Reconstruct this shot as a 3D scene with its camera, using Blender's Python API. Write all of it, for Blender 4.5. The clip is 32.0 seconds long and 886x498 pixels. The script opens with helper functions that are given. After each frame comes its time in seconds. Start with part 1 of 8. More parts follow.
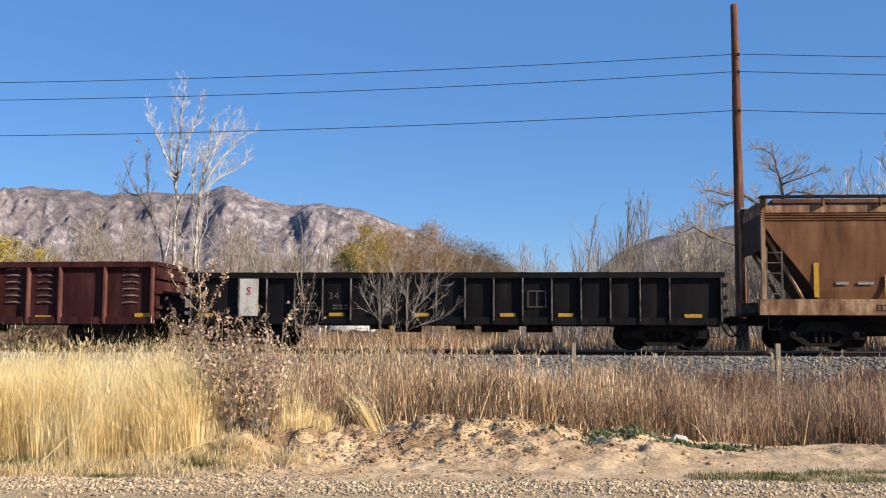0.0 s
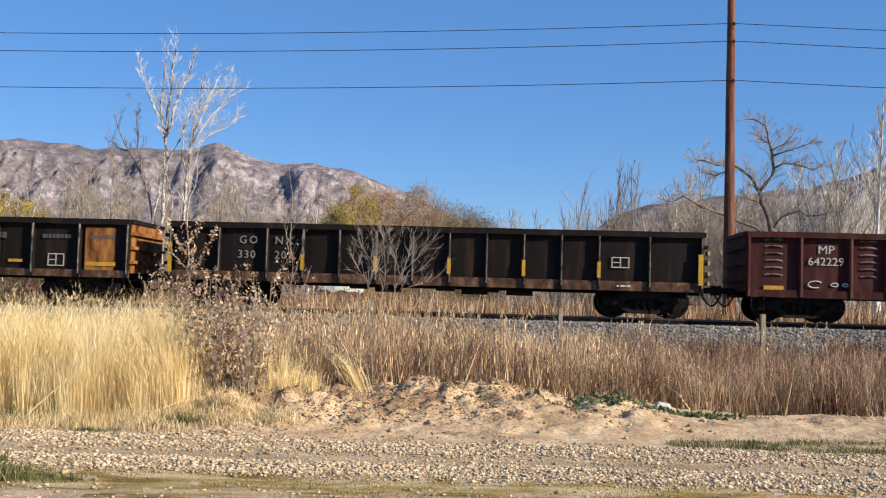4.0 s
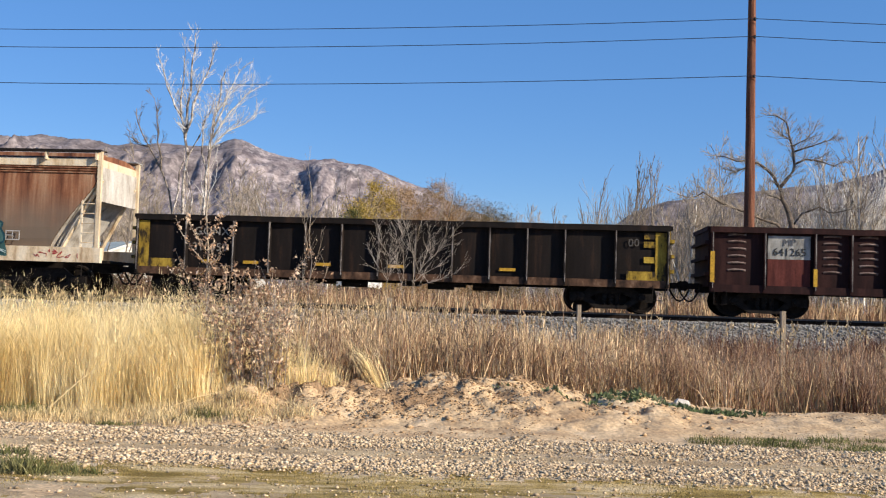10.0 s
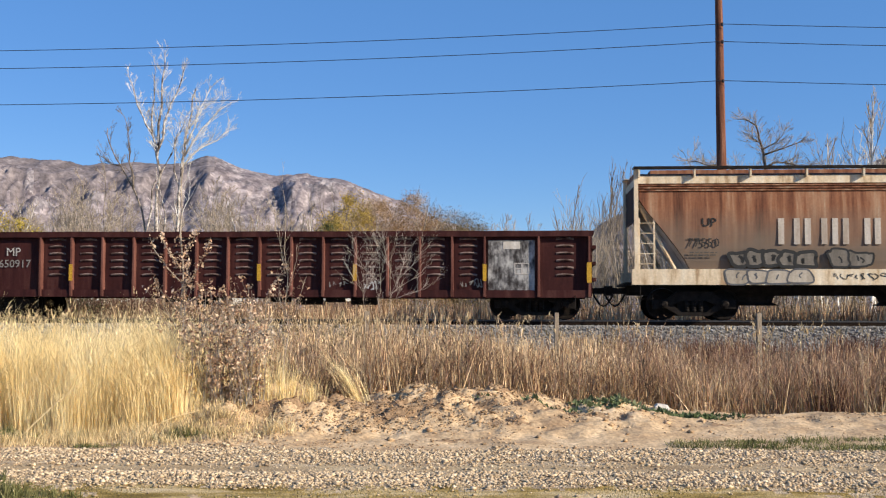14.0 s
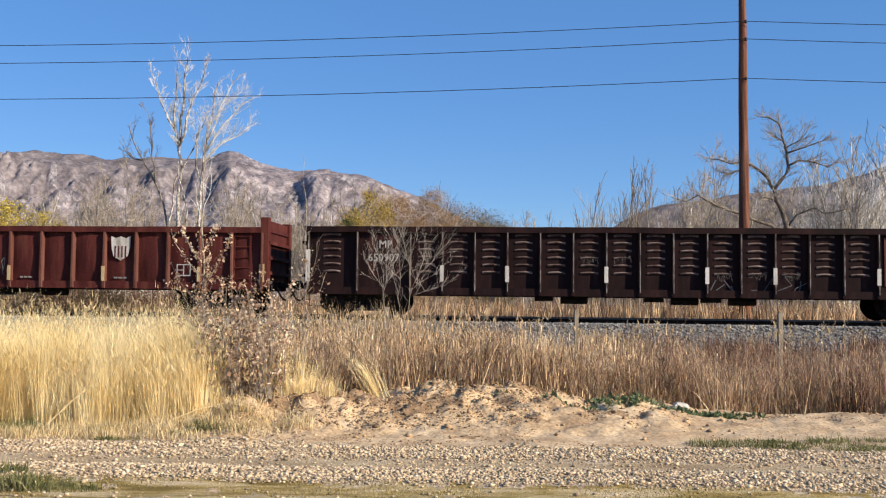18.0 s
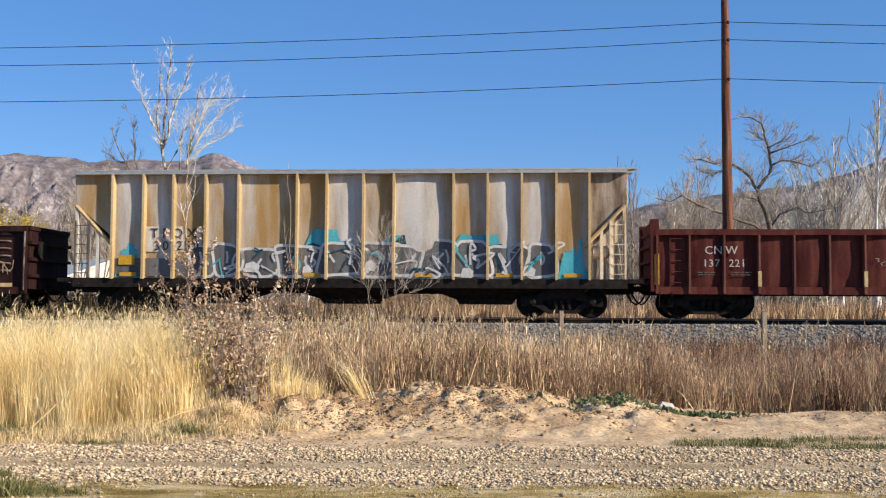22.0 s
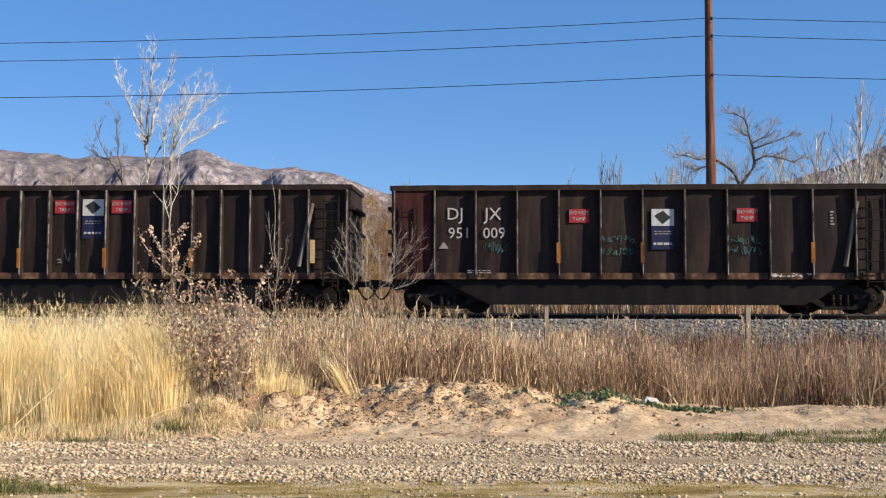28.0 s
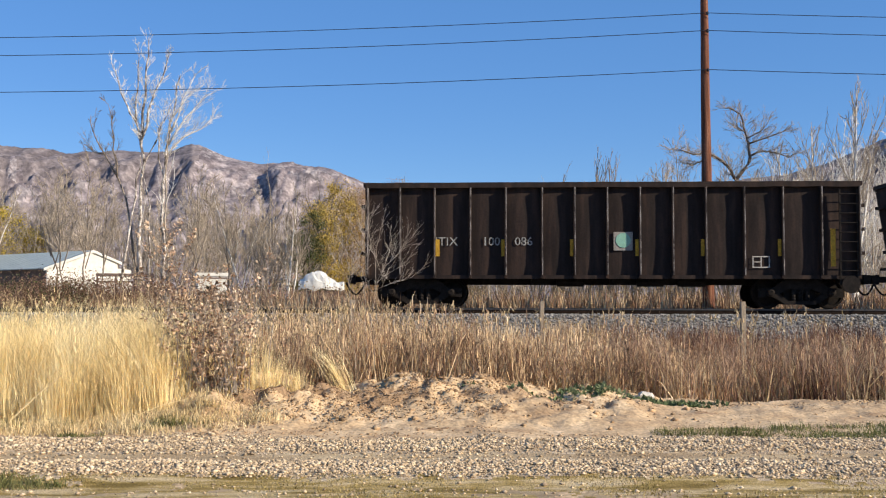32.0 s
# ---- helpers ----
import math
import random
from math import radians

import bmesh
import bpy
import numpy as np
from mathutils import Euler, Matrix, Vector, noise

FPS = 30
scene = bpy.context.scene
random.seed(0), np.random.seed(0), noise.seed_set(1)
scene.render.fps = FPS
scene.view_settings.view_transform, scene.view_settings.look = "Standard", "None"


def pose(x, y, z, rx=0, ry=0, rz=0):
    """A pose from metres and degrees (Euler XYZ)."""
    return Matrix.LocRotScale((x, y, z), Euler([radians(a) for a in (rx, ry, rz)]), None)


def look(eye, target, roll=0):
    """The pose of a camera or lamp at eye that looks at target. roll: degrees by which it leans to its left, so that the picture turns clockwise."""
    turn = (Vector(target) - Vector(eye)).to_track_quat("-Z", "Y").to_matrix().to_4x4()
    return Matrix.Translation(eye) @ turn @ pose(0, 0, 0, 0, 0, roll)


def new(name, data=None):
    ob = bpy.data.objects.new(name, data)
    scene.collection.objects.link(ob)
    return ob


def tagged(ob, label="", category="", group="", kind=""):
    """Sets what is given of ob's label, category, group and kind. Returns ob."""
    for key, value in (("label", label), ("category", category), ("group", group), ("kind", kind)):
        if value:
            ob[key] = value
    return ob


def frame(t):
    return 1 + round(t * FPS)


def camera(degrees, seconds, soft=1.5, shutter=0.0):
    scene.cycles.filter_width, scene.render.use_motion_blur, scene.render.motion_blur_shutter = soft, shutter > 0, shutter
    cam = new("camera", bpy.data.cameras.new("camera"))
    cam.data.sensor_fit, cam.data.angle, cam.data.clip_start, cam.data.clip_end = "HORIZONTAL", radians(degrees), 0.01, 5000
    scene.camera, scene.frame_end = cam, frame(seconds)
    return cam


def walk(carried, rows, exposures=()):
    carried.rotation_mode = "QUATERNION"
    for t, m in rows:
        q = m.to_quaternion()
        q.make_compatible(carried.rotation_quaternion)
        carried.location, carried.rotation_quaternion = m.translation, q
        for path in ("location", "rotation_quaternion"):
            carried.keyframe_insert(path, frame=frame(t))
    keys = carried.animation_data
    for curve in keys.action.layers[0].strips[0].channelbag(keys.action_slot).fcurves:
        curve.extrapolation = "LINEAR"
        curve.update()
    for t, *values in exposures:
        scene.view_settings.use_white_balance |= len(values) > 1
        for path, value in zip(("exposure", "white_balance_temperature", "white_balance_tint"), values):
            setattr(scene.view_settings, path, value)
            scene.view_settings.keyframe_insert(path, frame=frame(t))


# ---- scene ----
# A freight train passes behind a strip of dry reeds; the camera is hand held on a gravel road.
EYE = 1.6
cam = camera(46.0, 32.0, soft=1.15, shutter=0.08)
PATH = [
    (0.0, pose(0, 0, EYE, 95.093, -0.261, -0.155)),
    (0.5, pose(0, 0, EYE, 95.013, -0.904, 0.489)),
    (1.0, pose(0, 0, EYE, 94.432, -0.949, 1.477)),
    (1.5, pose(0, 0, EYE, 94.602, -0.725, 2.479)),
    (2.0, pose(0, 0, EYE, 95.113, -0.446, 1.787)),
    (2.5, pose(0, 0, EYE, 96.013, -0.113, 0.726)),
    (3.0, pose(0, 0, EYE, 96.092, -0.294, -1.230)),
    (3.5, pose(0, 0, EYE, 94.633, -0.898, -2.162)),
    (4.0, pose(0, 0, EYE, 93.077, -1.622, -0.835)),
    (4.5, pose(0, 0, EYE, 92.760, -2.070, 0.240)),
    (6.5, pose(0, 0, EYE, 92.744, -2.338, 0.528)),
    (7.0, pose(0, 0, EYE, 92.806, -2.168, 0.580)),
    (7.5, pose(0, 0, EYE, 92.749, -2.150, 0.605)),
    (8.0, pose(0, 0, EYE, 92.701, -2.066, 0.465)),
    (8.5, pose(0, 0, EYE, 92.695, -2.007, 0.337)),
    (9.0, pose(0, 0, EYE, 92.738, -1.960, 0.268)),
    (9.5, pose(0, 0, EYE, 92.807, -1.874, 0.241)),
    (10.0, pose(0, 0, EYE, 92.824, -1.801, 0.174)),
    (10.5, pose(0, 0, EYE, 92.885, -1.617, -0.029)),
    (11.0, pose(0, 0, EYE, 93.023, -1.259, -0.494)),
    (11.5, pose(0, 0, EYE, 93.110, -1.018, -0.727)),
    (12.0, pose(0, 0, EYE, 93.109, -0.862, -1.068)),
    (12.5, pose(0, 0, EYE, 93.209, -0.677, -1.254)),
    (13.0, pose(0, 0, EYE, 93.187, -0.628, -1.256)),
    (13.5, pose(0, 0, EYE, 93.316, -0.400, -1.122)),
    (14.0, pose(0, 0, EYE, 93.470, -0.163, -1.056)),
    (14.5, pose(0, 0, EYE, 93.375, -0.311, -0.908)),
    (15.0, pose(0, 0, EYE, 93.226, -0.671, -0.595)),
    (15.5, pose(0, 0, EYE, 93.248, -0.811, -0.459)),
    (17.5, pose(0, 0, EYE, 93.182, -0.784, -0.011)),
    (18.0, pose(0, 0, EYE, 93.266, -0.662, 0.014)),
    (18.5, pose(0, 0, EYE, 93.283, -0.598, 0.025)),
    (19.0, pose(0, 0, EYE, 93.300, -0.534, 0.011)),
    (19.5, pose(0, 0, EYE, 93.276, -0.624, -0.100)),
    (20.0, pose(0, 0, EYE, 93.250, -0.693, -0.361)),
    (20.5, pose(0, 0, EYE, 93.307, -0.474, -0.514)),
    (21.0, pose(0, 0, EYE, 93.264, -0.377, -0.627)),
    (21.5, pose(0, 0, EYE, 93.262, -0.352, -0.702)),
    (22.0, pose(0, 0, EYE, 93.347, -0.311, -0.795)),
    (22.5, pose(0, 0, EYE, 93.354, -0.426, -1.126)),
    (23.0, pose(0, 0, EYE, 93.271, -0.500, -1.366)),
    (23.5, pose(0, 0, EYE, 93.250, -0.401, -1.546)),
    (24.0, pose(0, 0, EYE, 93.322, -0.160, -1.828)),
    (24.5, pose(0, 0, EYE, 93.405, -0.028, -1.925)),
    (25.0, pose(0, 0, EYE, 93.297, 0.009, -1.841)),
    (25.5, pose(0, 0, EYE, 93.194, -0.146, -1.752)),
    (27.5, pose(0, 0, EYE, 93.084, -0.311, -1.608)),
    (28.0, pose(0, 0, EYE, 93.129, -0.133, -1.615)),
    (28.5, pose(0, 0, EYE, 93.110, -0.117, -1.563)),
    (29.0, pose(0, 0, EYE, 93.071, -0.250, -1.502)),
    (29.5, pose(0, 0, EYE, 92.925, -0.404, -1.552)),
    (30.0, pose(0, 0, EYE, 92.859, -0.338, -1.631)),
    (30.5, pose(0, 0, EYE, 92.818, -0.351, -1.632)),
    (31.0, pose(0, 0, EYE, 92.840, -0.225, -1.680)),
    (31.5, pose(0, 0, EYE, 92.872, -0.161, -1.774)),
    (32.0, pose(0, 0, EYE, 92.850, -0.111, -1.849)),
]
walk(cam, PATH)
# metres that the train has rolled along the track, by the second
TRAVEL = [
    (0, -166.20), (1, -157.65), (2, -149.09), (3, -140.52), (4, -132.00), (5, -123.53),
    (6, -115.10), (7, -106.67), (8, -98.28), (9, -89.94), (10, -81.61), (11, -73.20),
    (12, -64.80), (13, -56.48), (14, -48.26), (15, -40.18), (16, -32.12), (17, -24.08),
    (18, -16.05), (19, -8.03), (20, -0.00), (21, 8.03), (22, 16.06), (23, 24.08),
    (24, 32.13), (25, 40.15), (26, 48.16), (27, 56.15), (28, 64.14), (29, 72.11),
    (30, 79.99), (31, 87.77), (32, 95.53),
]

# ---- light ----
SUN_EL, SUN_DIR = radians(26), Vector((0.875, -0.484, 0)).normalized()
world = bpy.data.worlds.new("sky")
scene.world = world
world.use_nodes = True
wt = world.node_tree
sky = wt.nodes.new("ShaderNodeTexSky")
sky.sky_type, sky.sun_disc, sky.sun_elevation = "NISHITA", False, SUN_EL
sky.sun_rotation = math.atan2(SUN_DIR.x, SUN_DIR.y)
sky.altitude, sky.air_density, sky.dust_density, sky.ozone_density = 1300, 1.0, 0.0, 2.8
clear = wt.nodes.new("ShaderNodeHueSaturation")
clear.inputs["Hue"].default_value, clear.inputs["Saturation"].default_value = 0.514, 1.25
wt.links.new(sky.outputs[0], clear.inputs["Color"])
even = wt.nodes.new("ShaderNodeMix")
even.data_type = "RGBA"
even.inputs["Factor"].default_value = 0.48
even.inputs["B"].default_value = (1.0, 2.66, 5.6, 1)
wt.links.new(clear.outputs[0], even.inputs["A"])
wt.links.new(even.outputs["Result"], wt.nodes["Background"].inputs[0])
wt.nodes["Background"].inputs[1].default_value = 0.098
sun = new("sun", bpy.data.lights.new("sun", "SUN"))
sun.data.energy, sun.data.angle, sun.data.color = 5.0, radians(0.55), (1.0, 0.88, 0.70)
sun.matrix_world = look((0, 0, 60), Vector((0, 0, 60)) - SUN_DIR * math.cos(SUN_EL) - Vector((0, 0, math.sin(SUN_EL))))
scene.view_settings.exposure = 0.5


# ---- materials ----
def surface(name, stops, scale=3.0, stretch=(1, 1, 1), fine=40.0, grain=0.25, rough=0.85, metal=0.0, bump=0.3, far=0.02, object_space=True, spread=0.0, island=False, gloss=0.25):
    """A node material: broad patches of the given colours, a fine grain over them and a relief."""
    m = bpy.data.materials.new(name)
    m.use_nodes = True
    nt = m.node_tree
    n, l = nt.nodes, nt.links
    bsdf = n["Principled BSDF"]
    co = n.new("ShaderNodeTexCoord")
    mp = n.new("ShaderNodeMapping")
    mp.inputs["Scale"].default_value = stretch
    l.new(co.outputs["Object" if object_space else "Generated"], mp.inputs["Vector"])
    vec = mp.outputs[0]
    info = n.new("ShaderNodeObjectInfo")
    if spread:
        mul = n.new("ShaderNodeMath")
        mul.operation = "MULTIPLY"
        mul.inputs[1].default_value = spread
        l.new(info.outputs["Random"], mul.inputs[0])
        l.new(mul.outputs[0], mp.inputs["Location"])
    big = n.new("ShaderNodeTexNoise")
    big.inputs["Scale"].default_value, big.inputs["Detail"].default_value, big.inputs["Roughness"].default_value = scale, 6, 0.62
    l.new(vec, big.inputs["Vector"])
    ramp = n.new("ShaderNodeValToRGB")
    el = ramp.color_ramp.elements
    for i, (p, c) in enumerate(stops):
        e = el[i] if i < 2 else el.new(p)
        e.position, e.color = p, (*c, 1)
    l.new(big.outputs["Fac"], ramp.inputs[0])
    colour = ramp.outputs[0]
    small = n.new("ShaderNodeTexNoise")
    small.inputs["Scale"].default_value, small.inputs["Detail"].default_value = fine, 3
    l.new(co.outputs["Object"], small.inputs["Vector"])
    rng = n.new("ShaderNodeMapRange")
    rng.inputs["From Min"].default_value, rng.inputs["From Max"].default_value = 0.3, 0.7
    rng.inputs["To Min"].default_value, rng.inputs["To Max"].default_value = 1 - grain, 1 + grain
    src = small.outputs["Fac"]
    if island:
        geo = n.new("ShaderNodeNewGeometry")
        src = geo.outputs["Random Per Island"]
        rng.inputs["From Min"].default_value, rng.inputs["From Max"].default_value = 0.0, 1.0
    l.new(src, rng.inputs["Value"])
    mix = n.new("ShaderNodeMix")
    mix.data_type, mix.blend_type = "RGBA", "MULTIPLY"
    mix.inputs["Factor"].default_value = 1
    l.new(colour, mix.inputs["A"])
    l.new(rng.outputs[0], mix.inputs["B"])
    l.new(mix.outputs["Result"], bsdf.inputs["Base Color"])
    bsdf.inputs["Roughness"].default_value, bsdf.inputs["Metallic"].default_value = rough, metal
    bsdf.inputs["Specular IOR Level"].default_value = gloss
    if bump:
        bp = n.new("ShaderNodeBump")
        bp.inputs["Strength"].default_value, bp.inputs["Distance"].default_value = bump, far
        l.new(small.outputs["Fac"], bp.inputs["Height"])
        l.new(bp.outputs[0], bsdf.inputs["Normal"])
    return m


def rusty(name, stops, rough=0.75, grain=0.12, streak=0.22, scale=2.2):
    """Weathered car paint: vertical streaks in the paint's own colours."""
    return surface(name, stops, scale=scale, stretch=(1.6, 1.0, streak), fine=18, grain=grain, rough=rough, bump=0.15, far=0.01, spread=37.0, gloss=0.12)


def plain(name, c, rough=0.7, metal=0.0, grain=0.15, fine=30):
    d = tuple(x * 0.8 for x in c)
    return surface(name, [(0.35, d), (0.65, c)], scale=4, fine=fine, grain=grain, rough=rough, metal=metal, bump=0.1, far=0.01)


black = rusty("black_car_paint", [(0.3, (0.0052, 0.0049, 0.0054)), (0.55, (0.0092, 0.0080, 0.0080)), (0.75, (0.019, 0.0155, 0.0135))], rough=0.55)
coal = rusty("sooty_brown_black_paint", [(0.3, (0.014, 0.0108, 0.010)), (0.5, (0.026, 0.0185, 0.0165)), (0.72, (0.055, 0.034, 0.026))])
dirty_black = rusty("rust_spotted_black_paint", [(0.3, (0.0075, 0.006, 0.0056)), (0.55, (0.0135, 0.0102, 0.0092)), (0.74, (0.038, 0.021, 0.014))])
maroon = rusty("oxide_red_paint", [(0.3, (0.025, 0.0085, 0.0085)), (0.5, (0.045, 0.0135, 0.0128)), (0.72, (0.078, 0.031, 0.026))])
dark_maroon = rusty("dull_dark_maroon_paint", [(0.3, (0.0135, 0.0062, 0.0064)), (0.5, (0.0235, 0.0092, 0.0092)), (0.72, (0.047, 0.019, 0.0165))])
soot_maroon = rusty("sooty_dark_maroon_paint", [(0.3, (0.0100, 0.0050, 0.0052)), (0.5, (0.0168, 0.0072, 0.0073)), (0.72, (0.033, 0.0136, 0.012))])
red = rusty("faded_boxcar_red_paint", [(0.3, (0.045, 0.0115, 0.0105)), (0.5, (0.078, 0.018, 0.015)), (0.72, (0.13, 0.042, 0.029))])
red_panel = rusty("scuffed_red_paint", [(0.32, (0.045, 0.013, 0.012)), (0.5, (0.10, 0.028, 0.023)), (0.62, (0.16, 0.055, 0.045)), (0.78, (0.24, 0.15, 0.13))])
post_grey = rusty("worn_grey_steel_edge", [(0.3, (0.045, 0.036, 0.031)), (0.5, (0.11, 0.088, 0.076)), (0.72, (0.25, 0.21, 0.185))])
post_red = rusty("worn_red_steel_edge", [(0.3, (0.07, 0.025, 0.02)), (0.7, (0.20, 0.085, 0.065))])
rust_sill = rusty("rust_stained_sill", [(0.35, (0.0255, 0.017, 0.0136)), (0.55, (0.102, 0.05525, 0.034)), (0.75, (0.255, 0.17, 0.119))], streak=1.0)
louver_tip = rusty("pale_louver_steel", [(0.35, (0.045, 0.024, 0.021)), (0.68, (0.24, 0.18, 0.16))], streak=1.0)
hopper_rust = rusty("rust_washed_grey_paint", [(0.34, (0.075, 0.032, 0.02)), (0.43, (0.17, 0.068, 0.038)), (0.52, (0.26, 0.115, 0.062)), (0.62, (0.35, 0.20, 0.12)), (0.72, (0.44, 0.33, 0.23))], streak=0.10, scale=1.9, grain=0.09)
hopper_tan = rusty("tan_brown_stained_paint", [(0.28, (0.06, 0.026, 0.014)), (0.45, (0.135, 0.06, 0.03)), (0.6, (0.19, 0.09, 0.045)), (0.78, (0.28, 0.155, 0.085))], streak=0.3, scale=0.9, grain=0.06)
hopper_edge = rusty("rust_streaked_tan_steel", [(0.34, (0.10, 0.048, 0.026)), (0.5, (0.22, 0.12, 0.065)), (0.66, (0.42, 0.28, 0.17))], streak=0.5)
hopper_mix = rusty("patchy_white_and_ochre_paint", [(0.36, (0.33, 0.20, 0.08)), (0.43, (0.37, 0.255, 0.135)), (0.50, (0.40, 0.345, 0.285)), (0.62, (0.54, 0.515, 0.485))], streak=0.22, scale=0.7, grain=0.06)
ochre = rusty("ochre_yellow_steel", [(0.3, (0.36, 0.235, 0.10)), (0.7, (0.56, 0.43, 0.25))])
hopper_end = rusty("grey_brown_stained_steel", [(0.36, (0.12, 0.085, 0.06)), (0.5, (0.24, 0.19, 0.145)), (0.66, (0.40, 0.34, 0.27))], streak=0.3)
cream = rusty("dirty_cream_paint", [(0.34, (0.36, 0.24, 0.14)), (0.46, (0.62, 0.49, 0.33)), (0.66, (0.74, 0.64, 0.49))], streak=0.3)
dull_white = rusty("dull_chipped_white_paint", [(0.34, (0.10, 0.095, 0.09)), (0.46, (0.25, 0.245, 0.23)), (0.66, (0.40, 0.39, 0.37))], streak=0.5)
off_white = rusty("dirty_off_white_paint", [(0.3, (0.26, 0.22, 0.18)), (0.5, (0.52, 0.48, 0.43)), (0.75, (0.68, 0.65, 0.61))], streak=0.3)


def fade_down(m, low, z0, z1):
    """The paint mixes into another colour towards the bottom of the car."""
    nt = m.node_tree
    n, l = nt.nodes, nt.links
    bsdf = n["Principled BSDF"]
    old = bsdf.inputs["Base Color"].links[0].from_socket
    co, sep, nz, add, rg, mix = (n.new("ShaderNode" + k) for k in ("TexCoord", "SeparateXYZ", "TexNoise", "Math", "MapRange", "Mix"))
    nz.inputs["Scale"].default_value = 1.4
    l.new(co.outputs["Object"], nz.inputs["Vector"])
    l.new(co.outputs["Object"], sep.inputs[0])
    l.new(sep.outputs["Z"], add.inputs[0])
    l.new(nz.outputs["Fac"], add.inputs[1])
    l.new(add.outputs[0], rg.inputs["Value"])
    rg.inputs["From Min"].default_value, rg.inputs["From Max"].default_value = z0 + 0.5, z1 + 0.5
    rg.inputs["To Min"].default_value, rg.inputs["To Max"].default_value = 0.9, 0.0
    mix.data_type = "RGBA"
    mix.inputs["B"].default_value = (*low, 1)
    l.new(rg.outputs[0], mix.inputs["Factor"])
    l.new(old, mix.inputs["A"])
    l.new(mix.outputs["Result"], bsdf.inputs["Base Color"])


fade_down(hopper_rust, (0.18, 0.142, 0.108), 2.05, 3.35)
white_paint = plain("white_marking_paint", (0.46, 0.43, 0.40), grain=0.3)
grey_letters = plain("greyed_lettering_paint", (0.26, 0.24, 0.22), grain=0.3)
dark_letters = plain("black_lettering_paint", (0.03, 0.03, 0.03))
yellow = plain("yellow_reflective_strip", (0.50, 0.285, 0.03), grain=0.4)
yellow_end = rusty("chipped_yellow_paint", [(0.43, (0.03, 0.022, 0.015)), (0.5, (0.24, 0.155, 0.025)), (0.66, (0.44, 0.30, 0.05))], streak=0.6)
orange_end = rusty("orange_rusted_paint", [(0.35, (0.07, 0.03, 0.015)), (0.55, (0.3, 0.12, 0.035)), (0.75, (0.42, 0.2, 0.05))], streak=0.5)
sign_red = plain("red_sign_paint", (0.36, 0.03, 0.04))
sign_blue = plain("dark_blue_sign_paint", (0.014, 0.019, 0.06))
dim_letters = plain("dim_soot_covered_lettering", (0.09, 0.08, 0.072), grain=0.3)
teal = rusty("teal_spray_paint", [(0.34, (0.03, 0.062, 0.06)), (0.5, (0.045, 0.115, 0.112)), (0.66, (0.12, 0.17, 0.155))])
aqua = rusty("aqua_spray_paint", [(0.3, (0.04, 0.25, 0.33)), (0.7, (0.10, 0.42, 0.50))])
dark_teal = rusty("dark_teal_spray_paint", [(0.3, (0.01, 0.04, 0.055)), (0.7, (0.025, 0.085, 0.105))])
pale_teal = rusty("pale_teal_spray_paint", [(0.3, (0.25, 0.32, 0.32)), (0.7, (0.42, 0.50, 0.48))])
hopper_grey = rusty("grey_brown_spray_paint", [(0.3, (0.11, 0.095, 0.08)), (0.7, (0.22, 0.195, 0.165))])
stain_pale = rusty("stained_pale_spray_paint", [(0.3, (0.30, 0.25, 0.19)), (0.7, (0.50, 0.44, 0.36))])
grey_spray = rusty("grey_spray_paint", [(0.3, (0.07, 0.07, 0.075)), (0.7, (0.16, 0.16, 0.165))])
white_spray = rusty("white_spray_paint", [(0.3, (0.36, 0.36, 0.36)), (0.7, (0.62, 0.62, 0.62))])
patchy_spray = rusty("patchy_grey_and_white_spray", [(0.36, (0.035, 0.03, 0.03)), (0.46, (0.13, 0.125, 0.125)), (0.54, (0.30, 0.29, 0.28)), (0.66, (0.46, 0.45, 0.43))], streak=0.8, scale=3.0)
# rusty end plates, darkened further by the shade painted into them
shaded_rust_end = rusty("shade_darkened_rusty_end_plate", [(0.3, (0.022, 0.012, 0.009)), (0.7, (0.07, 0.034, 0.02))])
worn_edge = rusty("sunlit_worn_steel_edge", [(0.38, (0.04, 0.033, 0.031)), (0.5, (0.17, 0.15, 0.14)), (0.7, (0.36, 0.33, 0.31))], streak=0.8, scale=4.0)
name_paint = rusty("worn_pale_name_paint", [(0.3, (0.34, 0.27, 0.21)), (0.7, (0.58, 0.53, 0.47))])
green_mint = plain("mint_green_paint", (0.22, 0.42, 0.33))
under = surface("oily_black_steel", [(0.35, (0.009, 0.0078, 0.0074)), (0.7, (0.026, 0.0205, 0.0175))], scale=5, rough=0.7, bump=0.2, gloss=0.08)
wheel_steel = surface("worn_wheel_steel", [(0.35, (0.008, 0.0065, 0.0055)), (0.7, (0.022, 0.016, 0.0125))], scale=6, rough=0.7, metal=0.2, gloss=0.1)
rail_steel = surface("brown_rail_steel", [(0.35, (0.012, 0.008, 0.006)), (0.7, (0.03, 0.018, 0.012))], scale=6, rough=0.8, gloss=0.1)
rail_head = plain("worn_rail_head", (0.10, 0.09, 0.085), rough=0.45, metal=0.6)
tie_wood = surface("weathered_tie_wood", [(0.35, (0.05, 0.04, 0.032)), (0.7, (0.12, 0.095, 0.075))], scale=3, stretch=(1, 1, 6), fine=30, rough=0.95)
pole_wood = surface("reddish_creosoted_pole_wood", [(0.3, (0.070, 0.028, 0.018)), (0.5, (0.145, 0.055, 0.031)), (0.72, (0.27, 0.13, 0.082))], scale=5, stretch=(3, 3, 0.12), fine=25, grain=0.3, rough=0.9)
wire_mat = plain("dark_cable", (0.02, 0.022, 0.028), rough=0.6)
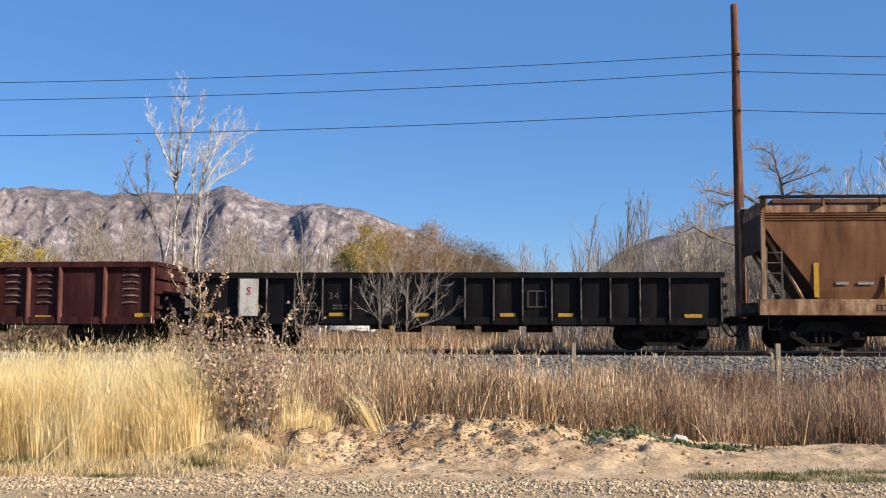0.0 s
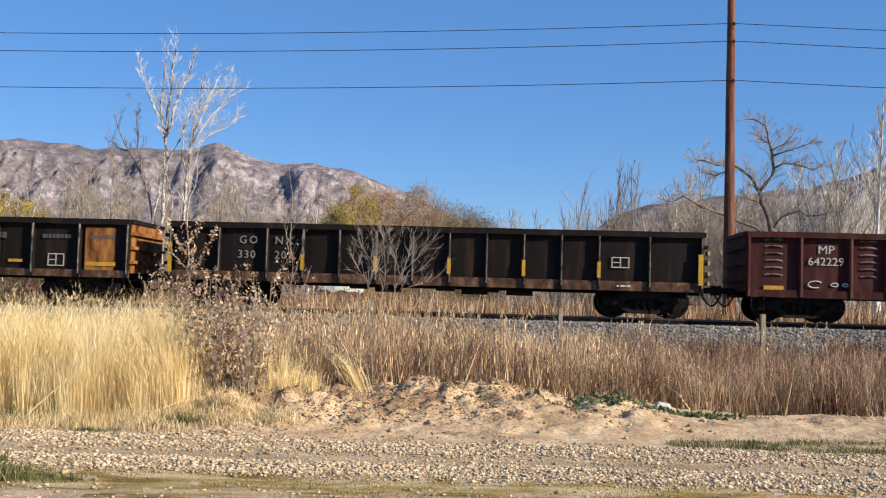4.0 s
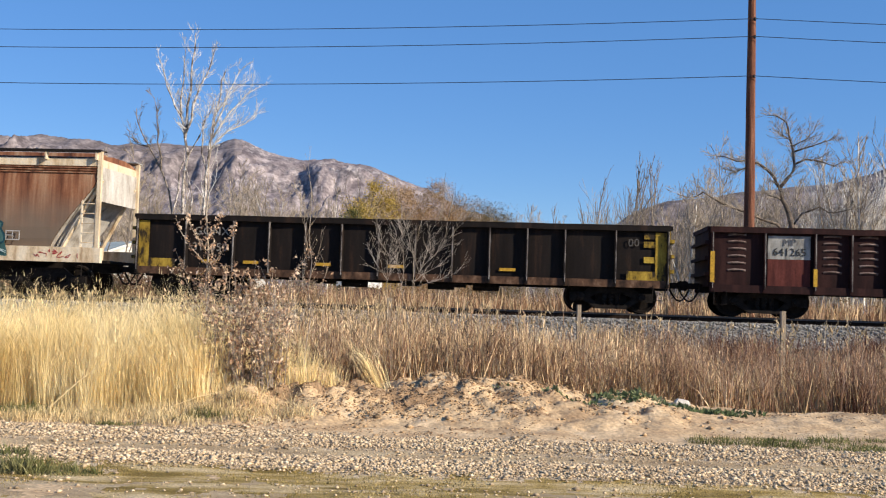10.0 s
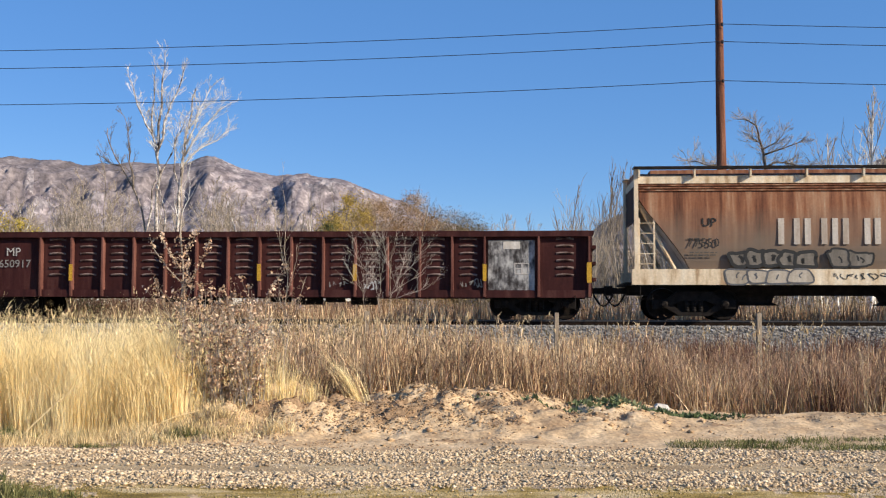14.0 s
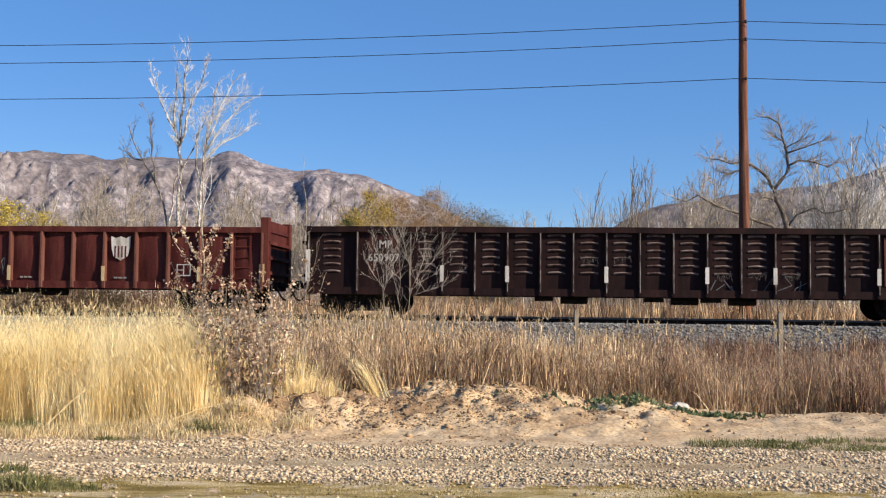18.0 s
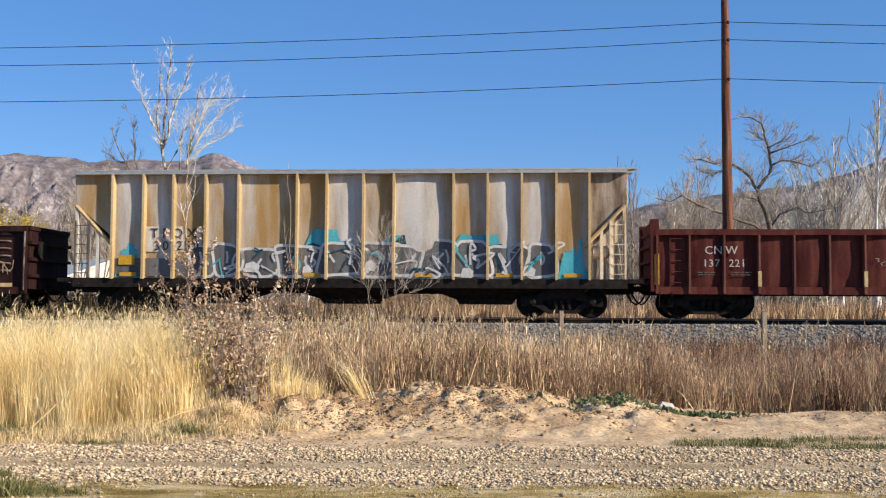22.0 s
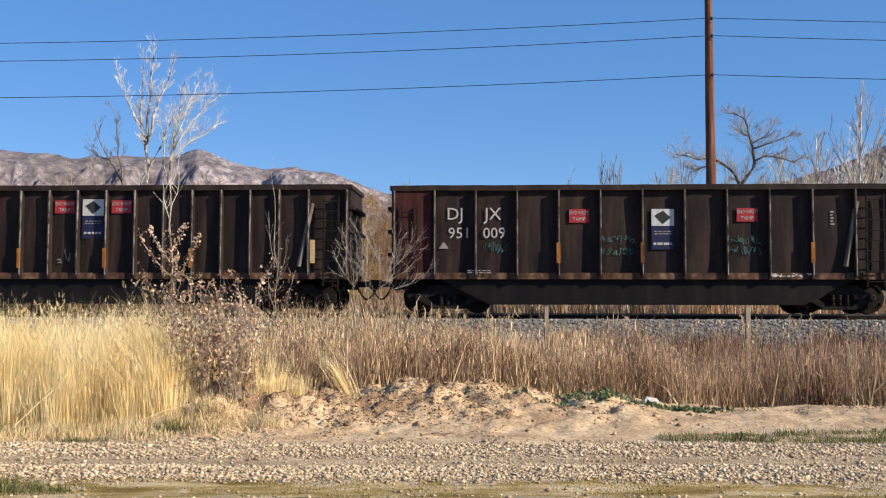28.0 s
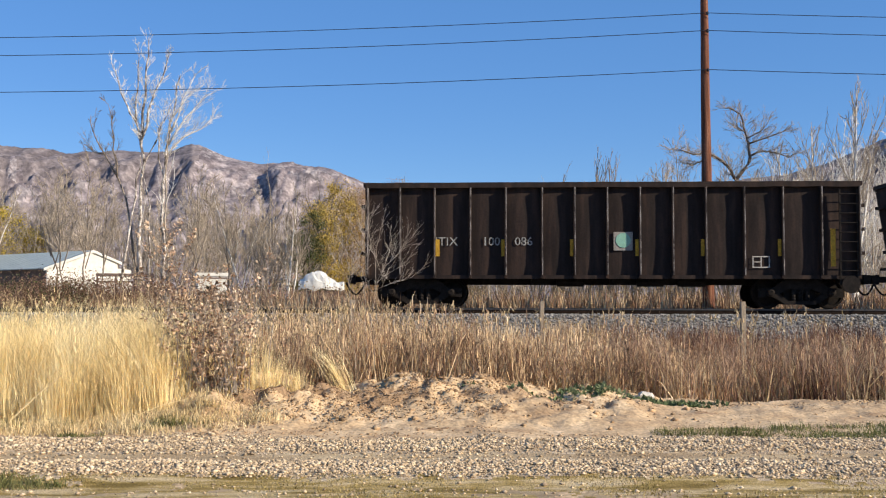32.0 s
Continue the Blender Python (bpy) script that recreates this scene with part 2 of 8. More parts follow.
post_wood = surface("grey_fence_wood", [(0.3, (0.14, 0.11, 0.085)), (0.7, (0.34, 0.28, 0.21))], scale=5, stretch=(4, 4, 0.4), fine=30, rough=0.95)
galv = plain("galvanized_metal", (0.45, 0.44, 0.42), rough=0.5, metal=0.5)


# ---- mesh tools ----
class Shape:
    """Collects boxes, tubes and sheets into one mesh."""

    def __init__(self):
        self.v, self.f = [], []

    def add(self, verts, faces):
        o = len(self.v)
        self.v.extend(verts)
        self.f.extend([tuple(i + o for i in q) for q in faces])
        return self

    def box(self, x0, x1, y0, y1, z0, z1, taper=0.0):
        t = taper
        vs = [(x0, y0, z0), (x1, y0, z0), (x1, y1, z0), (x0, y1, z0), (x0 + t, y0 + t, z1), (x1 - t, y0 + t, z1), (x1 - t, y1 - t, z1), (x0 + t, y1 - t, z1)]
        return self.add(vs, [(3, 2, 1, 0), (4, 5, 6, 7), (0, 1, 5, 4), (1, 2, 6, 5), (2, 3, 7, 6), (3, 0, 4, 7)])

    def tube(self, pts, radii, n=6, cap=True):
        pts = [Vector(p) for p in pts]
        if isinstance(radii, (int, float)):
            radii = [radii] * len(pts)
        vs, fs = [], []
        for i, p in enumerate(pts):
            d = (pts[min(i + 1, len(pts) - 1)] - pts[max(i - 1, 0)]).normalized()
            a = d.cross(Vector((0, 0, 1)) if abs(d.z) < 0.9 else Vector((1, 0, 0))).normalized()
            b = d.cross(a)
            for k in range(n):
                c, s = math.cos(2 * math.pi * k / n), math.sin(2 * math.pi * k / n)
                vs.append(tuple(p + (a * c + b * s) * radii[i]))
        for i in range(len(pts) - 1):
            for k in range(n):
                k2 = (k + 1) % n
                fs.append((i * n + k, i * n + k2, (i + 1) * n + k2, (i + 1) * n + k))
        if cap:
            fs.append(tuple(range(n))[::-1])
            fs.append(tuple(range((len(pts) - 1) * n, len(pts) * n)))
        return self.add(vs, fs)

    def prism(self, outline, y0, y1):
        """An outline in x and z, carried from y0 to y1."""
        n = len(outline)
        vs = [(x, y0, z) for x, z in outline] + [(x, y1, z) for x, z in outline]
        return self.add(vs, [tuple(range(n)), tuple(range(n, 2 * n))[::-1]] + [(i, i + n, (i + 1) % n + n, (i + 1) % n) for i in range(n)])

    def loft(self, rings, closed=True, caps=True):
        n = len(rings[0])
        vs = [p for r in rings for p in r]
        fs = []
        for i in range(len(rings) - 1):
            for k in range(n if closed else n - 1):
                k2 = (k + 1) % n
                fs.append((i * n + k, i * n + k2, (i + 1) * n + k2, (i + 1) * n + k))
        if caps:
            fs += [tuple(range(n))[::-1], tuple(range((len(rings) - 1) * n, len(rings) * n))]
        return self.add(vs, fs)

    def mesh(self, name):
        me = bpy.data.meshes.new(name)
        me.from_pydata([tuple(p) for p in self.v], [], self.f)
        me.update()
        return me


def fix_normals(me):
    bm = bmesh.new()
    bm.from_mesh(me)
    bmesh.ops.recalc_face_normals(bm, faces=bm.faces)
    bm.to_mesh(me)
    bm.free()
    return me


def part(name, shape, material, parent=None, label="", at=None, smooth=False):
    me = fix_normals(shape.mesh(name)) if isinstance(shape, Shape) else shape
    if material is not None and not me.materials:
        me.materials.append(material)
    if smooth:
        me.polygons.foreach_set("use_smooth", [True] * len(me.polygons))
    ob = new(name, me)
    ob.parent = parent
    if at is not None:
        ob.matrix_basis = at
    return tagged(ob, label)


def sheet_mesh(name, verts, faces, material):
    """A mesh out of arrays."""
    me = bpy.data.meshes.new(name)
    me.vertices.add(len(verts))
    me.vertices.foreach_set("co", np.asarray(verts, dtype=np.float32).ravel())
    faces = np.asarray(faces)
    k = faces.shape[1]
    me.loops.add(faces.size)
    me.loops.foreach_set("vertex_index", faces.ravel().astype(np.int32))
    me.polygons.add(len(faces))
    me.polygons.foreach_set("loop_start", np.arange(0, faces.size, k, dtype=np.int32))
    me.update(calc_edges=True)
    me.validate()
    if material is not None:
        me.materials.append(material)
    return me


def empty(name, label, category, group="", kind=""):
    ob = new(name)
    ob.empty_display_size = 0.3
    return tagged(ob, label, category, group, kind)


LETTERS = {}


def lettering(text, size, material, parent, x, z, y, name="lettering", spacing=1.0, wide=1.0):
    """Raised flat characters on a car's side that faces the camera."""
    key = (text, spacing)
    if key not in LETTERS:
        cu = bpy.data.curves.new(name, "FONT")
        cu.body, cu.align_x, cu.align_y, cu.space_character, cu.extrude, cu.resolution_u = text, "CENTER", "CENTER", spacing, 0.003, 2
        ob = bpy.data.objects.new(name, cu)
        scene.collection.objects.link(ob)
        bpy.context.view_layer.update()
        LETTERS[key] = bpy.data.meshes.new_from_object(ob.evaluated_get(bpy.context.evaluated_depsgraph_get()))
        bpy.data.objects.remove(ob)
    me = LETTERS[key].copy()
    me.materials.clear()
    me.materials.append(material)
    ob = new(name, me)
    ob.parent = parent
    ob.matrix_basis = pose(x, y, z, 90, 0, 0) @ Matrix.Diagonal((size * wide, size, 1, 1))
    return ob


# ---- the plan: the track runs past at BETA; q is the distance from its middle towards the camera ----
BETA = -5.0
ALONG = Vector((math.cos(radians(BETA)), math.sin(radians(BETA)), 0))
NEAR = Vector((math.sin(radians(BETA)), -math.cos(radians(BETA)), 0))
MIDDLE = Vector((0, 31.0, 0)) - NEAR * 1.55
RAIL_Z = 1.38
rng = np.random.default_rng(7)


def on_track(u, q=0.0, z=0.0):
    return MIDDLE + ALONG * u + NEAR * q + Vector((0, 0, z))


def at(az, r, z=0.0):
    """A place by its bearing from the camera in degrees and its distance."""
    return Vector((r * math.sin(radians(az)), r * math.cos(radians(az)), z))


def lumps(x, y, s, seed=0.0):
    """A cheap smooth pseudo noise for arrays, from -1 to 1."""
    a = np.sin(x * s * 1.7 + 1.3 * np.sin(y * s * 1.1 + seed) + seed * 2.1)
    b = np.sin(y * s * 1.9 + 1.7 * np.sin(x * s * 1.3 + seed * 1.7) + seed)
    c = np.sin((x + y) * s * 2.9 + 2.1 * np.sin((x - y) * s * 2.3 + seed))
    return (a + b + c) / 3


def patches(x, y, seed):
    """Smooth random values on a grid, from -1 to 1, for arrays."""
    xi, yi = np.floor(x), np.floor(y)
    fx, fy = x - xi, y - yi
    fx, fy = fx * fx * (3 - 2 * fx), fy * fy * (3 - 2 * fy)

    def corner(a, b):
        v = np.sin(a * 127.1 + b * 311.7 + seed * 74.7) * 43758.5453
        return v - np.floor(v)

    low = corner(xi, yi) * (1 - fx) + corner(xi + 1, yi) * fx
    high = corner(xi, yi + 1) * (1 - fx) + corner(xi + 1, yi + 1) * fx
    return 2 * (low * (1 - fy) + high * fy) - 1


def rough(x, y, s, seed=0.0):
    k = s * 0.62
    u, v = 0.8 * x + 0.6 * y, 0.8 * y - 0.6 * x
    return 0.62 * patches(x * k, y * k, seed) + 0.36 * patches(u * k * 2.3, v * k * 2.3, seed + 3) + 0.22 * patches(x * k * 5.1, y * k * 5.1, seed + 7)


def smoothstep(a, b, v):
    t = np.clip((v - a) / (b - a), 0, 1)
    return t * t * (3 - 2 * t)


def track_q(x, y):
    return (x - MIDDLE.x) * NEAR.x + (y - MIDDLE.y) * NEAR.y


def mound_mask(x, y):
    """The bank of dug earth between the road and the reeds."""
    crest = 14.7 + 0.10 * x + 0.4 * lumps(x, y * 0, 0.6, 2.0)
    front = 12.3 + 0.06 * x + 0.35 * lumps(x, y * 0, 0.9, 5.0)
    side = smoothstep(-4.3, -2.2, x) * (1 - 0.78 * smoothstep(1.6, 4.4, x)) * (1 - smoothstep(9, 14, x))
    return smoothstep(front, crest, y) * (1 - smoothstep(crest + 0.6, crest + 2.2, y)) * side


def height(x, y):
    x, y = np.asarray(x, float), np.asarray(y, float)
    q = track_q(x, y)
    z = np.zeros_like(q)
    z += 0.018 * rough(x, y, 1.1) * (q > 15)
    # ruts of the road
    z -= 0.05 * np.exp(-(((y - 11.0 + 0.02 * x) / 0.35) ** 2)) + 0.04 * np.exp(-(((y - 9.2) / 0.4) ** 2))
    m = mound_mask(x, y)
    z += m * (0.40 + 0.20 * rough(x, y, 1.6, 1.0) + 0.15 * rough(x, y, 4.5, 4.0)) + 0.05 * np.sqrt(m) * rough(x, y, 9, 2.0) - 0.05 * m * smoothstep(0.15, 0.6, rough(x, y, 7.0, 13.0))
    # ditch, embankment and the land beyond
    z = np.where(q < 17, z * smoothstep(14.5, 16.5, q) - 0.15 * smoothstep(16.5, 14, q) * smoothstep(8, 11, q), z)
    bank = 0.62 * smoothstep(11, 4.6, q) + 0.56 * smoothstep(4.4, 2.3, q)
    bank = np.where(q < 0, 0.7 + 0.48 * smoothstep(-4.4, -2.3, q), bank)
    z = np.where(q < 11, z * smoothstep(5, 11, q) + bank, z)
    z = z + np.where(q < -6, 0.10 * rough(x, y, 0.35, 3.0), 0)
    return z


# ---- ground ----
gravel = surface("pale_road_gravel", [(0.35, (0.34, 0.245, 0.15)), (0.5, (0.46, 0.345, 0.22)), (0.68, (0.59, 0.465, 0.315))], scale=6, stretch=(0.35, 1.6, 1), fine=55, grain=0.55, bump=0.8, far=0.03)
packed = surface("packed_road_earth", [(0.3, (0.27, 0.187, 0.103)), (0.5, (0.39, 0.286, 0.166)), (0.7, (0.50, 0.389, 0.239))], scale=2.2, stretch=(0.3, 1.4, 1), fine=45, grain=0.3, bump=0.6)
moss = surface("olive_trampled_turf", [(0.38, (0.19, 0.125, 0.028)), (0.47, (0.33, 0.228, 0.070)), (0.55, (0.47, 0.345, 0.165)), (0.68, (0.60, 0.465, 0.28))], scale=2, stretch=(0.5, 1.5, 1), fine=60, grain=0.45, bump=0.8)
dirt = surface("dry_dug_earth", [(0.32, (0.33, 0.215, 0.12)), (0.5, (0.50, 0.35, 0.203)), (0.7, (0.65, 0.48, 0.30))], scale=1.6, fine=22, grain=0.3, bump=0.35, far=0.03)
thatch = surface("straw_litter_soil", [(0.3, (0.10, 0.07, 0.045)), (0.5, (0.19, 0.14, 0.085)), (0.7, (0.30, 0.23, 0.14))], scale=3, fine=30, grain=0.4, bump=0.8)
damp = surface("damp_crumbly_earth", [(0.3, (0.21, 0.132, 0.072)), (0.5, (0.32, 0.207, 0.117)), (0.7, (0.44, 0.30, 0.17))], scale=3, fine=26, grain=0.3, bump=0.4, far=0.03)
ballast_mat = surface("grey_ballast", [(0.3, (0.13, 0.12, 0.108)), (0.5, (0.21, 0.195, 0.175)), (0.7, (0.32, 0.295, 0.265))], scale=9, fine=35, grain=0.5, bump=1.0, far=0.05)
field = surface("dry_field_grass", [(0.3, (0.16, 0.12, 0.06)), (0.5, (0.26, 0.20, 0.11)), (0.7, (0.36, 0.29, 0.17))], scale=0.6, fine=12, grain=0.3, bump=0.5)


def damp_spots(x, y):
    return rough(x * 0.8, y * 1.3, 1.5, 21.0) + 0.25 * rough(x, y, 6.0, 5.0) - 0.25 * smoothstep(2.2, 4.0, x)


def build_ground():
    xs = np.unique(np.concatenate([np.linspace(-3500, -60, 22), np.linspace(-60, -12, 40), np.linspace(-12, -5, 36), np.linspace(-5, 8.5, 280), np.linspace(8.5, 12, 18), np.linspace(12, 60, 40), np.linspace(60, 3500, 22)]))
    ys = np.unique(np.concatenate([np.linspace(-3000, -4, 14), np.linspace(-4, 7, 18), np.linspace(7, 12, 60), np.linspace(12, 17, 115), np.linspace(17, 18, 8), np.linspace(18, 40, 50), np.linspace(40, 120, 40), np.linspace(120, 3800, 30)]))
    X, Y = np.meshgrid(xs, ys)
    Z = height(X, Y)
    nx, ny = len(xs), len(ys)
    verts = np.stack([X, Y, Z], -1).reshape(-1, 3)
    i = np.arange(nx * (ny - 1)).reshape(ny - 1, nx)[:, :-1].ravel()
    faces = np.stack([i, i + 1, i + nx + 1, i + nx], 1)
    me = sheet_mesh("ground", verts, faces, None)
    for m in (gravel, packed, moss, dirt, thatch, ballast_mat, field, damp):
        me.materials.append(m)
    c = verts[faces].mean(1)
    x, y = c[:, 0], c[:, 1]
    q = track_q(x, y)
    w = 0.25 * rough(x, y, 2.1, 9.0) + 0.2 * rough(x, y, 7.0, 4.0)
    idx = np.full(len(c), 4)
    idx[q < 4.5] = 5
    idx[q < -4.5] = 6
    yy = y + 0.02 * x
    road = (yy + w < 12.35) & (q > 15)
    idx[(q > 15.5) & (x > -3.6 + w)] = 3
    idx[(q > 15.5) & (x <= -3.6 + w)] = 4
    idx[(q > 15.5) & (y < 13.5 + w)] = 3
    idx[(mound_mask(x, y) > 0.12) & (damp_spots(x, y) > 0.40)] = 7
    idx[road] = 0
    idx[road & (np.abs(yy + 0.4 * w - 11.0) < 0.28)] = 1
    idx[road & (yy + 1.6 * w < 9.75)] = 2
    low = road & (yy + 2.2 * w < 8.9)
    worn = rough(x, y * 1.6, 1.5, 31.0) + 0.3 * rough(x, y, 6.0, 8.0) - 0.3 * smoothstep(-2.0, 0.5, x)
    idx[low & (worn > -0.04)] = 1
    idx[low & (worn > 0.22)] = 3
    idx[road & (yy + w < 7.4)] = 0
    me.polygons.foreach_set("material_index", idx.astype(np.int32))
    me.polygons.foreach_set("use_smooth", [True] * len(me.polygons))
    tagged(new("ground", me), "gravel road, bank of dug earth and railway embankment in one sheet", "ground", kind="structure")


build_ground()


def stones(name, pts, sizes, material, label, category, flat=0.7):
    """Many small angular stones in one mesh."""
    n = len(pts)
    base = np.array([(1.15, 0.1, -0.2), (-0.9, 0.45, 0.15), (0.2, 0.95, 0.1), (-0.15, -0.85, -0.2), (0.3, -0.1, 0.75), (-0.2, 0.1, -0.7)])
    tri = np.array([(0, 2, 4), (2, 1, 4), (1, 3, 4), (3, 0, 4), (2, 0, 5), (1, 2, 5), (3, 1, 5), (0, 3, 5)])
    a = rng.uniform(0, 2 * np.pi, n)
    jit = base[None] * rng.uniform(0.5, 1.4, (n, 6, 3))
    ca, sa = np.cos(a)[:, None], np.sin(a)[:, None]
    vx = jit[:, :, 0] * ca - jit[:, :, 1] * sa
    vy = jit[:, :, 0] * sa + jit[:, :, 1] * ca
    v = np.stack([vx, vy, jit[:, :, 2] * flat], -1) * np.asarray(sizes)[:, None, None] + np.asarray(pts)[:, None, :]
    f = tri[None] + (np.arange(n) * 6)[:, None, None]
    return tagged(new(name, sheet_mesh(name, v.reshape(-1, 3), f.reshape(-1, 3), material)), label, category, kind="stuff")


stone_mat = surface("broken_road_stone", [(0.3, (0.33, 0.235, 0.142)), (0.55, (0.55, 0.418, 0.27)), (0.75, (0.78, 0.645, 0.47))], scale=9, fine=60, grain=0.45, bump=0.2, island=True)
clod_mat = surface("crumbled_earth_clods", [(0.3, (0.24, 0.152, 0.085)), (0.55, (0.44, 0.30, 0.172)), (0.75, (0.64, 0.475, 0.30))], scale=4, fine=40, grain=0.5, bump=0.5, island=True)
damp_clod = surface("damp_earth_clods", [(0.3, (0.17, 0.105, 0.058)), (0.55, (0.32, 0.208, 0.118)), (0.75, (0.48, 0.33, 0.195))], scale=4, fine=40, grain=0.35, bump=0.5, island=True)
ballast_stone = surface("crushed_granite", [(0.3, (0.14, 0.13, 0.118)), (0.55, (0.25, 0.235, 0.215)), (0.75, (0.41, 0.39, 0.36))], scale=9, fine=40, grain=0.55, bump=0.2, island=True)


def scatter():
    n = 250000
    y = rng.uniform(7.6, 12.6, n)
    x = rng.uniform(-1, 1, n) * (0.46 * y + 0.7) + 0.1
    yy = y + 0.02 * x
    band = np.exp(-(((yy - 12.1) / 0.2) ** 2)) + 0.9 * np.exp(-(((yy - 11.55) / 0.16) ** 2)) + 0.9 * np.exp(-(((yy - 10.45) / 0.2) ** 2)) + 0.75 * np.exp(-(((yy - 9.95) / 0.16) ** 2))
    keep = rng.random(n) < 0.06 + 0.8 * band * (0.8 + 0.6 * rough(x * 0.6, y, 1.9, 3.0))
    keep &= ((yy > 9.6) | (rng.random(n) < 0.16)) & (yy + 0.3 * rough(x, y, 2.1, 9.0) < 12.35)
    x, y = x[keep], y[keep]
    s = np.minimum(rng.gamma(1.9, 0.0046, len(x)) + 0.005, 0.034)
    stones("road_gravel", np.stack([x, y, height(x, y) + s * 0.4], 1), s, stone_mat, "loose pale broken stone lying on the gravel road", "gravel")
    n = 95000
    x, y = rng.uniform(-4.5, 10, n), rng.uniform(12.2, 17.0, n)
    m = mound_mask(x, y)
    keep = rng.random(n) < (m * 1.25 + 0.06 + 0.30 * smoothstep(12.2, 12.6, y) * smoothstep(14.4, 13.2, y) * smoothstep(3.2, 1.4, x) * smoothstep(-3.6, -2.4, x)) * (0.40 + 1.2 * rough(x, y, 2.0, 11.0) + 0.3 * (damp_spots(x, y) > 0.28)) * (1 - 0.8 * smoothstep(2.8, 4.6, x) * smoothstep(15.4, 14.2, y))
    x, y = x[keep], y[keep]
    s = np.minimum(rng.gamma(1.3, 0.0062, len(x)) + 0.006, 0.036)
    wet = damp_spots(x, y) > 0.40
    for mask, mat, nm, lab in ((~wet, clod_mat, "earth_clods", "crumbled dry clods of dug earth on the bank"), (wet, damp_clod, "damp_clods", "dark damp clods of dug earth on the bank")):
        stones(nm, np.stack([x, y, height(x, y) + s * 0.12], 1)[mask], s[mask], mat, lab, "dirt", 0.66)
    n = 420
    x, y = rng.uniform(-3.8, 4.0, n), rng.uniform(12.6, 15.6, n)
    keep = rng.random(n) < mound_mask(x, y) * 1.1 + 0.05
    x, y = x[keep], y[keep]
    s = rng.gamma(1.5, 0.010, len(x)) + 0.02
    stones("large_clods", np.stack([x, y, height(x, y) + s * 0.25], 1), np.minimum(s, 0.06), clod_mat, "large broken clods of dug earth on the bank", "dirt", 0.8)
    n = 21000
    u, q = rng.uniform(-19, 19, n), rng.uniform(1.0, 5.2, n)
    keep = rng.random(n) < smoothstep(5.3, 3.6, q)
    u, q = u[keep], q[keep]
    x, y = MIDDLE.x + ALONG.x * u + NEAR.x * q, MIDDLE.y + ALONG.y * u + NEAR.y * q
    s = rng.uniform(0.03, 0.062, len(u))
    stones("track_ballast", np.stack([x, y, height(x, y) + s * 0.4], 1), s, ballast_stone, "grey crushed stone ballast on the embankment shoulder", "ballast", 0.8)


scatter()


# ---- track ----
def build_track():
    track = empty("railway_track", "steel rails on weathered wooden ties in grey ballast", "railway track", kind="structure")
    track.matrix_basis = pose(MIDDLE.x, MIDDLE.y, 0, 0, 0, BETA)
    half = 420
    for y in (-0.75, 0.75):
        web = Shape().box(-half, half, y - 0.07, y + 0.07, 1.205, 1.225).box(-half, half, y - 0.012, y + 0.012, 1.225, 1.335)
        rail = part("rail", web, rail_steel, track)
        part("rail_head", Shape().box(-half, half, y - 0.035, y + 0.035, 1.335, RAIL_Z), rail_head, rail, "shiny worn running surface")
    tie = fix_normals(Shape().box(-0.115, 0.115, -1.3, 1.3, 1.05, 1.204).mesh("tie"))
    tie.materials.append(tie_wood)
    for i in range(-70, 71):
        part("tie", tie, None, track, at=pose(i * 0.5, random.uniform(-0.04, 0.04), random.uniform(-0.01, 0.0), 0, 0, random.uniform(-1, 1)))


build_track()


# ---- poles and wires ----
def build_pole(u, height_top, label):
    base = on_wire(u)
    pole = empty("utility_pole", label, "utility pole", group="poles along the railway")
    pole.matrix_basis = pose(base.x, base.y, 0.6)
    zs = np.linspace(-0.3, height_top - 0.6, 26)
    rs = [0.215 - 0.095 * (z / height_top) + random.uniform(-0.004, 0.004) for z in zs]
    shaft = Shape().tube([(0.004 * math.sin(z * 1.3) - 0.004 * z, 0.004 * math.cos(z), z) for z in zs], rs, 14)
    part("shaft", shaft, pole_wood, pole, smooth=True)
    for z in WIRE_Z:
        pin = part("bracket", Shape().tube([(0, -0.12, z - 0.6), (0, -0.24, z - 0.6)], 0.015, 6), galv, pole)
        part("insulator", Shape().tube([(0, -0.24, z - 0.68), (0, -0.24, z - 0.64), (0, -0.24, z - 0.6), (0, -0.24, z - 0.56)], [0.02, 0.05, 0.035, 0.045], 10), wire_mat, pin, "small dark insulator")
    return pole


WIRE_Z = (11.83, 11.20, 9.80)
SPAN = 53.0
POLE_FOOT = Vector((10.54, 36.5, 0))


def on_wire(u):
    return POLE_FOOT + ALONG * u


build_pole(0, 13.7, "tall reddish-brown wooden utility pole beyond the railway track")
build_pole(-SPAN, 13.6, "tall brown wooden utility pole farther along the track")
build_pole(SPAN, 13.8, "tall brown wooden utility pole farther along the track")


def build_wires():
    for z, sag in zip(WIRE_Z, (0.58, 0.62, 0.58)):
        pts = []
        for span in (-1, 0):
            for i in range(24):
                k = i / 24
                p = on_wire((span + k) * SPAN)
                pts.append((p.x + NEAR.x * 0.24, p.y + NEAR.y * 0.24, z - 4 * sag * k * (1 - k)))
        p = on_wire(SPAN)
        pts.append((p.x, p.y, z))
        wire = part("overhead_wire", Shape().tube(pts, 0.013, 5), wire_mat)
        tagged(wire, "thin dark overhead wire strung between wooden poles", "wire", group="overhead wires")


build_wires()


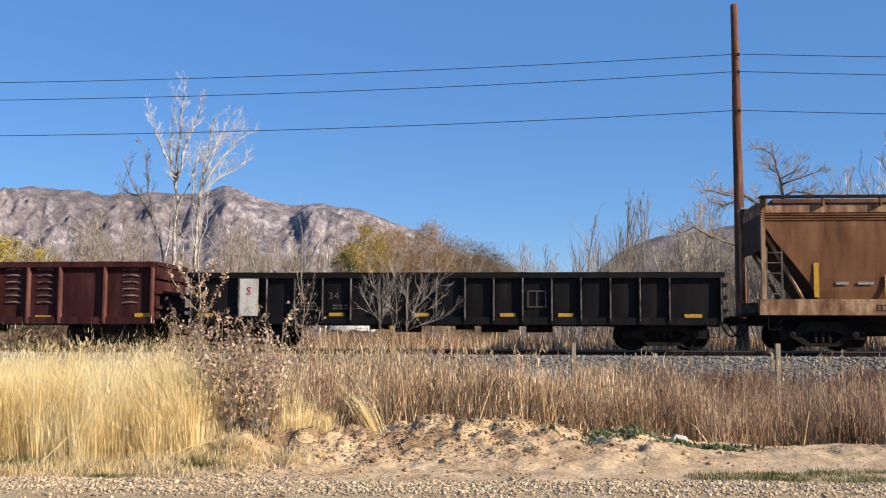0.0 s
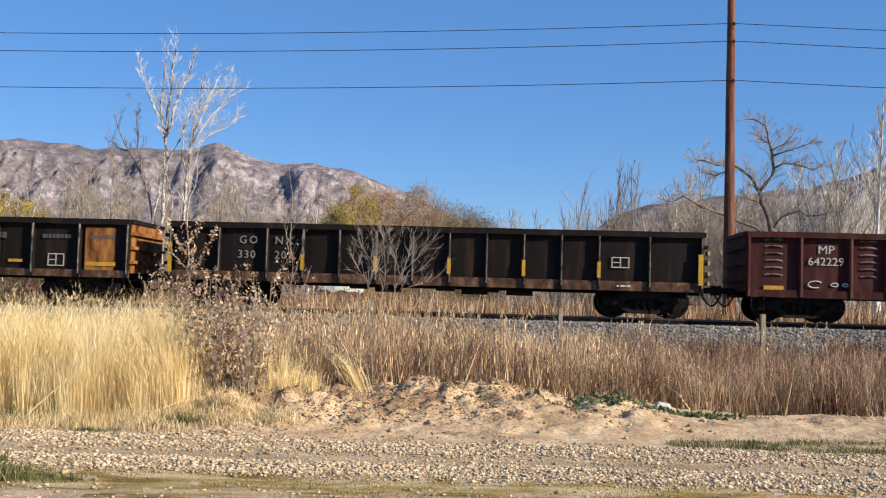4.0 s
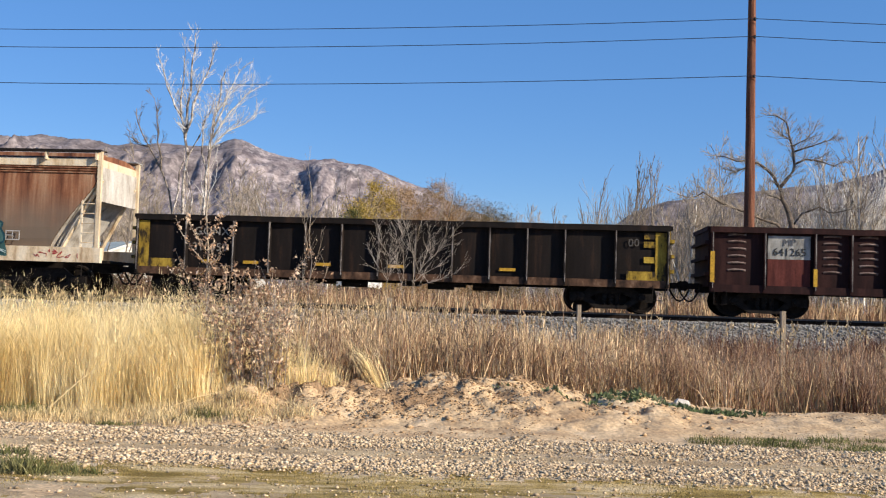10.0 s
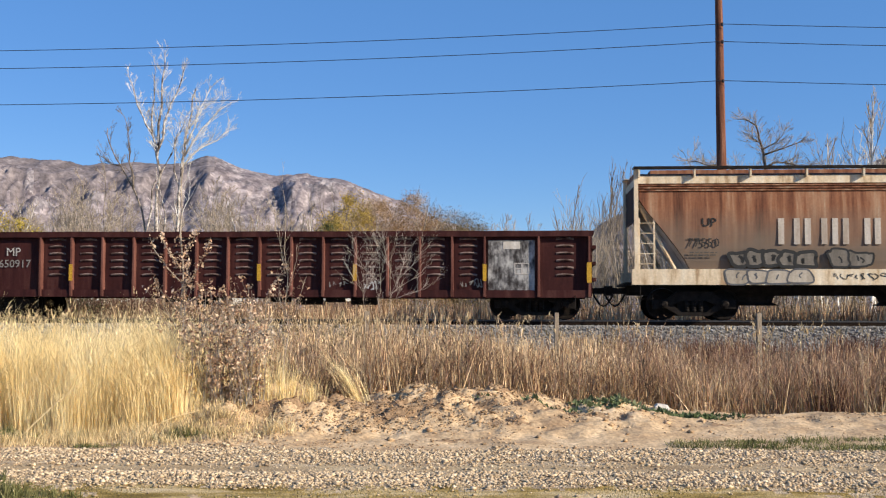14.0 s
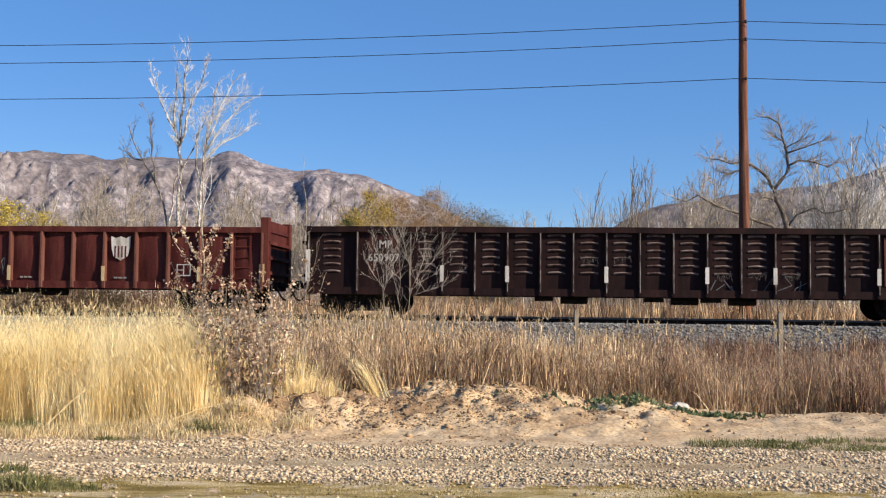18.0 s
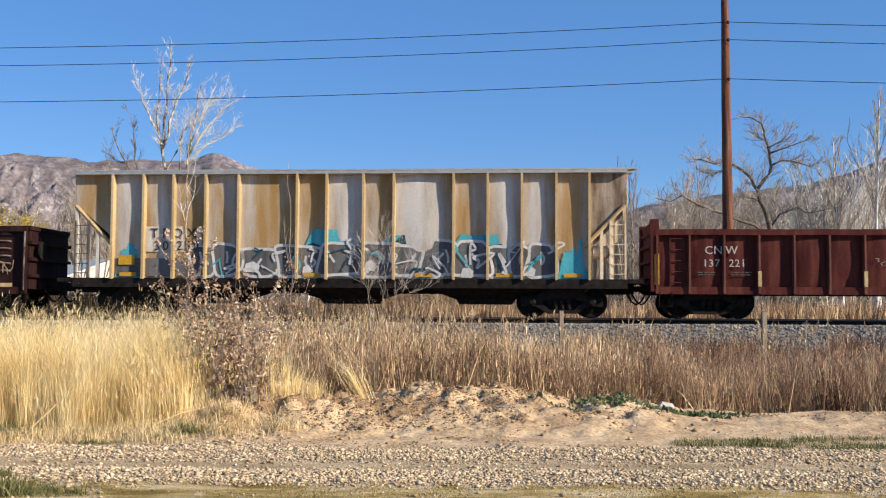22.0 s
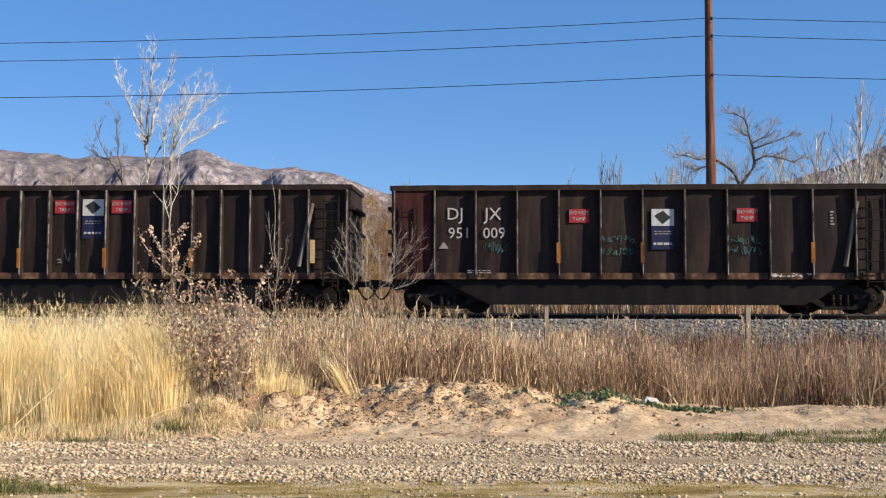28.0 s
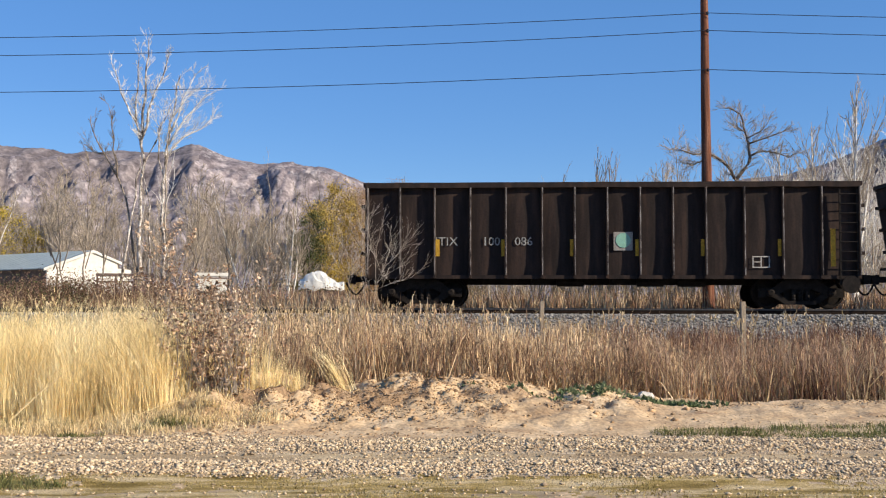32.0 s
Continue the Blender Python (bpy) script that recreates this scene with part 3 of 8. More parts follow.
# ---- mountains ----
# the purple-grey of distance haze is mixed into these slope colours
rock = surface("haze_tinted_limestone_and_scrub", [(0.36, (0.105, 0.087, 0.096)), (0.45, (0.165, 0.138, 0.147)), (0.54, (0.24, 0.203, 0.208)), (0.64, (0.36, 0.31, 0.308))], scale=0.016, stretch=(1, 1, 1.6), fine=0.09, grain=0.3, bump=0.0, rough=0.95)
cliff = surface("haze_tinted_limestone_cliff", [(0.36, (0.105, 0.09, 0.098)), (0.48, (0.175, 0.153, 0.16)), (0.62, (0.32, 0.283, 0.282))], scale=0.022, stretch=(1, 1, 1.4), fine=0.11, grain=0.3, bump=0.0, rough=0.95)
scrub = surface("haze_tinted_scrub_slope", [(0.34, (0.095, 0.079, 0.083)), (0.5, (0.165, 0.139, 0.142)), (0.66, (0.27, 0.23, 0.228))], scale=0.018, fine=0.08, grain=0.3, bump=0.0, rough=0.95)


def build_range(name, label, bearings, tops, r0, r1, material, steps, fade, seed):
    """A mountain front: its crest follows the bearings and heights in degrees; spurs and gullies run down it aslant."""
    az = np.linspace(bearings[0], bearings[-1], steps)
    top = np.interp(az, bearings, tops)
    rows = 150
    t = np.concatenate([np.linspace(0, 1.0, rows - 8), np.linspace(1.03, 1.4, 8)])
    verts, crag = [], []
    for tj in t:
        for a, el in zip(az, top):
            tc = min(tj, 1.0)
            r = r0 + (r1 - r0) * tj
            x, y = r * math.sin(radians(a)), r * math.cos(radians(a))
            arc, up = r1 * radians(a), 1300 * tc
            bend = 90 * noise.noise(Vector((arc * 0.0021, up * 0.0024, seed + 8)))
            lean = arc - 0.55 * up + bend
            spur = noise.ridged_multi_fractal(Vector((lean * 0.0026, up * 0.0011, seed)), 1.0, 2.2, 3, 1.0, 1.6) - 1.0
            fine = noise.fractal(Vector((lean * 0.010, up * 0.0075, seed + 3)), 0.8, 2.1, 5)
            broken = noise.ridged_multi_fractal(Vector((lean * 0.010, up * 0.0055, seed + 11)), 0.9, 2.2, 3, 1.0, 1.6) - 1.0
            wild = 0.38 + 1.0 * smoothstep(-9.6, -7.5, a) + 0.95 * smoothstep(-15.0, -18.0, a)
            steep = smoothstep(0.45, 0.62, tc + 0.05 * fine) * 0.06 + smoothstep(0.78, 0.92, tc + 0.04 * fine) * 0.14
            prof = 0.42 * tc + 0.38 * tc * tc + steep if tj <= 1 else 1 - 0.9 * (tj - 1)
            full = r1 * math.tan(radians(el))
            env = math.sin(math.pi * min(tc, 0.985)) ** 0.55
            z = 1.6 + full * prof + fade * env * wild * (46 * spur + 38 * fine + 13 * broken) * full / 480
            z += fade * (2.2 * noise.noise(Vector((arc * 0.02, 0, seed))) + 1.3 * noise.noise(Vector((arc * 0.07, 0, seed))) if tj > 0.95 else 0)
            verts.append((x, y, z))
            crag.append(0.5 * spur * wild + 1.1 * noise.fractal(Vector((lean * 0.017, up * 0.020, seed + 6)), 0.7, 2.1, 4))
    i = np.arange(steps * (rows - 1)).reshape(rows - 1, steps)[:, :-1].ravel()
    faces = np.stack([i, i + 1, i + steps + 1, i + steps], 1)
    me = sheet_mesh(name, verts, faces, material)
    me.materials.append(scrub)
    me.materials.append(cliff)
    jj, aa = i // steps, az[i % steps]
    wander = 5 * np.sin(aa * 1.9) + 3 * np.sin(aa * 5.3 + 1) + 2 * np.sin(aa * 13.1)
    kind = np.zeros(len(i), int)
    if name == "mountain_range":
        kind[np.asarray(crag)[i] > 0.30] = 2
        kind[jj + 1.6 * wander > 114 + 60 * smoothstep(-12.5, -9.0, aa)] = 1
    me.polygons.foreach_set("material_index", kind.astype(np.int32))
    me.polygons.foreach_set("use_smooth", [True] * len(me.polygons))
    tagged(new(name, me), label, "mountain", kind="structure")


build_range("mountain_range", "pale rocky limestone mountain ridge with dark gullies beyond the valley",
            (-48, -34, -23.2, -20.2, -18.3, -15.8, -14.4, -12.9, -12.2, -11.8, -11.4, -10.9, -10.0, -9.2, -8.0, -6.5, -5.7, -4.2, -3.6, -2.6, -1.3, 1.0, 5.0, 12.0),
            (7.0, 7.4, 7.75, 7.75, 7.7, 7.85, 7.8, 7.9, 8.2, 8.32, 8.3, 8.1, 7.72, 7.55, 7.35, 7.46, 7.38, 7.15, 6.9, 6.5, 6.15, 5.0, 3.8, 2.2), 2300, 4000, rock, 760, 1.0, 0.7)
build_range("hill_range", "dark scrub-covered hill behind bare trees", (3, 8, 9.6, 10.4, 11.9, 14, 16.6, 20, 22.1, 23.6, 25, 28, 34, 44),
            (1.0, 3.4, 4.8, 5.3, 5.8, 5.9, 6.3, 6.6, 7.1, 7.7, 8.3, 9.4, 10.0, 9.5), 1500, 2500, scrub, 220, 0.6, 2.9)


# ---- the train ----
CARS = []
WHEELS = []
WHEEL_R = 0.485


def car_pose(u):
    p = on_track(u)
    return pose(p.x, p.y, RAIL_Z, 0, 0, BETA)


def wheel_profile(shape, y, side):
    """A pressed steel wheel round the y axis."""
    prof = [(0.0, 0.10), (0.10, 0.10), (0.14, 0.05), (0.36, 0.03), (0.40, 0.07), (0.46, 0.07), (0.485, -0.05), (0.485, -0.075), (0.40, -0.07), (0.36, -0.02), (0.14, -0.03), (0.0, -0.06)]
    n = 22
    rings = [[(r * math.cos(2 * math.pi * k / n), y + side * d, r * math.sin(2 * math.pi * k / n)) for k in range(n)] for r, d in prof]
    shape.loft(rings, caps=False)


def make_truck_meshes():
    frame_out = Shape().prism([(-1.22, 0.34), (-1.22, 0.60), (-0.80, 0.63), (-0.50, 0.86), (0.50, 0.86), (0.80, 0.63), (1.22, 0.60), (1.22, 0.34), (0.82, 0.36), (0.62, 0.46), (0.36, 0.58), (-0.36, 0.58), (-0.62, 0.46), (-0.82, 0.36)], -0.06, 0.06)
    frame_out.prism([(-0.82, 0.36), (-0.62, 0.46), (-0.36, 0.24), (0.36, 0.24), (0.62, 0.46), (0.82, 0.36), (0.42, 0.13), (-0.42, 0.13)], -0.05, 0.05)
    springs = Shape()
    springs.tube([(0, 0, 0.25 + 0.33 * k / 8) for k in range(9)], [0.075 if k % 2 else 0.06 for k in range(9)], 8)
    wheelset = Shape()
    wheel_profile(wheelset, -0.75, -1)
    wheel_profile(wheelset, 0.75, 1)
    wheelset.tube([(0, -1.1, 0), (0, 1.1, 0)], 0.085, 10)
    for k in range(3):
        a = 2 * math.pi * k / 3
        wheelset.tube([(0.06 * math.cos(a), -1.1, 0.06 * math.sin(a)), (0.06 * math.cos(a), -1.215, 0.06 * math.sin(a))], 0.018, 6)
    cap = Shape().tube([(0, 0.02, 0), (0, -0.10, 0), (0, -0.13, 0)], [0.115, 0.115, 0.07], 12)
    # the wider box is an added dark block closing the gaps behind the springs
    bolster = Shape().box(-0.2, 0.2, -1.0, 1.0, 0.45, 0.72).box(-0.45, 0.45, -0.88, 0.88, 0.22, 0.58)
    out = {}
    for k, s, m in (("side_frame", frame_out, under), ("springs", springs, under), ("wheelset", wheelset, wheel_steel), ("bearing_cap", cap, under), ("bolster", bolster, under)):
        out[k] = fix_normals(s.mesh(k))
        out[k].materials.append(m)
    return out


TRUCK = make_truck_meshes()


def truck(car, x):
    t = part("truck", TRUCK["bolster"], None, car, "dark steel four-wheel truck", at=pose(x, 0, 0))
    for y in (-1.0, 1.0):
        part("side_frame", TRUCK["side_frame"], None, t, at=pose(0, y, 0))
        for dx in (-0.2, 0.0, 0.2):
            part("spring", TRUCK["springs"], None, t, at=pose(dx, y, 0))
    for dx in (-0.89, 0.89):
        WHEELS.append((part("wheelset", TRUCK["wheelset"], None, t, "worn steel wheels on one axle", at=pose(dx, 0, 0.485)), dx))
        part("bearing_cap", TRUCK["bearing_cap"], None, t, at=pose(dx, -1.06, 0.485))


def coupler(car, x, side):
    s = Shape().box(min(x, x + side * 0.42), max(x, x + side * 0.42), -0.09, 0.09, 0.80, 0.98)
    s.prism([(x + side * 0.40, 0.74), (x + side * 0.60, 0.76), (x + side * 0.64, 1.02), (x + side * 0.40, 1.04)], -0.17, 0.15)
    c = part("coupler", s, under, car)
    pts = [(x + side * (0.05 + 0.6 * k / 8), -0.35 - 0.06 * math.sin(math.pi * k / 8), 0.78 - 0.36 * math.sin(math.pi * k / 8)) for k in range(9)]
    part("brake_hose", Shape().tube(pts, 0.03, 6), under, c, "hanging rubber brake hose")


def ladder(car, x0, x1, z0, z1, y, rungs, material, name="ladder"):
    s = Shape()
    for x in (x0, x1):
        s.box(x - 0.025, x + 0.025, y - 0.03, y + 0.02, z0, z1)
    lad = part(name, s, material, car)
    rung = Shape().tube([(x0, y - 0.03, 0), (x1, y - 0.03, 0)], 0.016, 6)
    me = fix_normals(rung.mesh("rung"))
    me.materials.append(material)
    for k in range(rungs):
        part("rung", me, None, lad, at=pose(0, 0, z0 + (z1 - z0) * (k + 0.5) / rungs))


def stirrup(car, x, z, material):
    part("stirrup_step", Shape().tube([(x - 0.18, -1.5, z), (x - 0.18, -1.5, z - 0.42), (x + 0.18, -1.5, z - 0.42), (x + 0.18, -1.5, z)], 0.018, 6), material, car)


def panel_mesh(x0, x1, z0, z1, y, bulge, nx=8, nz=9):
    """A plate between two posts, dished and dented by years of loads."""
    sd = random.uniform(0, 50)
    amp = bulge * random.uniform(0.35, 1.2)
    vs = []
    for j in range(nz + 1):
        for i in range(nx + 1):
            fx, fz = i / nx, j / nz
            d = amp * math.sin(math.pi * fx) * math.sin(math.pi * fz) ** 0.6
            d += 0.45 * bulge * noise.noise(Vector((x0 + fx * (x1 - x0) + sd, fz * (z1 - z0) * 1.1, sd))) * math.sin(math.pi * fx)
            vs.append((x0 + fx * (x1 - x0), y - d, z0 + fz * (z1 - z0)))
    w = nx + 1
    return Shape().add(vs, [(j * w + i, j * w + i + 1, (j + 1) * w + i + 1, (j + 1) * w + i) for j in range(nz) for i in range(nx)])


def strip(car, x0, x1, z0, z1, y, material, name="reflective_strip", label=""):
    return part(name, Shape().box(x0, x1, y - 0.006, y + 0.004, z0, z1), material, car, label)


def bars(car, x, z, y, width, rows, material, h=0.05, gap=0.09, name="stencil_lines"):
    """Writing too small to read."""
    s = Shape()
    r = random.Random(int(x * 100) + rows)
    for k in range(rows):
        xx = x - width / 2
        while xx < x + width / 2 - 0.04:
            w = r.uniform(0.05, 0.16)
            s.box(xx, min(xx + w, x + width / 2), y - 0.005, y, z - k * gap - h / 2, z - k * gap + h / 2)
            xx += w + 0.035
    return part(name, s, material, car)


def framed_plate(car, x, z, y, w, h, material, cross=True):
    """The outlined inspection stencil: a frame with two fields."""
    t = 0.03
    s = Shape().box(x - w / 2, x + w / 2, y - 0.006, y, z + h / 2 - t, z + h / 2).box(x - w / 2, x + w / 2, y - 0.006, y, z - h / 2, z - h / 2 + t)
    for xx in (-w / 2, -t / 2, w / 2 - t):
        s.box(x + xx, x + xx + t, y - 0.006, y, z - h / 2 + t, z + h / 2 - t)
    if cross:
        s.box(x - w / 2 + t, x - t / 2, y - 0.006, y, z - 0.012, z + 0.012)
    return part("inspection_stencil", s, material, car)


def open_car(label, s_left, s_right, top, bottom, widths, depth, body, post_mat, sill_mat, louvers=(), wall_y=-1.36, name="gondola_car", bulge=0.045, chord=0.17, posts_to=None, sill_h=0.16, ends=True, group="freight cars of the train", end_mat=None):
    """An open freight car; x runs along the train from its middle. Returns the car, the post places and the wall's y."""
    car = empty(name, label, "freight car", group)
    length = s_right - s_left
    h = length / 2
    k = length / sum(widths)
    xs = [-h]
    for w in widths:
        xs.append(xs[-1] + w * k)
    yw = wall_y
    for i in range(len(widths)):
        me = panel_mesh(xs[i], xs[i + 1], bottom, top, yw, bulge if i not in louvers else 0.02)
        part("side_panel", me, body, car, smooth=True)
        if i in louvers:
            lo = Shape()
            mx = (xs[i] + xs[i + 1]) / 2
            half = min(0.26, (xs[i + 1] - xs[i]) / 2 - 0.2)
            for j in range(6):
                z = bottom + (top - bottom) * (0.30 + 0.112 * j)
                rows = []
                for k in range(7):
                    f = math.sin(math.pi * (0.04 + 0.92 * k / 6)) ** 0.7
                    x = mx - half + 2 * half * k / 6
                    rows.append([(x, yw - 0.022, z + 0.03 * f + 0.055), (x, yw - 0.026 - 0.05 * f, z + 0.03 * f + 0.018), (x, yw - 0.022, z + 0.03 * f - 0.012)])
                lo.loft(rows, closed=False, caps=False)
            part("louvers", lo, louver_tip, car, "pressed steel louvers")
    part("far_side_wall", Shape().box(-h, h, -yw - 0.02, -yw + 0.03, bottom, top), body, car)
    for x in (-h, h):
        sgn = 1 if x > 0 else -1
        part("end_wall", Shape().box(x - 0.03, x + 0.03, yw + 0.02, -yw - 0.02, bottom + 0.1, top - 0.02), end_mat or body, car)
        for z in (0.25, 0.5, 0.75):
            part("end_rib", Shape().box(min(x, x + sgn * 0.14), max(x, x + sgn * 0.14), yw - 0.04, -yw + 0.04, bottom + (top - bottom) * z - 0.05, bottom + (top - bottom) * z + 0.05), end_mat or body, car)
        part("end_chord", Shape().box(x - 0.08, x + 0.08, yw - 0.06, -yw + 0.06, top - 0.12, top + 0.004), body, car)
    part("floor", Shape().box(-h + 0.05, h - 0.05, yw + 0.05, -yw - 0.05, bottom + 0.12, bottom + 0.2), under, car)
    for y0, y1 in ((yw - 0.16, yw + 0.02), (-yw - 0.02, -yw + 0.16)):
        n, c = 24, Shape()
        rings = []
        for i in range(n + 1):
            xa, dz, dy = -h + length * i / n, random.uniform(-0.010, 0.010), random.uniform(-0.012, 0.012)
            rings.append([(xa, y0 + dy, top - chord + dz), (xa, y1 + dy, top - chord + dz), (xa, y1 + dy, top + dz * 0.6), (xa, y0 + dy, top + dz * 0.6)])
        c.loft(rings)
        part("top_chord", c, body, car, "heavy steel top rail")
        part("side_sill", Shape().box(-h, h, y0 + 0.05, y1 - 0.05, bottom - 0.06, bottom + sill_h), sill_mat, car)
    pz0 = bottom - 0.04 if posts_to is None else posts_to
    for i, x in enumerate(xs):
        if i in (0, len(xs) - 1):
            x += 0.06 if i == 0 else -0.06
        for sgn, lab in ((-1, "post"), (1, "far_post")):
            y = yw if sgn < 0 else -yw
            p = Shape()
            vs = []
            for z, e in ((pz0, 0.055), (pz0 + 0.35, 0.04), (top - chord, 0.035)):
                d = depth if z > pz0 + 0.1 else depth * 0.85
                vs.append([(x - e, y, z), (x + e, y, z), (x + e * 0.7, y + sgn * d, z), (x - e * 0.7, y + sgn * d, z)])
            p.loft(vs)
            part(lab, p, body if post_mat is post_grey else post_mat, car)
            # worn corner strip; the bright line of sun along it is in its colour
            if sgn < 0 and post_mat is post_grey:
                part("worn_edge", Shape().box(x + 0.003, x + 0.028, y - depth - 0.006, y - depth * 0.5, pz0 + 0.1, top - chord), worn_edge, car, "worn steel edge with its sunlit line painted in")
    part("centre_sill", Shape().box(-h - 0.1, h + 0.1, -0.25, 0.25, 0.72, max(bottom + 0.1, 0.95)), under, car)
    for x in (-h * 0.28, 0.05 * h, h * 0.22):
        part("brake_gear", Shape().box(x - 0.28, x + 0.28, -0.85, -0.45, bottom - 0.2, bottom).tube([(x + 0.5, -0.7, bottom - 0.15), (x + 1.3, -0.7, bottom - 0.15)], 0.13, 8), under, car)
    for sgn in (-1, 1):
        truck(car, sgn * (h - 1.65))
        coupler(car, sgn * (h + 0.08), sgn)
        stirrup(car, sgn * (h - 0.3), bottom, under)
    CARS.append((car, (s_left + s_right) / 2))
    return car, xs, yw


SHORT = [1.55, 1.42] + [1.018] * 10 + [1.42, 1.55]
LONG = [1.55, 1.6] + [0.97] * 14 + [1.6, 1.55]
LOUV_S, LOUV_L = {0, *range(2, 12), 13}, {0, *range(2, 16), 17}
PANEL = [1.55, 1.45] + [1.09] * 9 + [1.45, 1.55]


def mid(xs, i):
    return (xs[i] + xs[i + 1]) / 2


def car_black_low():
    car, xs, y = open_car("low black gondola car with a white board and small yellow strips", 158.52, 174.45, 2.29, 0.80, [1.55] + [0.86] * 15 + [1.55], 0.16, black, post_grey, black, bulge=0.03)
    strip(car, xs[0] + 0.25, xs[0] + 0.75, 0.86, 1.06, y - 0.05, yellow)
    strip(car, xs[-1] - 1.1, xs[-1] - 0.6, 0.86, 1.06, y - 0.05, yellow)
    for i in (4, 7, 10, 12):
        strip(car, mid(xs, i) - 0.23, mid(xs, i) + 0.23, 0.98, 1.08, y - 0.05, yellow)
    strip(car, xs[1] + 0.05, xs[1] + 0.62, 0.98, 2.10, y - 0.17, off_white, "placard_board", "dirty white board")
    lettering("S", 0.34, sign_red, car, xs[1] + 0.33, 1.72, y - 0.185, "placard_letter")
    lettering("HC", 0.30, dim_letters, car, mid(xs, 3), 1.9, y - 0.06)
    lettering("193 34", 0.30, dim_letters, car, mid(xs, 3) + 0.45, 1.58, y - 0.06, spacing=1.15)
    bars(car, mid(xs, 3), 1.36, y - 0.05, 0.5, 3, dim_letters)
    bars(car, mid(xs, 4) + 0.1, 1.3, y - 0.05, 0.45, 2, dim_letters)
    framed_plate(car, mid(xs, 11), 1.5, y - 0.05, 0.55, 0.5, post_grey, False)


def car_maroon_short():
    car, xs, y = open_car("oxide red ribbed gondola car with white numbers and yellow strips", 141.3, 157.42, 2.63, 0.78, SHORT, 0.17, maroon, post_red, maroon, LOUV_S)
    lettering("MP", 0.36, white_paint, car, mid(xs, 1), 2.12, y - 0.06, wide=1.05)
    lettering("642229", 0.34, white_paint, car, mid(xs, 1), 1.78, y - 0.06, wide=1.02)
    for i in (0, 3, 6, 9, 11, 13):
        strip(car, mid(xs, i) - 0.28 + (0.45 if i == 13 else 0), mid(xs, i) + 0.28 + (0.45 if i == 13 else 0), 0.90, 1.06 if i in (0, 13) else 0.98, y - 0.05, yellow)
    swirl = Shape()
    for a, r, w in ((0.0, 0.2, 1.5), (0.55, 0.1, 2), (0.85, 0.08, 2)):
        swirl.tube([(mid(xs, 1) - 0.3 + a + r * math.cos(t), y - 0.05, 1.12 + 0.5 * r * math.sin(t)) for t in np.linspace(0.5, 0.5 + math.pi * w, 14)], 0.018, 4)
    part("spray_scribble", swirl, white_spray, car, "thin white sprayed scribble")


def car_dark_panel():
    car, xs, y = open_car("dark sooty gondola car with rusty light sill and yellow post strips", 124.04, 140.05, 2.55, 0.85, PANEL, 0.2, dirty_black, post_grey, rust_sill, sill_h=0.22)
    for i, a, b in ((1, "GO", "330"), (2, "NX", "201")):
        lettering(a, 0.34, grey_letters, car, mid(xs, i) + (0.15 if i == 1 else -0.05), 2.02, y - 0.06, spacing=1.3)
        lettering(b, 0.34, grey_letters, car, mid(xs, i) + (0.1 if i == 1 else -0.05), 1.58, y - 0.06, spacing=1.15)
    framed_plate(car, mid(xs, 11) - 0.1, 1.62, y - 0.06, 0.52, 0.32, white_paint)
    for i in (3, 5, 7, 9, 11):
        strip(car, xs[i] - 0.05, xs[i] + 0.05, 1.15, 1.62, y - 0.205, yellow)
    strip(car, xs[-1] - 0.16, xs[-1] - 0.02, 1.0, 1.9, y - 0.205, yellow)
    strip(car, xs[0] + 0.02, xs[0] + 0.14, 1.0, 1.9, y - 0.205, yellow)
    bars(car, mid(xs, 11), 0.93, y - 0.12, 0.4, 1, off_white)
    ladder(car, xs[0] + 0.25, xs[0] + 0.7, 0.7, 2.35, y - 0.07, 6, under)
    for i in range(4):
        part("bent_rib_end", Shape().box(xs[-1] + 0.14, xs[-1] + 0.20, y, y + 0.5, 1.0 + 0.3 * i, 1.12 + 0.3 * i), ochre, car)


def car_orange_ends():
    car, xs, y = open_car("black gondola car with rust-orange end panels and yellow dashes", 106.78, 122.82, 2.56, 0.83, PANEL, 0.2, dirty_black, post_grey, rust_sill, end_mat=orange_end)
    for i in (0, 12):
        x = mid(xs, i)
        strip(car, x - 0.62, x + 0.3, 0.95, 2.3, y - 0.055, orange_end, "rusted_patch", "orange rusted paint patch")
        strip(car, x - 0.6, x + 0.35, 1.12, 1.24, y - 0.075, yellow)
    for i in (4, 7, 10, 2):
        strip(car, mid(xs, i) - 0.22, mid(xs, i) + 0.22, 1.18, 1.27, y - 0.06, yellow)
    lettering("GONX", 0.37, grey_letters, car, mid(xs, 1) + 0.05, 2.13, y - 0.06, spacing=1.1)
    lettering("310936", 0.34, grey_letters, car, mid(xs, 1) + 0.02, 1.66, y - 0.06, spacing=1.1)
    framed_plate(car, mid(xs, 11), 1.28, y - 0.06, 0.52, 0.38, white_paint)
    bars(car, mid(xs, 9) + 0.3, 2.0, y - 0.06, 1.0, 1, dim_letters, 0.18)
    bars(car, mid(xs, 11), 2.0, y - 0.06, 0.9, 1, dim_letters, 0.12)
    bars(car, mid(xs, 12) - 0.1, 2.0, y - 0.06, 0.8, 1, dim_letters, 0.12)


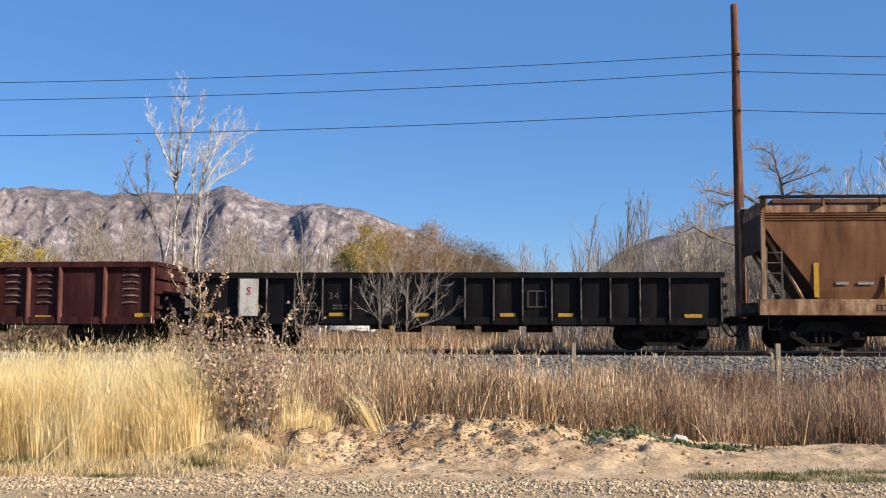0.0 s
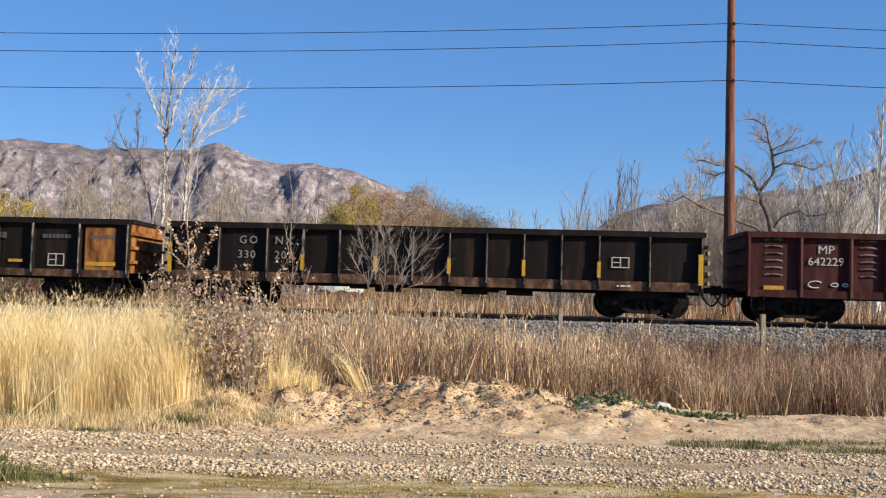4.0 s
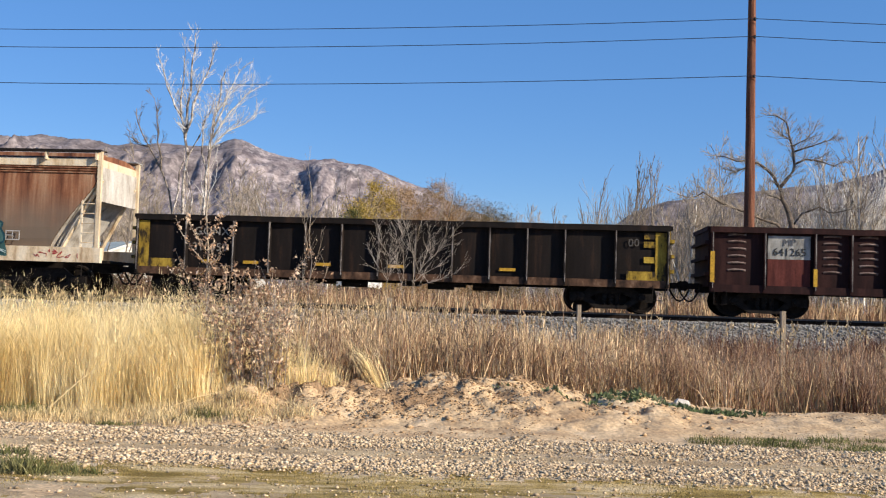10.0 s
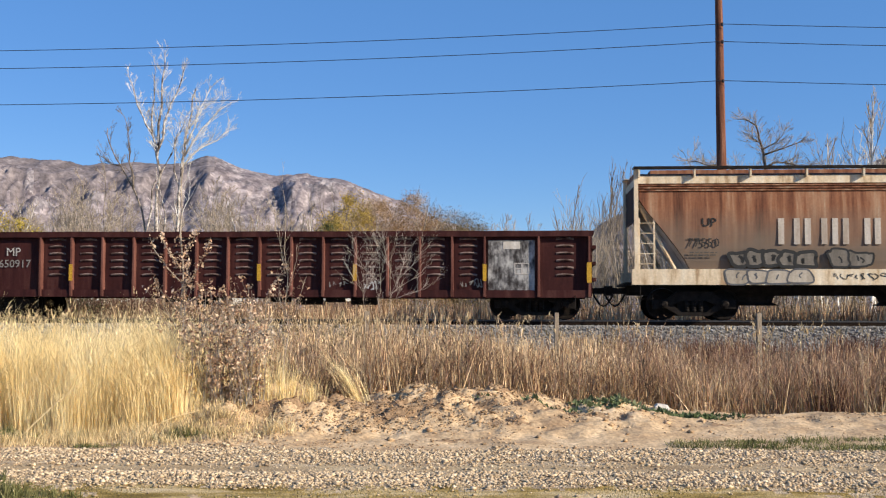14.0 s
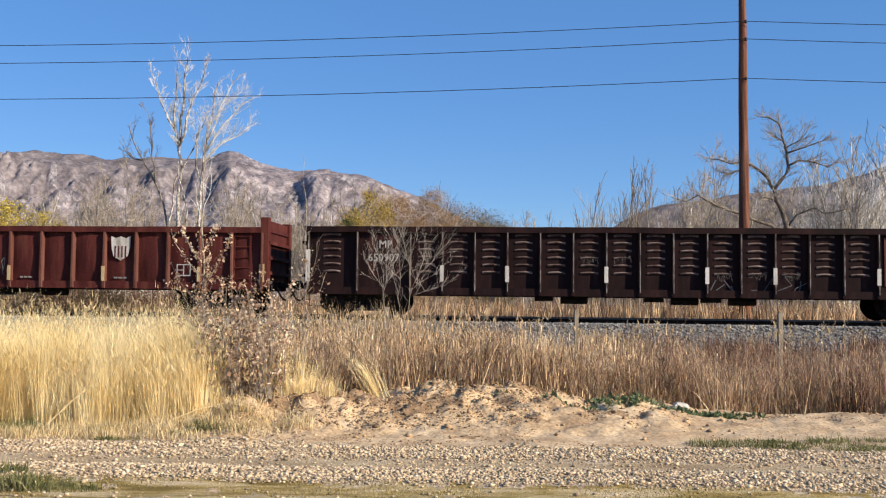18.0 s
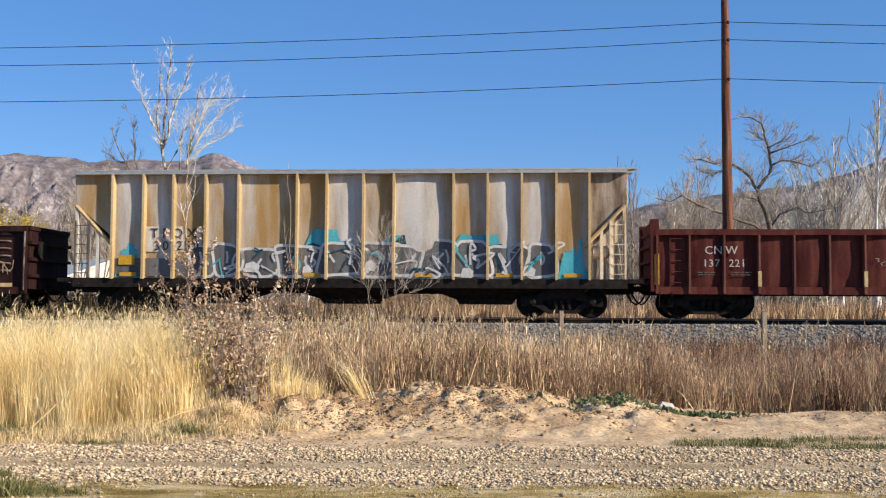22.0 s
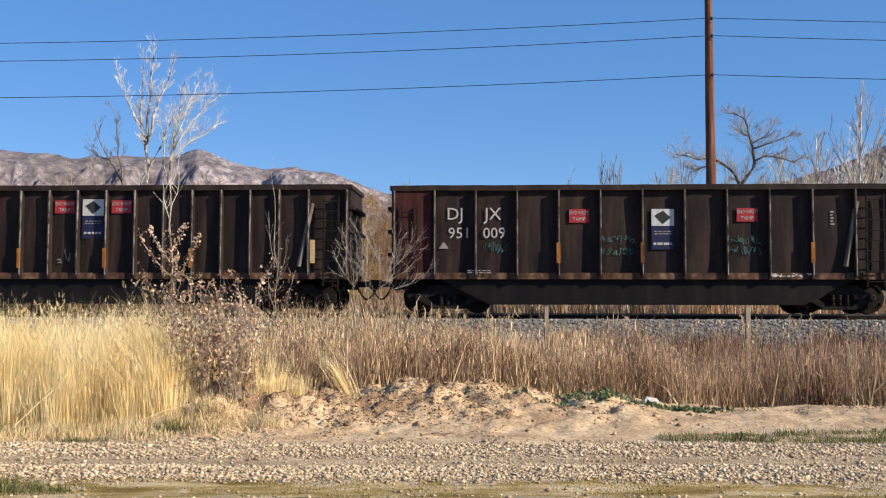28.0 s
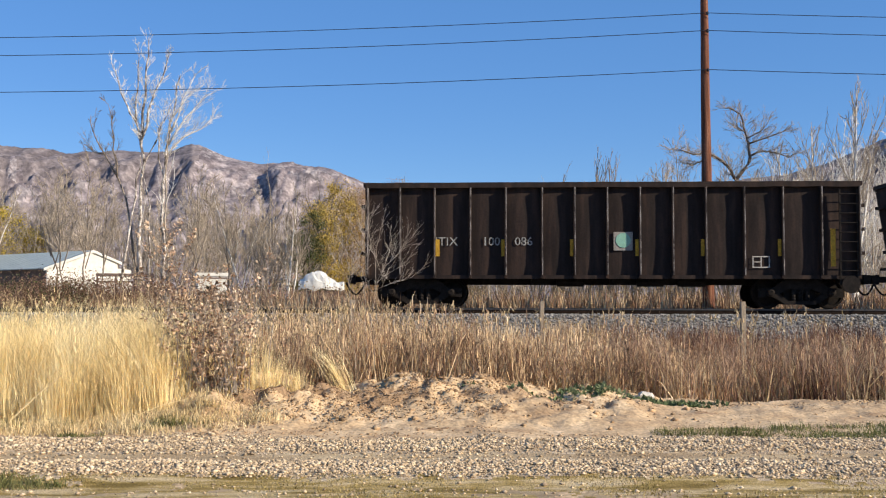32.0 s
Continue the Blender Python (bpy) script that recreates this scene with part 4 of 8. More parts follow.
def car_maroon_strips():
    car, xs, y = open_car("dull maroon ribbed gondola car with pale letter panel and yellow strips", 89.28, 105.44, 2.63, 0.78, SHORT, 0.17, dark_maroon, post_grey, dark_maroon, LOUV_S)
    strip(car, xs[1] + 0.1, xs[2] - 0.12, 1.72, 2.40, y - 0.04, dull_white, "letter_panel", "dirty white lettered panel")
    strip(car, xs[1] + 0.1, xs[2] - 0.12, 0.9, 1.715, y - 0.04, red_panel, "scuffed_panel", "scuffed red panel")
    lettering("MP", 0.3, grey_spray, car, mid(xs, 1), 2.2, y - 0.06)
    lettering("641265", 0.32, dark_letters, car, mid(xs, 1), 1.92, y - 0.06)
    strip(car, xs[12] + 0.1, xs[13] - 0.1, 0.88, 2.4, y - 0.04, red_panel, "scuffed_panel", "scuffed red panel")
    strip(car, mid(xs, 12) - 0.28, mid(xs, 12) + 0.18, 1.1, 1.5, y - 0.05, dark_letters, "dark_plate")
    framed_plate(car, mid(xs, 12) - 0.05, 1.3, y - 0.062, 0.40, 0.32, white_paint)
    for i in (2, 5, 7, 9, 12):
        strip(car, xs[i] - 0.055, xs[i] + 0.055, 0.95, 1.45, y - 0.175, yellow)
    strip(car, xs[-1] - 0.14, xs[-1], 0.98, 1.85, y - 0.175, yellow)
    strip(car, xs[0], xs[0] + 0.12, 1.0, 1.9, y - 0.175, yellow)


def car_yellow_ends():
    car, xs, y = open_car("black gondola car with chipped yellow ends", 71.99, 88.13, 2.60, 0.83, PANEL, 0.2, dirty_black, post_grey, rust_sill, end_mat=yellow_end)
    for i, e in ((0, -1), (12, 1)):
        x = xs[0] if e < 0 else xs[-1]
        a, b = sorted((x - e * 0.02, x - e * 0.42))
        strip(car, a, b, 0.9, 2.4, y - 0.075, yellow_end, "yellow_patch", "chipped yellow paint")
        a, b = sorted((x - e * 0.42, x - e * 1.25))
        strip(car, a, b, 0.9, 1.25, y - 0.075, yellow_end, "yellow_patch", "chipped yellow paint")
    for z in (1.5, 1.95, 2.2):
        strip(car, xs[-1] - 0.75, xs[-1] - 0.45, z, z + 0.18, y - 0.075, yellow_end, "yellow_patch", "chipped yellow paint")
    lettering("00", 0.34, dim_letters, car, xs[-1] - 1.05, 2.08, y - 0.07)
    lettering("GONX", 0.34, grey_letters, car, mid(xs, 1) + 0.05, 2.1, y - 0.06, spacing=1.1)
    lettering("310050", 0.34, grey_letters, car, mid(xs, 1), 1.62, y - 0.06, spacing=1.1)
    for i in (1, 2, 4, 6, 9):
        strip(car, mid(xs, i) - 0.24, mid(xs, i) + 0.24, 1.15, 1.24, y - 0.06, yellow)


def shield(car, x, z, y, w, h, m, name="emblem"):
    pts = [(-0.5, 0.5), (-0.25, 0.42), (0, 0.5), (0.25, 0.42), (0.5, 0.5), (0.46, 0.0), (0.36, -0.32), (0, -0.5), (-0.36, -0.32), (-0.46, 0.0)]
    return part(name, Shape().prism([(x + a * w, z + b * h) for a, b in pts], y - 0.006, y), m, car, "worn pale emblem shape")


def car_red_long():
    car, xs, y = open_car("long oxide red ribbed gondola car with sprayed marks", 33.35, 53.21, 2.64, 0.72, LONG, 0.17, maroon, post_red, maroon, LOUV_L)
    lettering("MP", 0.36, white_paint, car, mid(xs, 1) - 0.1, 2.02, y - 0.06)
    lettering("650917", 0.34, grey_letters, car, mid(xs, 1) - 0.05, 1.66, y - 0.06)
    strip(car, xs[16] + 0.1, xs[17] - 0.12, 0.75, 2.36, y - 0.045, patchy_spray, "sprayed_panel", "patchy grey and white sprayed panel")
    strip(car, xs[16] + 0.55, xs[17] - 0.55, 2.1, 2.32, y - 0.055, off_white, "placard_board")
    framed_plate(car, mid(xs, 16) + 0.3, 1.52, y - 0.055, 0.44, 0.34, white_paint)
    for i in (3, 9, 12, 16):
        strip(car, xs[i] - 0.055, xs[i] + 0.055, 1.15, 1.65, y - 0.175, yellow)
    strip(car, xs[-1] - 0.14, xs[-1], 1.1, 1.7, y - 0.175, yellow)
    tag(car, mid(xs, 12), 1.02, y - 0.06, 0.6, 0.3, white_spray, 3)
    tag(car, mid(xs, 15) + 0.1, 1.08, y - 0.06, 0.65, 0.25, grey_letters, 4)
    tag(car, mid(xs, 11), 1.06, y - 0.06, 0.6, 0.2, grey_letters, 8)


def ribbon(pts, width, y):
    """A flat painted line through points in x and z, smoothed."""
    fine = []
    for i in range(len(pts) - 1):
        p0, p1, p2, p3 = (Vector((*pts[min(max(j, 0), len(pts) - 1)], 0)) for j in (i - 1, i, i + 1, i + 2))
        for k in range(5):
            t = k / 5
            fine.append(0.5 * (2 * p1 + (p2 - p0) * t + (2 * p0 - 5 * p1 + 4 * p2 - p3) * t * t + (3 * p1 - p0 - 3 * p2 + p3) * t ** 3))
    fine.append(Vector((*pts[-1], 0)))
    vs, n = [], len(fine)
    for i, p in enumerate(fine):
        d = fine[min(i + 1, n - 1)] - fine[max(i - 1, 0)]
        e = Vector((-d.y, d.x, 0)).normalized() * width / 2
        vs += [(p.x - e.x, y, p.y - e.y), (p.x + e.x, y, p.y + e.y)]
    return Shape().add(vs, [(2 * i, 2 * i + 2, 2 * i + 3, 2 * i + 1) for i in range(n - 1)])


def tag(car, x, z, y, w, h, material, seed, n=5, r=0.016, name="spray_tag"):
    """A sprayed scrawl that cannot be read: loose crossing strokes."""
    q = random.Random(seed)
    s = Shape()
    cell = w / n
    for k in range(n):
        cx = x - w / 2 + cell * (k + 0.5)
        pts = [(cx + cell * q.uniform(-0.65, 0.65), z + h * q.uniform(-0.5, 0.5)) for e in range(q.choice((3, 4, 5)))]
        b = ribbon(pts, min(r * 1.5, 0.026) * q.uniform(0.7, 1.2), y)
        s.add(b.v, b.f)
    return part(name, s, material, car, "sprayed scrawl")


def bubbles(car, x0, x1, z0, z1, y, fill, line, seed, n, label, edge=0.045, spike=0.0):
    """Sprayed bubble shapes side by side: each a filled round patch with an outline and a slit or two."""
    q = random.Random(seed)
    w = (x1 - x0) / n
    for k in range(n):
        cx, cz = x0 + w * (k + 0.5), (z0 + z1) / 2 + 0.04 * q.uniform(-1, 1)
        a0, b0, m = w * q.uniform(0.56, 0.68), (z1 - z0) / 2 * q.uniform(0.86, 1.06), 18
        p, tilt, ring = q.uniform(0.45, 0.8), q.uniform(-0.18, 0.18), []
        for i in range(m):
            t = 2 * math.pi * i / m
            c, sn = math.cos(t), math.sin(t)
            e = 1 + 0.10 * math.sin(3 * t + q.random() * 0.5 + k) + spike * (q.random() - 0.3) * (sn > 0)
            dx, dz = a0 * e * abs(c) ** p * (1 if c > 0 else -1), b0 * e * abs(sn) ** p * (1 if sn > 0 else -1)
            ring.append((cx + dx + tilt * dz, max(cz + dz, z0 - 0.02)))
        yk = y - 0.004 * k
        s = Shape().add([(cx, yk, cz)] + [(u, yk, v) for u, v in ring], [(0, i + 1, (i + 1) % m + 1) for i in range(m)])
        ob = part("spray_patch", s, fill, car, label)
        part("outline", ribbon(ring + ring[:2], edge, yk - 0.002), line, ob)
        for e in range(q.choice((1, 2, 2))):
            u, v = cx + 0.4 * a0 * q.uniform(-1, 1), cz + 0.2 * b0 * q.uniform(-1, 1)
            part("stroke", ribbon([(u, v - 0.35 * b0), (u + 0.15 * a0 * q.uniform(-1, 1), v), (u + 0.3 * a0 * q.uniform(-1, 1), v + 0.4 * b0)], edge * 0.8, yk - 0.003), line, ob)


def car_dark_long():
    car, xs, y = open_car("long dark maroon ribbed gondola car with white post strips", 11.88, 31.73, 2.66, 0.68, LONG, 0.18, soot_maroon, post_grey, soot_maroon, LOUV_L)
    strip(car, xs[1] + 0.35, xs[2] - 0.3, 1.2, 2.42, y - 0.03, maroon, "letter_panel", "flat dull red panel with white lettering")
    lettering("MP", 0.32, white_paint, car, mid(xs, 1) + 0.05, 2.12, y - 0.06)
    lettering("650907", 0.32, white_paint, car, mid(xs, 1), 1.72, y - 0.06)
    strip(car, xs[16] + 0.2, xs[17] - 0.35, 1.0, 2.4, y - 0.03, red_panel, "scuffed_panel", "scuffed red panel")
    framed_plate(car, mid(xs, 16) + 0.05, 1.62, y - 0.055, 0.46, 0.3, white_paint)
    for i in (3, 5, 8, 11, 13, 16):
        strip(car, xs[i] - 0.055, xs[i] + 0.055, 1.02, 1.5, y - 0.185, off_white)
    strip(car, xs[0], xs[0] + 0.13, 1.0, 1.95, y - 0.185, off_white)
    strip(car, xs[-1] - 0.13, xs[-1], 1.0, 1.95, y - 0.185, off_white)
    for i, c in ((7, dim_letters), (8, dim_letters), (11, white_spray), (12, white_spray), (13, white_spray)):
        tag(car, mid(xs, i), 1.7 if i < 9 else 1.25, y - 0.11, 0.5, 0.3, dim_letters if i > 9 else c, i, 6, 0.008)
    for i in (11, 12, 13):
        tag(car, mid(xs, i), 1.0, y - 0.06, 0.8, 0.55, grey_spray, i + 20, 2, 0.03)


def car_red_smooth():
    car, xs, y = open_car("long red smooth-sided gondola car with a pale emblem", -9.41, 10.59, 2.62, 0.78, [1.0, 1.0] + [1.0] * 16 + [1.0, 1.0], 0.2, red, post_red, red, bulge=0.10)
    for a, dx, z, sz in (("CN", -0.30, 2.0, 0.34), ("W", 0.22, 2.0, 0.34), ("137", -0.37, 1.62, 0.31), ("221", 0.38, 1.62, 0.31)):
        lettering(a, sz, white_paint, car, xs[2] + dx, z, y - 0.10, spacing=1.1)
    bars(car, mid(xs, 1), 1.36, y - 0.09, 0.5, 2, dim_letters, 0.03, 0.07)
    bars(car, mid(xs, 2), 1.36, y - 0.09, 0.6, 2, dim_letters, 0.03, 0.07)
    shield(car, mid(xs, 15), 1.95, y - 0.1, 0.62, 0.75, off_white)
    for k in range(4):
        strip(car, mid(xs, 15) - 0.19 + 0.11 * k, mid(xs, 15) - 0.15 + 0.11 * k, 1.68, 2.02, y - 0.108, red, "emblem_stripe")
    lettering("OK", 0.26, grey_letters, car, mid(xs, 7), 1.7, y - 0.11)
    tag(car, mid(xs, 8) + 0.1, 1.1, y - 0.11, 0.8, 0.3, grey_letters, 31, 5)
    tag(car, mid(xs, 11), 1.35, y - 0.11, 0.6, 0.6, grey_letters, 12, 6)
    tag(car, mid(xs, 6), 1.65, y - 0.11, 0.5, 0.3, grey_letters, 13, 3)
    framed_plate(car, mid(xs, 17), 1.3, y - 0.1, 0.44, 0.36, white_paint)
    for i, x in enumerate(xs[2:-2]):
        if i % 3 == 1:
            strip(car, x - 0.05, x + 0.05, 0.95, 1.4, y - 0.205, ochre)
    for i in (8, 12, 15):
        bars(car, mid(xs, i), 1.05, y - 0.07, 0.4, 1, grey_letters)
    for x in (xs[0], xs[-1]):
        sg = 1 if x > 0 else -1
        for e in (-1, 1):
            part("raised_end_post", Shape().box(x - 0.12, x + 0.12, e * 1.36 - 0.16, e * 1.36 + 0.16, 0.8, 2.92), red, car, "tall steel corner post")
        part("raised_end_wall", Shape().box(x - 0.05, x + 0.05, -1.3, 1.3, 2.5, 2.85), red, car)
        ladder(car, x - sg * 0.95, x - sg * 0.45, 0.9, 2.5, -1.42, 5, red)
    strip(car, xs[-1] - 0.14, xs[-1] + 0.02, 0.95, 1.5, -1.53, ochre)
    strip(car, xs[0] - 0.02, xs[0] + 0.12, 1.0, 1.9, -1.53, yellow)


def car_last_maroon():
    car, xs, y = open_car("long dull maroon ribbed gondola car with a faded emblem", -48.47, -28.46, 2.74, 0.70, LONG, 0.18, dark_maroon, post_grey, dark_maroon, LOUV_L)
    strip(car, xs[1] + 0.1, xs[2] - 0.15, 0.9, 2.42, y - 0.03, red_panel, "scuffed_panel", "scuffed red panel")
    lettering("MP", 0.36, grey_letters, car, mid(xs, 1), 2.08, y - 0.06)
    lettering("65091", 0.34, grey_letters, car, mid(xs, 1), 1.72, y - 0.06)
    strip(car, xs[0] + 0.15, xs[0] + 0.8, 1.4, 2.3, y - 0.05, red_panel, "scuffed_panel", "scuffed red panel")
    strip(car, xs[16] + 0.2, xs[17] - 0.3, 1.2, 2.4, y - 0.03, red_panel, "scuffed_panel", "scuffed red panel")
    framed_plate(car, mid(xs, 16), 1.4, y - 0.055, 0.5, 0.3, white_paint)
    tag(car, mid(xs, 17), 1.45, y - 0.11, 0.7, 0.6, ochre, 40, 4, 0.03)
    strip(car, xs[17] + 0.2, xs[17] + 1.1, 0.8, 0.98, y - 0.06, ochre, "pale_patch")
    for i in (13, 14, 15):
        tag(car, mid(xs, i), 1.75, y - 0.11, 0.5, 0.5, dim_letters, i, 5, 0.007)
    for side, x in ((-1, xs[0]), (1, xs[-1])):
        part("hand_brake_wheel", Shape().tube([(x + side * 0.22, -0.9, 2.0), (x + side * 0.26, -0.9, 2.0)], 0.28, 16), under, car)


# ---- covered hopper cars ----
def smooth_hopper(label, s_left, s_right, body, stripe, extras):
    """A round-sided covered hopper with sloped ends, roof walk and three outlets."""
    car = empty("covered_hopper_car", label, "freight car", "freight cars of the train")
    h = (s_right - s_left) / 2
    levels = [(1.15, 1.72, 1.28), (1.5, 1.58, 1.42), (1.75, 1.44, 1.48), (2.1, 1.20, 1.52), (2.5, 0.90, 1.54), (2.9, 0.58, 1.545), (3.2, 0.33, 1.54), (3.6, 0.08, 1.52), (3.8, 0.08, 1.50)]
    rings = []
    for z, inset, hy in levels:
        a, n = h - inset, 26
        ring = [(-a + 2 * a * i / n, -hy, z) for i in range(n + 1)] + [(a - 2 * a * i / n, hy, z) for i in range(n + 1)]
        rings.append(ring)
    part("body", Shape().loft(rings), body, car, smooth=False)
    part("belt", Shape().box(-h + 0.07, h - 0.07, -1.47, 1.47, 3.78, 4.02), body, car)
    for k in range(3):
        for e in (-1, 1):
            part("belt_rib", Shape().box(-h + 0.08, h - 0.08, e * 1.505 - 0.035, e * 1.505 + 0.035, 3.80 + 0.075 * k, 3.835 + 0.075 * k), body, car)
    part("eave_band", Shape().box(-h + 0.05, h - 0.05, -1.53, 1.53, 4.02, 4.25), stripe, car, "pale band along the roof edge")
    roof = Shape()
    prof = [(-1.5, 4.25), (-1.1, 4.36), (-0.5, 4.43), (0.5, 4.43), (1.1, 4.36), (1.5, 4.25)]
    roof.loft([[(x, y, z) for y, z in prof] for x in (-h + 0.06, h - 0.06)])
    part("roof", roof, body, car)
    for sgn in (-1, 1):
        walkway = Shape().box(-h - 0.05, h + 0.05, sgn * 1.42 - 0.25, sgn * 1.42 + 0.25, 4.48, 4.51)
        walkway.box(-h - 0.05, h + 0.05, sgn * 1.68 - 0.02, sgn * 1.68 + 0.02, 4.43, 4.51)
        part("roof_walk", walkway, galv if sgn > 0 else under, car, "steel roof walkway")
        for i in range(11):
            x = -h + 0.1 + (2 * h - 0.2) * i / 10
            part("walk_bracket", Shape().box(x - 0.025, x + 0.025, sgn * 1.6 - 0.08, sgn * 1.6 + 0.06, 4.20, 4.49), stripe, car)
    part("roof_hatch", Shape().box(-h + 0.6, h - 0.6, -0.3, 0.3, 4.43, 4.58), body, car, "long trough hatch")
    for y0, y1 in ((-1.58, -1.30), (1.30, 1.58)):
        part("side_sill", Shape().box(-h - 0.12, h + 0.12, y0, y1, 1.04, 1.50), stripe, car, "stained side sill")
    for x in (-h * 0.56, 0, h * 0.56):
        hop = [[(x + sx * a, sy * b, z) for sx, sy in ((-1, -1), (1, -1), (1, 1), (-1, 1))] for z, a, b in ((1.2, 1.35, 1.2), (0.72, 0.62, 0.55), (0.55, 0.55, 0.5), (0.45, 0.75, 0.6))]
        part("outlet", Shape().loft(hop), under, car, "dark funnel outlet with gate")
    part("centre_sill", Shape().box(-h - 0.15, h + 0.15, -0.25, 0.25, 0.75, 1.1), under, car)
    for sgn in (-1, 1):
        xe = sgn * (h - 0.02)
        for e in (-1, 1):
            part("corner_post", Shape().box(xe - 0.06, xe + 0.06, e * 1.5 - 0.06, e * 1.5 + 0.06, 1.5, 4.48), stripe, car)
            part("end_brace", Shape().tube([(sgn * (h - 1.15), e * 1.4, 1.5), (xe, e * 1.3, 3.6)], 0.06, 6), stripe, car)
        part("end_platform", Shape().box(min(xe, xe + sgn * 0.3), max(xe, xe + sgn * 0.3), -1.4, 1.4, 1.04, 1.12), under, car)
        slope = [[(sgn * (h - inset + 0.03), -hy + 0.02, z), (sgn * (h - inset + 0.03), hy - 0.02, z)] for z, inset, hy in levels[:8]]
        # painted shade: dark on the tan car's ends and the cream car's left plate
        part("slope_sheet", Shape().loft(slope, closed=False, caps=False), off_white if stripe is cream else shaded_rust_end, car, "sloping end sheet")
        part("end_sheet", Shape().box(sgn * (h - 0.05) - 0.02, sgn * (h - 0.05) + 0.02, -1.46, 1.46, 2.95, 4.02), off_white if stripe is cream and sgn > 0 else shaded_rust_end, car, "upright end plate")
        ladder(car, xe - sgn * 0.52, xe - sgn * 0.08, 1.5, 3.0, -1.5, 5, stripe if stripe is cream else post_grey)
        truck(car, sgn * (h - 1.75))
        coupler(car, sgn * (h + 0.16), sgn)
        stirrup(car, sgn * (h - 0.3), 1.04, under)
    CARS.append((car, (s_left + s_right) / 2))
    extras(car, h)


def big_letters(car, h):
    """The owner's name as plain pale blocks of its length and height, with the stencils and sprayed patches."""
    y = -1.56
    x, z, hh = -4.05, 2.22, 0.76
    for w, gap in ((0.62, 0.14), (0.64, 0.14), (0.16, 0.14), (0.78, 0.12), (0.64, 0.95), (0.52, 0.08), (0.72, 0.04), (0.60, 0.1), (0.16, 0.14), (0.46, 0.12), (0.16, 0.12), (0.6, 0.1)):
        for a, b in ((0, 0.17), (w - 0.17, w)) if w > 0.3 else ((0, w),):
            part("name_bar", Shape().box(x + a, x + b, y - 0.006, y + 0.02, z, z + hh), name_paint, car, "pale painted bar")
        x += w + gap
    lettering("UP", 0.36, dark_letters, car, -h + 2.12, 2.86, y + 0.0)
    lettering("77550", 0.36, dark_letters, car, -h + 1.95, 2.26, y + 0.0, spacing=1.05)
    bars(car, -h + 1.95, 1.98, y, 0.8, 2, dim_letters, 0.035, 0.07)
    framed_plate(car, h - 2.7, 1.82, y - 0.01, 0.46, 0.3, white_paint)
    bubbles(car, -h + 2.75, -h + 5.1, 1.56, 2.0, -1.57, hopper_grey, dark_letters, 9, 5, "sprayed dark grey letter shape", 0.10, 0.3)
    bubbles(car, -h + 2.65, -h + 5.0, 1.07, 1.49, -1.59, stain_pale, grey_spray, 17, 4, "sprayed outlined letter shape", 0.05)
    bubbles(car, -h + 5.6, -h + 6.7, 1.58, 2.05, -1.57, hopper_grey, dark_letters, 11, 2, "sprayed grey letter shape", 0.06, 0.4)
    tag(car, -h + 6.4, 1.28, -1.59, 1.5, 0.22, dark_letters, 18, 8, 0.018)
    bubbles(car, -h + 7.9, -h + 10.0, 1.56, 2.0, -1.57, hopper_grey, dark_letters, 21, 5, "sprayed grey letter shape", 0.03, 0.15)
    bubbles(car, -h + 7.7, -h + 9.5, 1.08, 1.5, -1.59, stain_pale, grey_spray, 22, 4, "sprayed pale letter shape", 0.04)
    blob(car, h - 4.3, 1.66, -1.588, 2.9, 1.1, teal, 5, "sprayed teal lettering blot", grow=True)
    bubbles(car, h - 5.6, h - 3.0, 1.5, 2.16, -1.594, teal, dark_teal, 6, 4, "sprayed teal letter shape", 0.06, 0.5)
    for k, (a, b, c) in enumerate(((-5.3, 1.35, 0.5), (-4.6, 1.3, 0.6), (-3.7, 1.38, 0.5), (-3.1, 1.3, 0.5))):
        tag(car, h + a, b, -1.62, c, 0.26, pale_teal, 60 + k, 2, 0.012)
    strip(car, h - 7.3, h - 6.6, 1.12, 1.24, -1.585, ochre, "pale_patch")
    tag(car, h - 1.3, 1.28, -1.59, 1.4, 0.26, sign_red, 23, 7, 0.02)


def blob(car, x, z, y, w, h, material, seed, label, grow=False):
    """A sprayed patch with an uneven upper outline."""
    q = random.Random(seed)
    n, step = 34, 0.8
    top = []
    for i in range(n + 1):
        f = i / n
        if i % 4 == 0:
            step = q.uniform(0.5, 1.0)
        e = step + 0.05 * q.uniform(-1, 1)
        e *= min(1, 5 * f, 5 * (1 - f)) if not grow else min(1, 4 * f + 0.2, 9 * (1 - f) + 0.1)
        top.append((x - w / 2 + w * f, z - h * 0.4 + h * e))
    bottom = [(x + w / 2 - w * i / n, z - h * 0.42 + 0.03 * q.uniform(-1, 1)) for i in range(n + 1)]
    s = Shape()
    vs = [(a, y, b) for a, b in top] + [(a, y, b) for a, b in bottom[::-1]]
    s.add(vs, [(i, i + 1, n + 2 + i, n + 1 + i) for i in range(n)])
    return part("spray_patch", s, material, car, label)


def tan_extras(car, h):
    strip(car, -h + 1.42, -h + 1.56, 1.55, 2.55, -1.56, yellow)
    strip(car, -h + 3.4, -h + 3.56, 1.55, 2.2, -1.57, yellow)
    strip(car, -h + 2.05, -h + 2.4, 1.92, 2.0, -1.535, grey_letters, "stencil_lines")
    strip(car, -h + 2.65, -h + 3.1, 1.92, 2.0, -1.535, grey_letters, "stencil_lines")
    framed_plate(car, -h + 3.3, 1.25, -1.585, 0.3, 0.18, dark_letters)


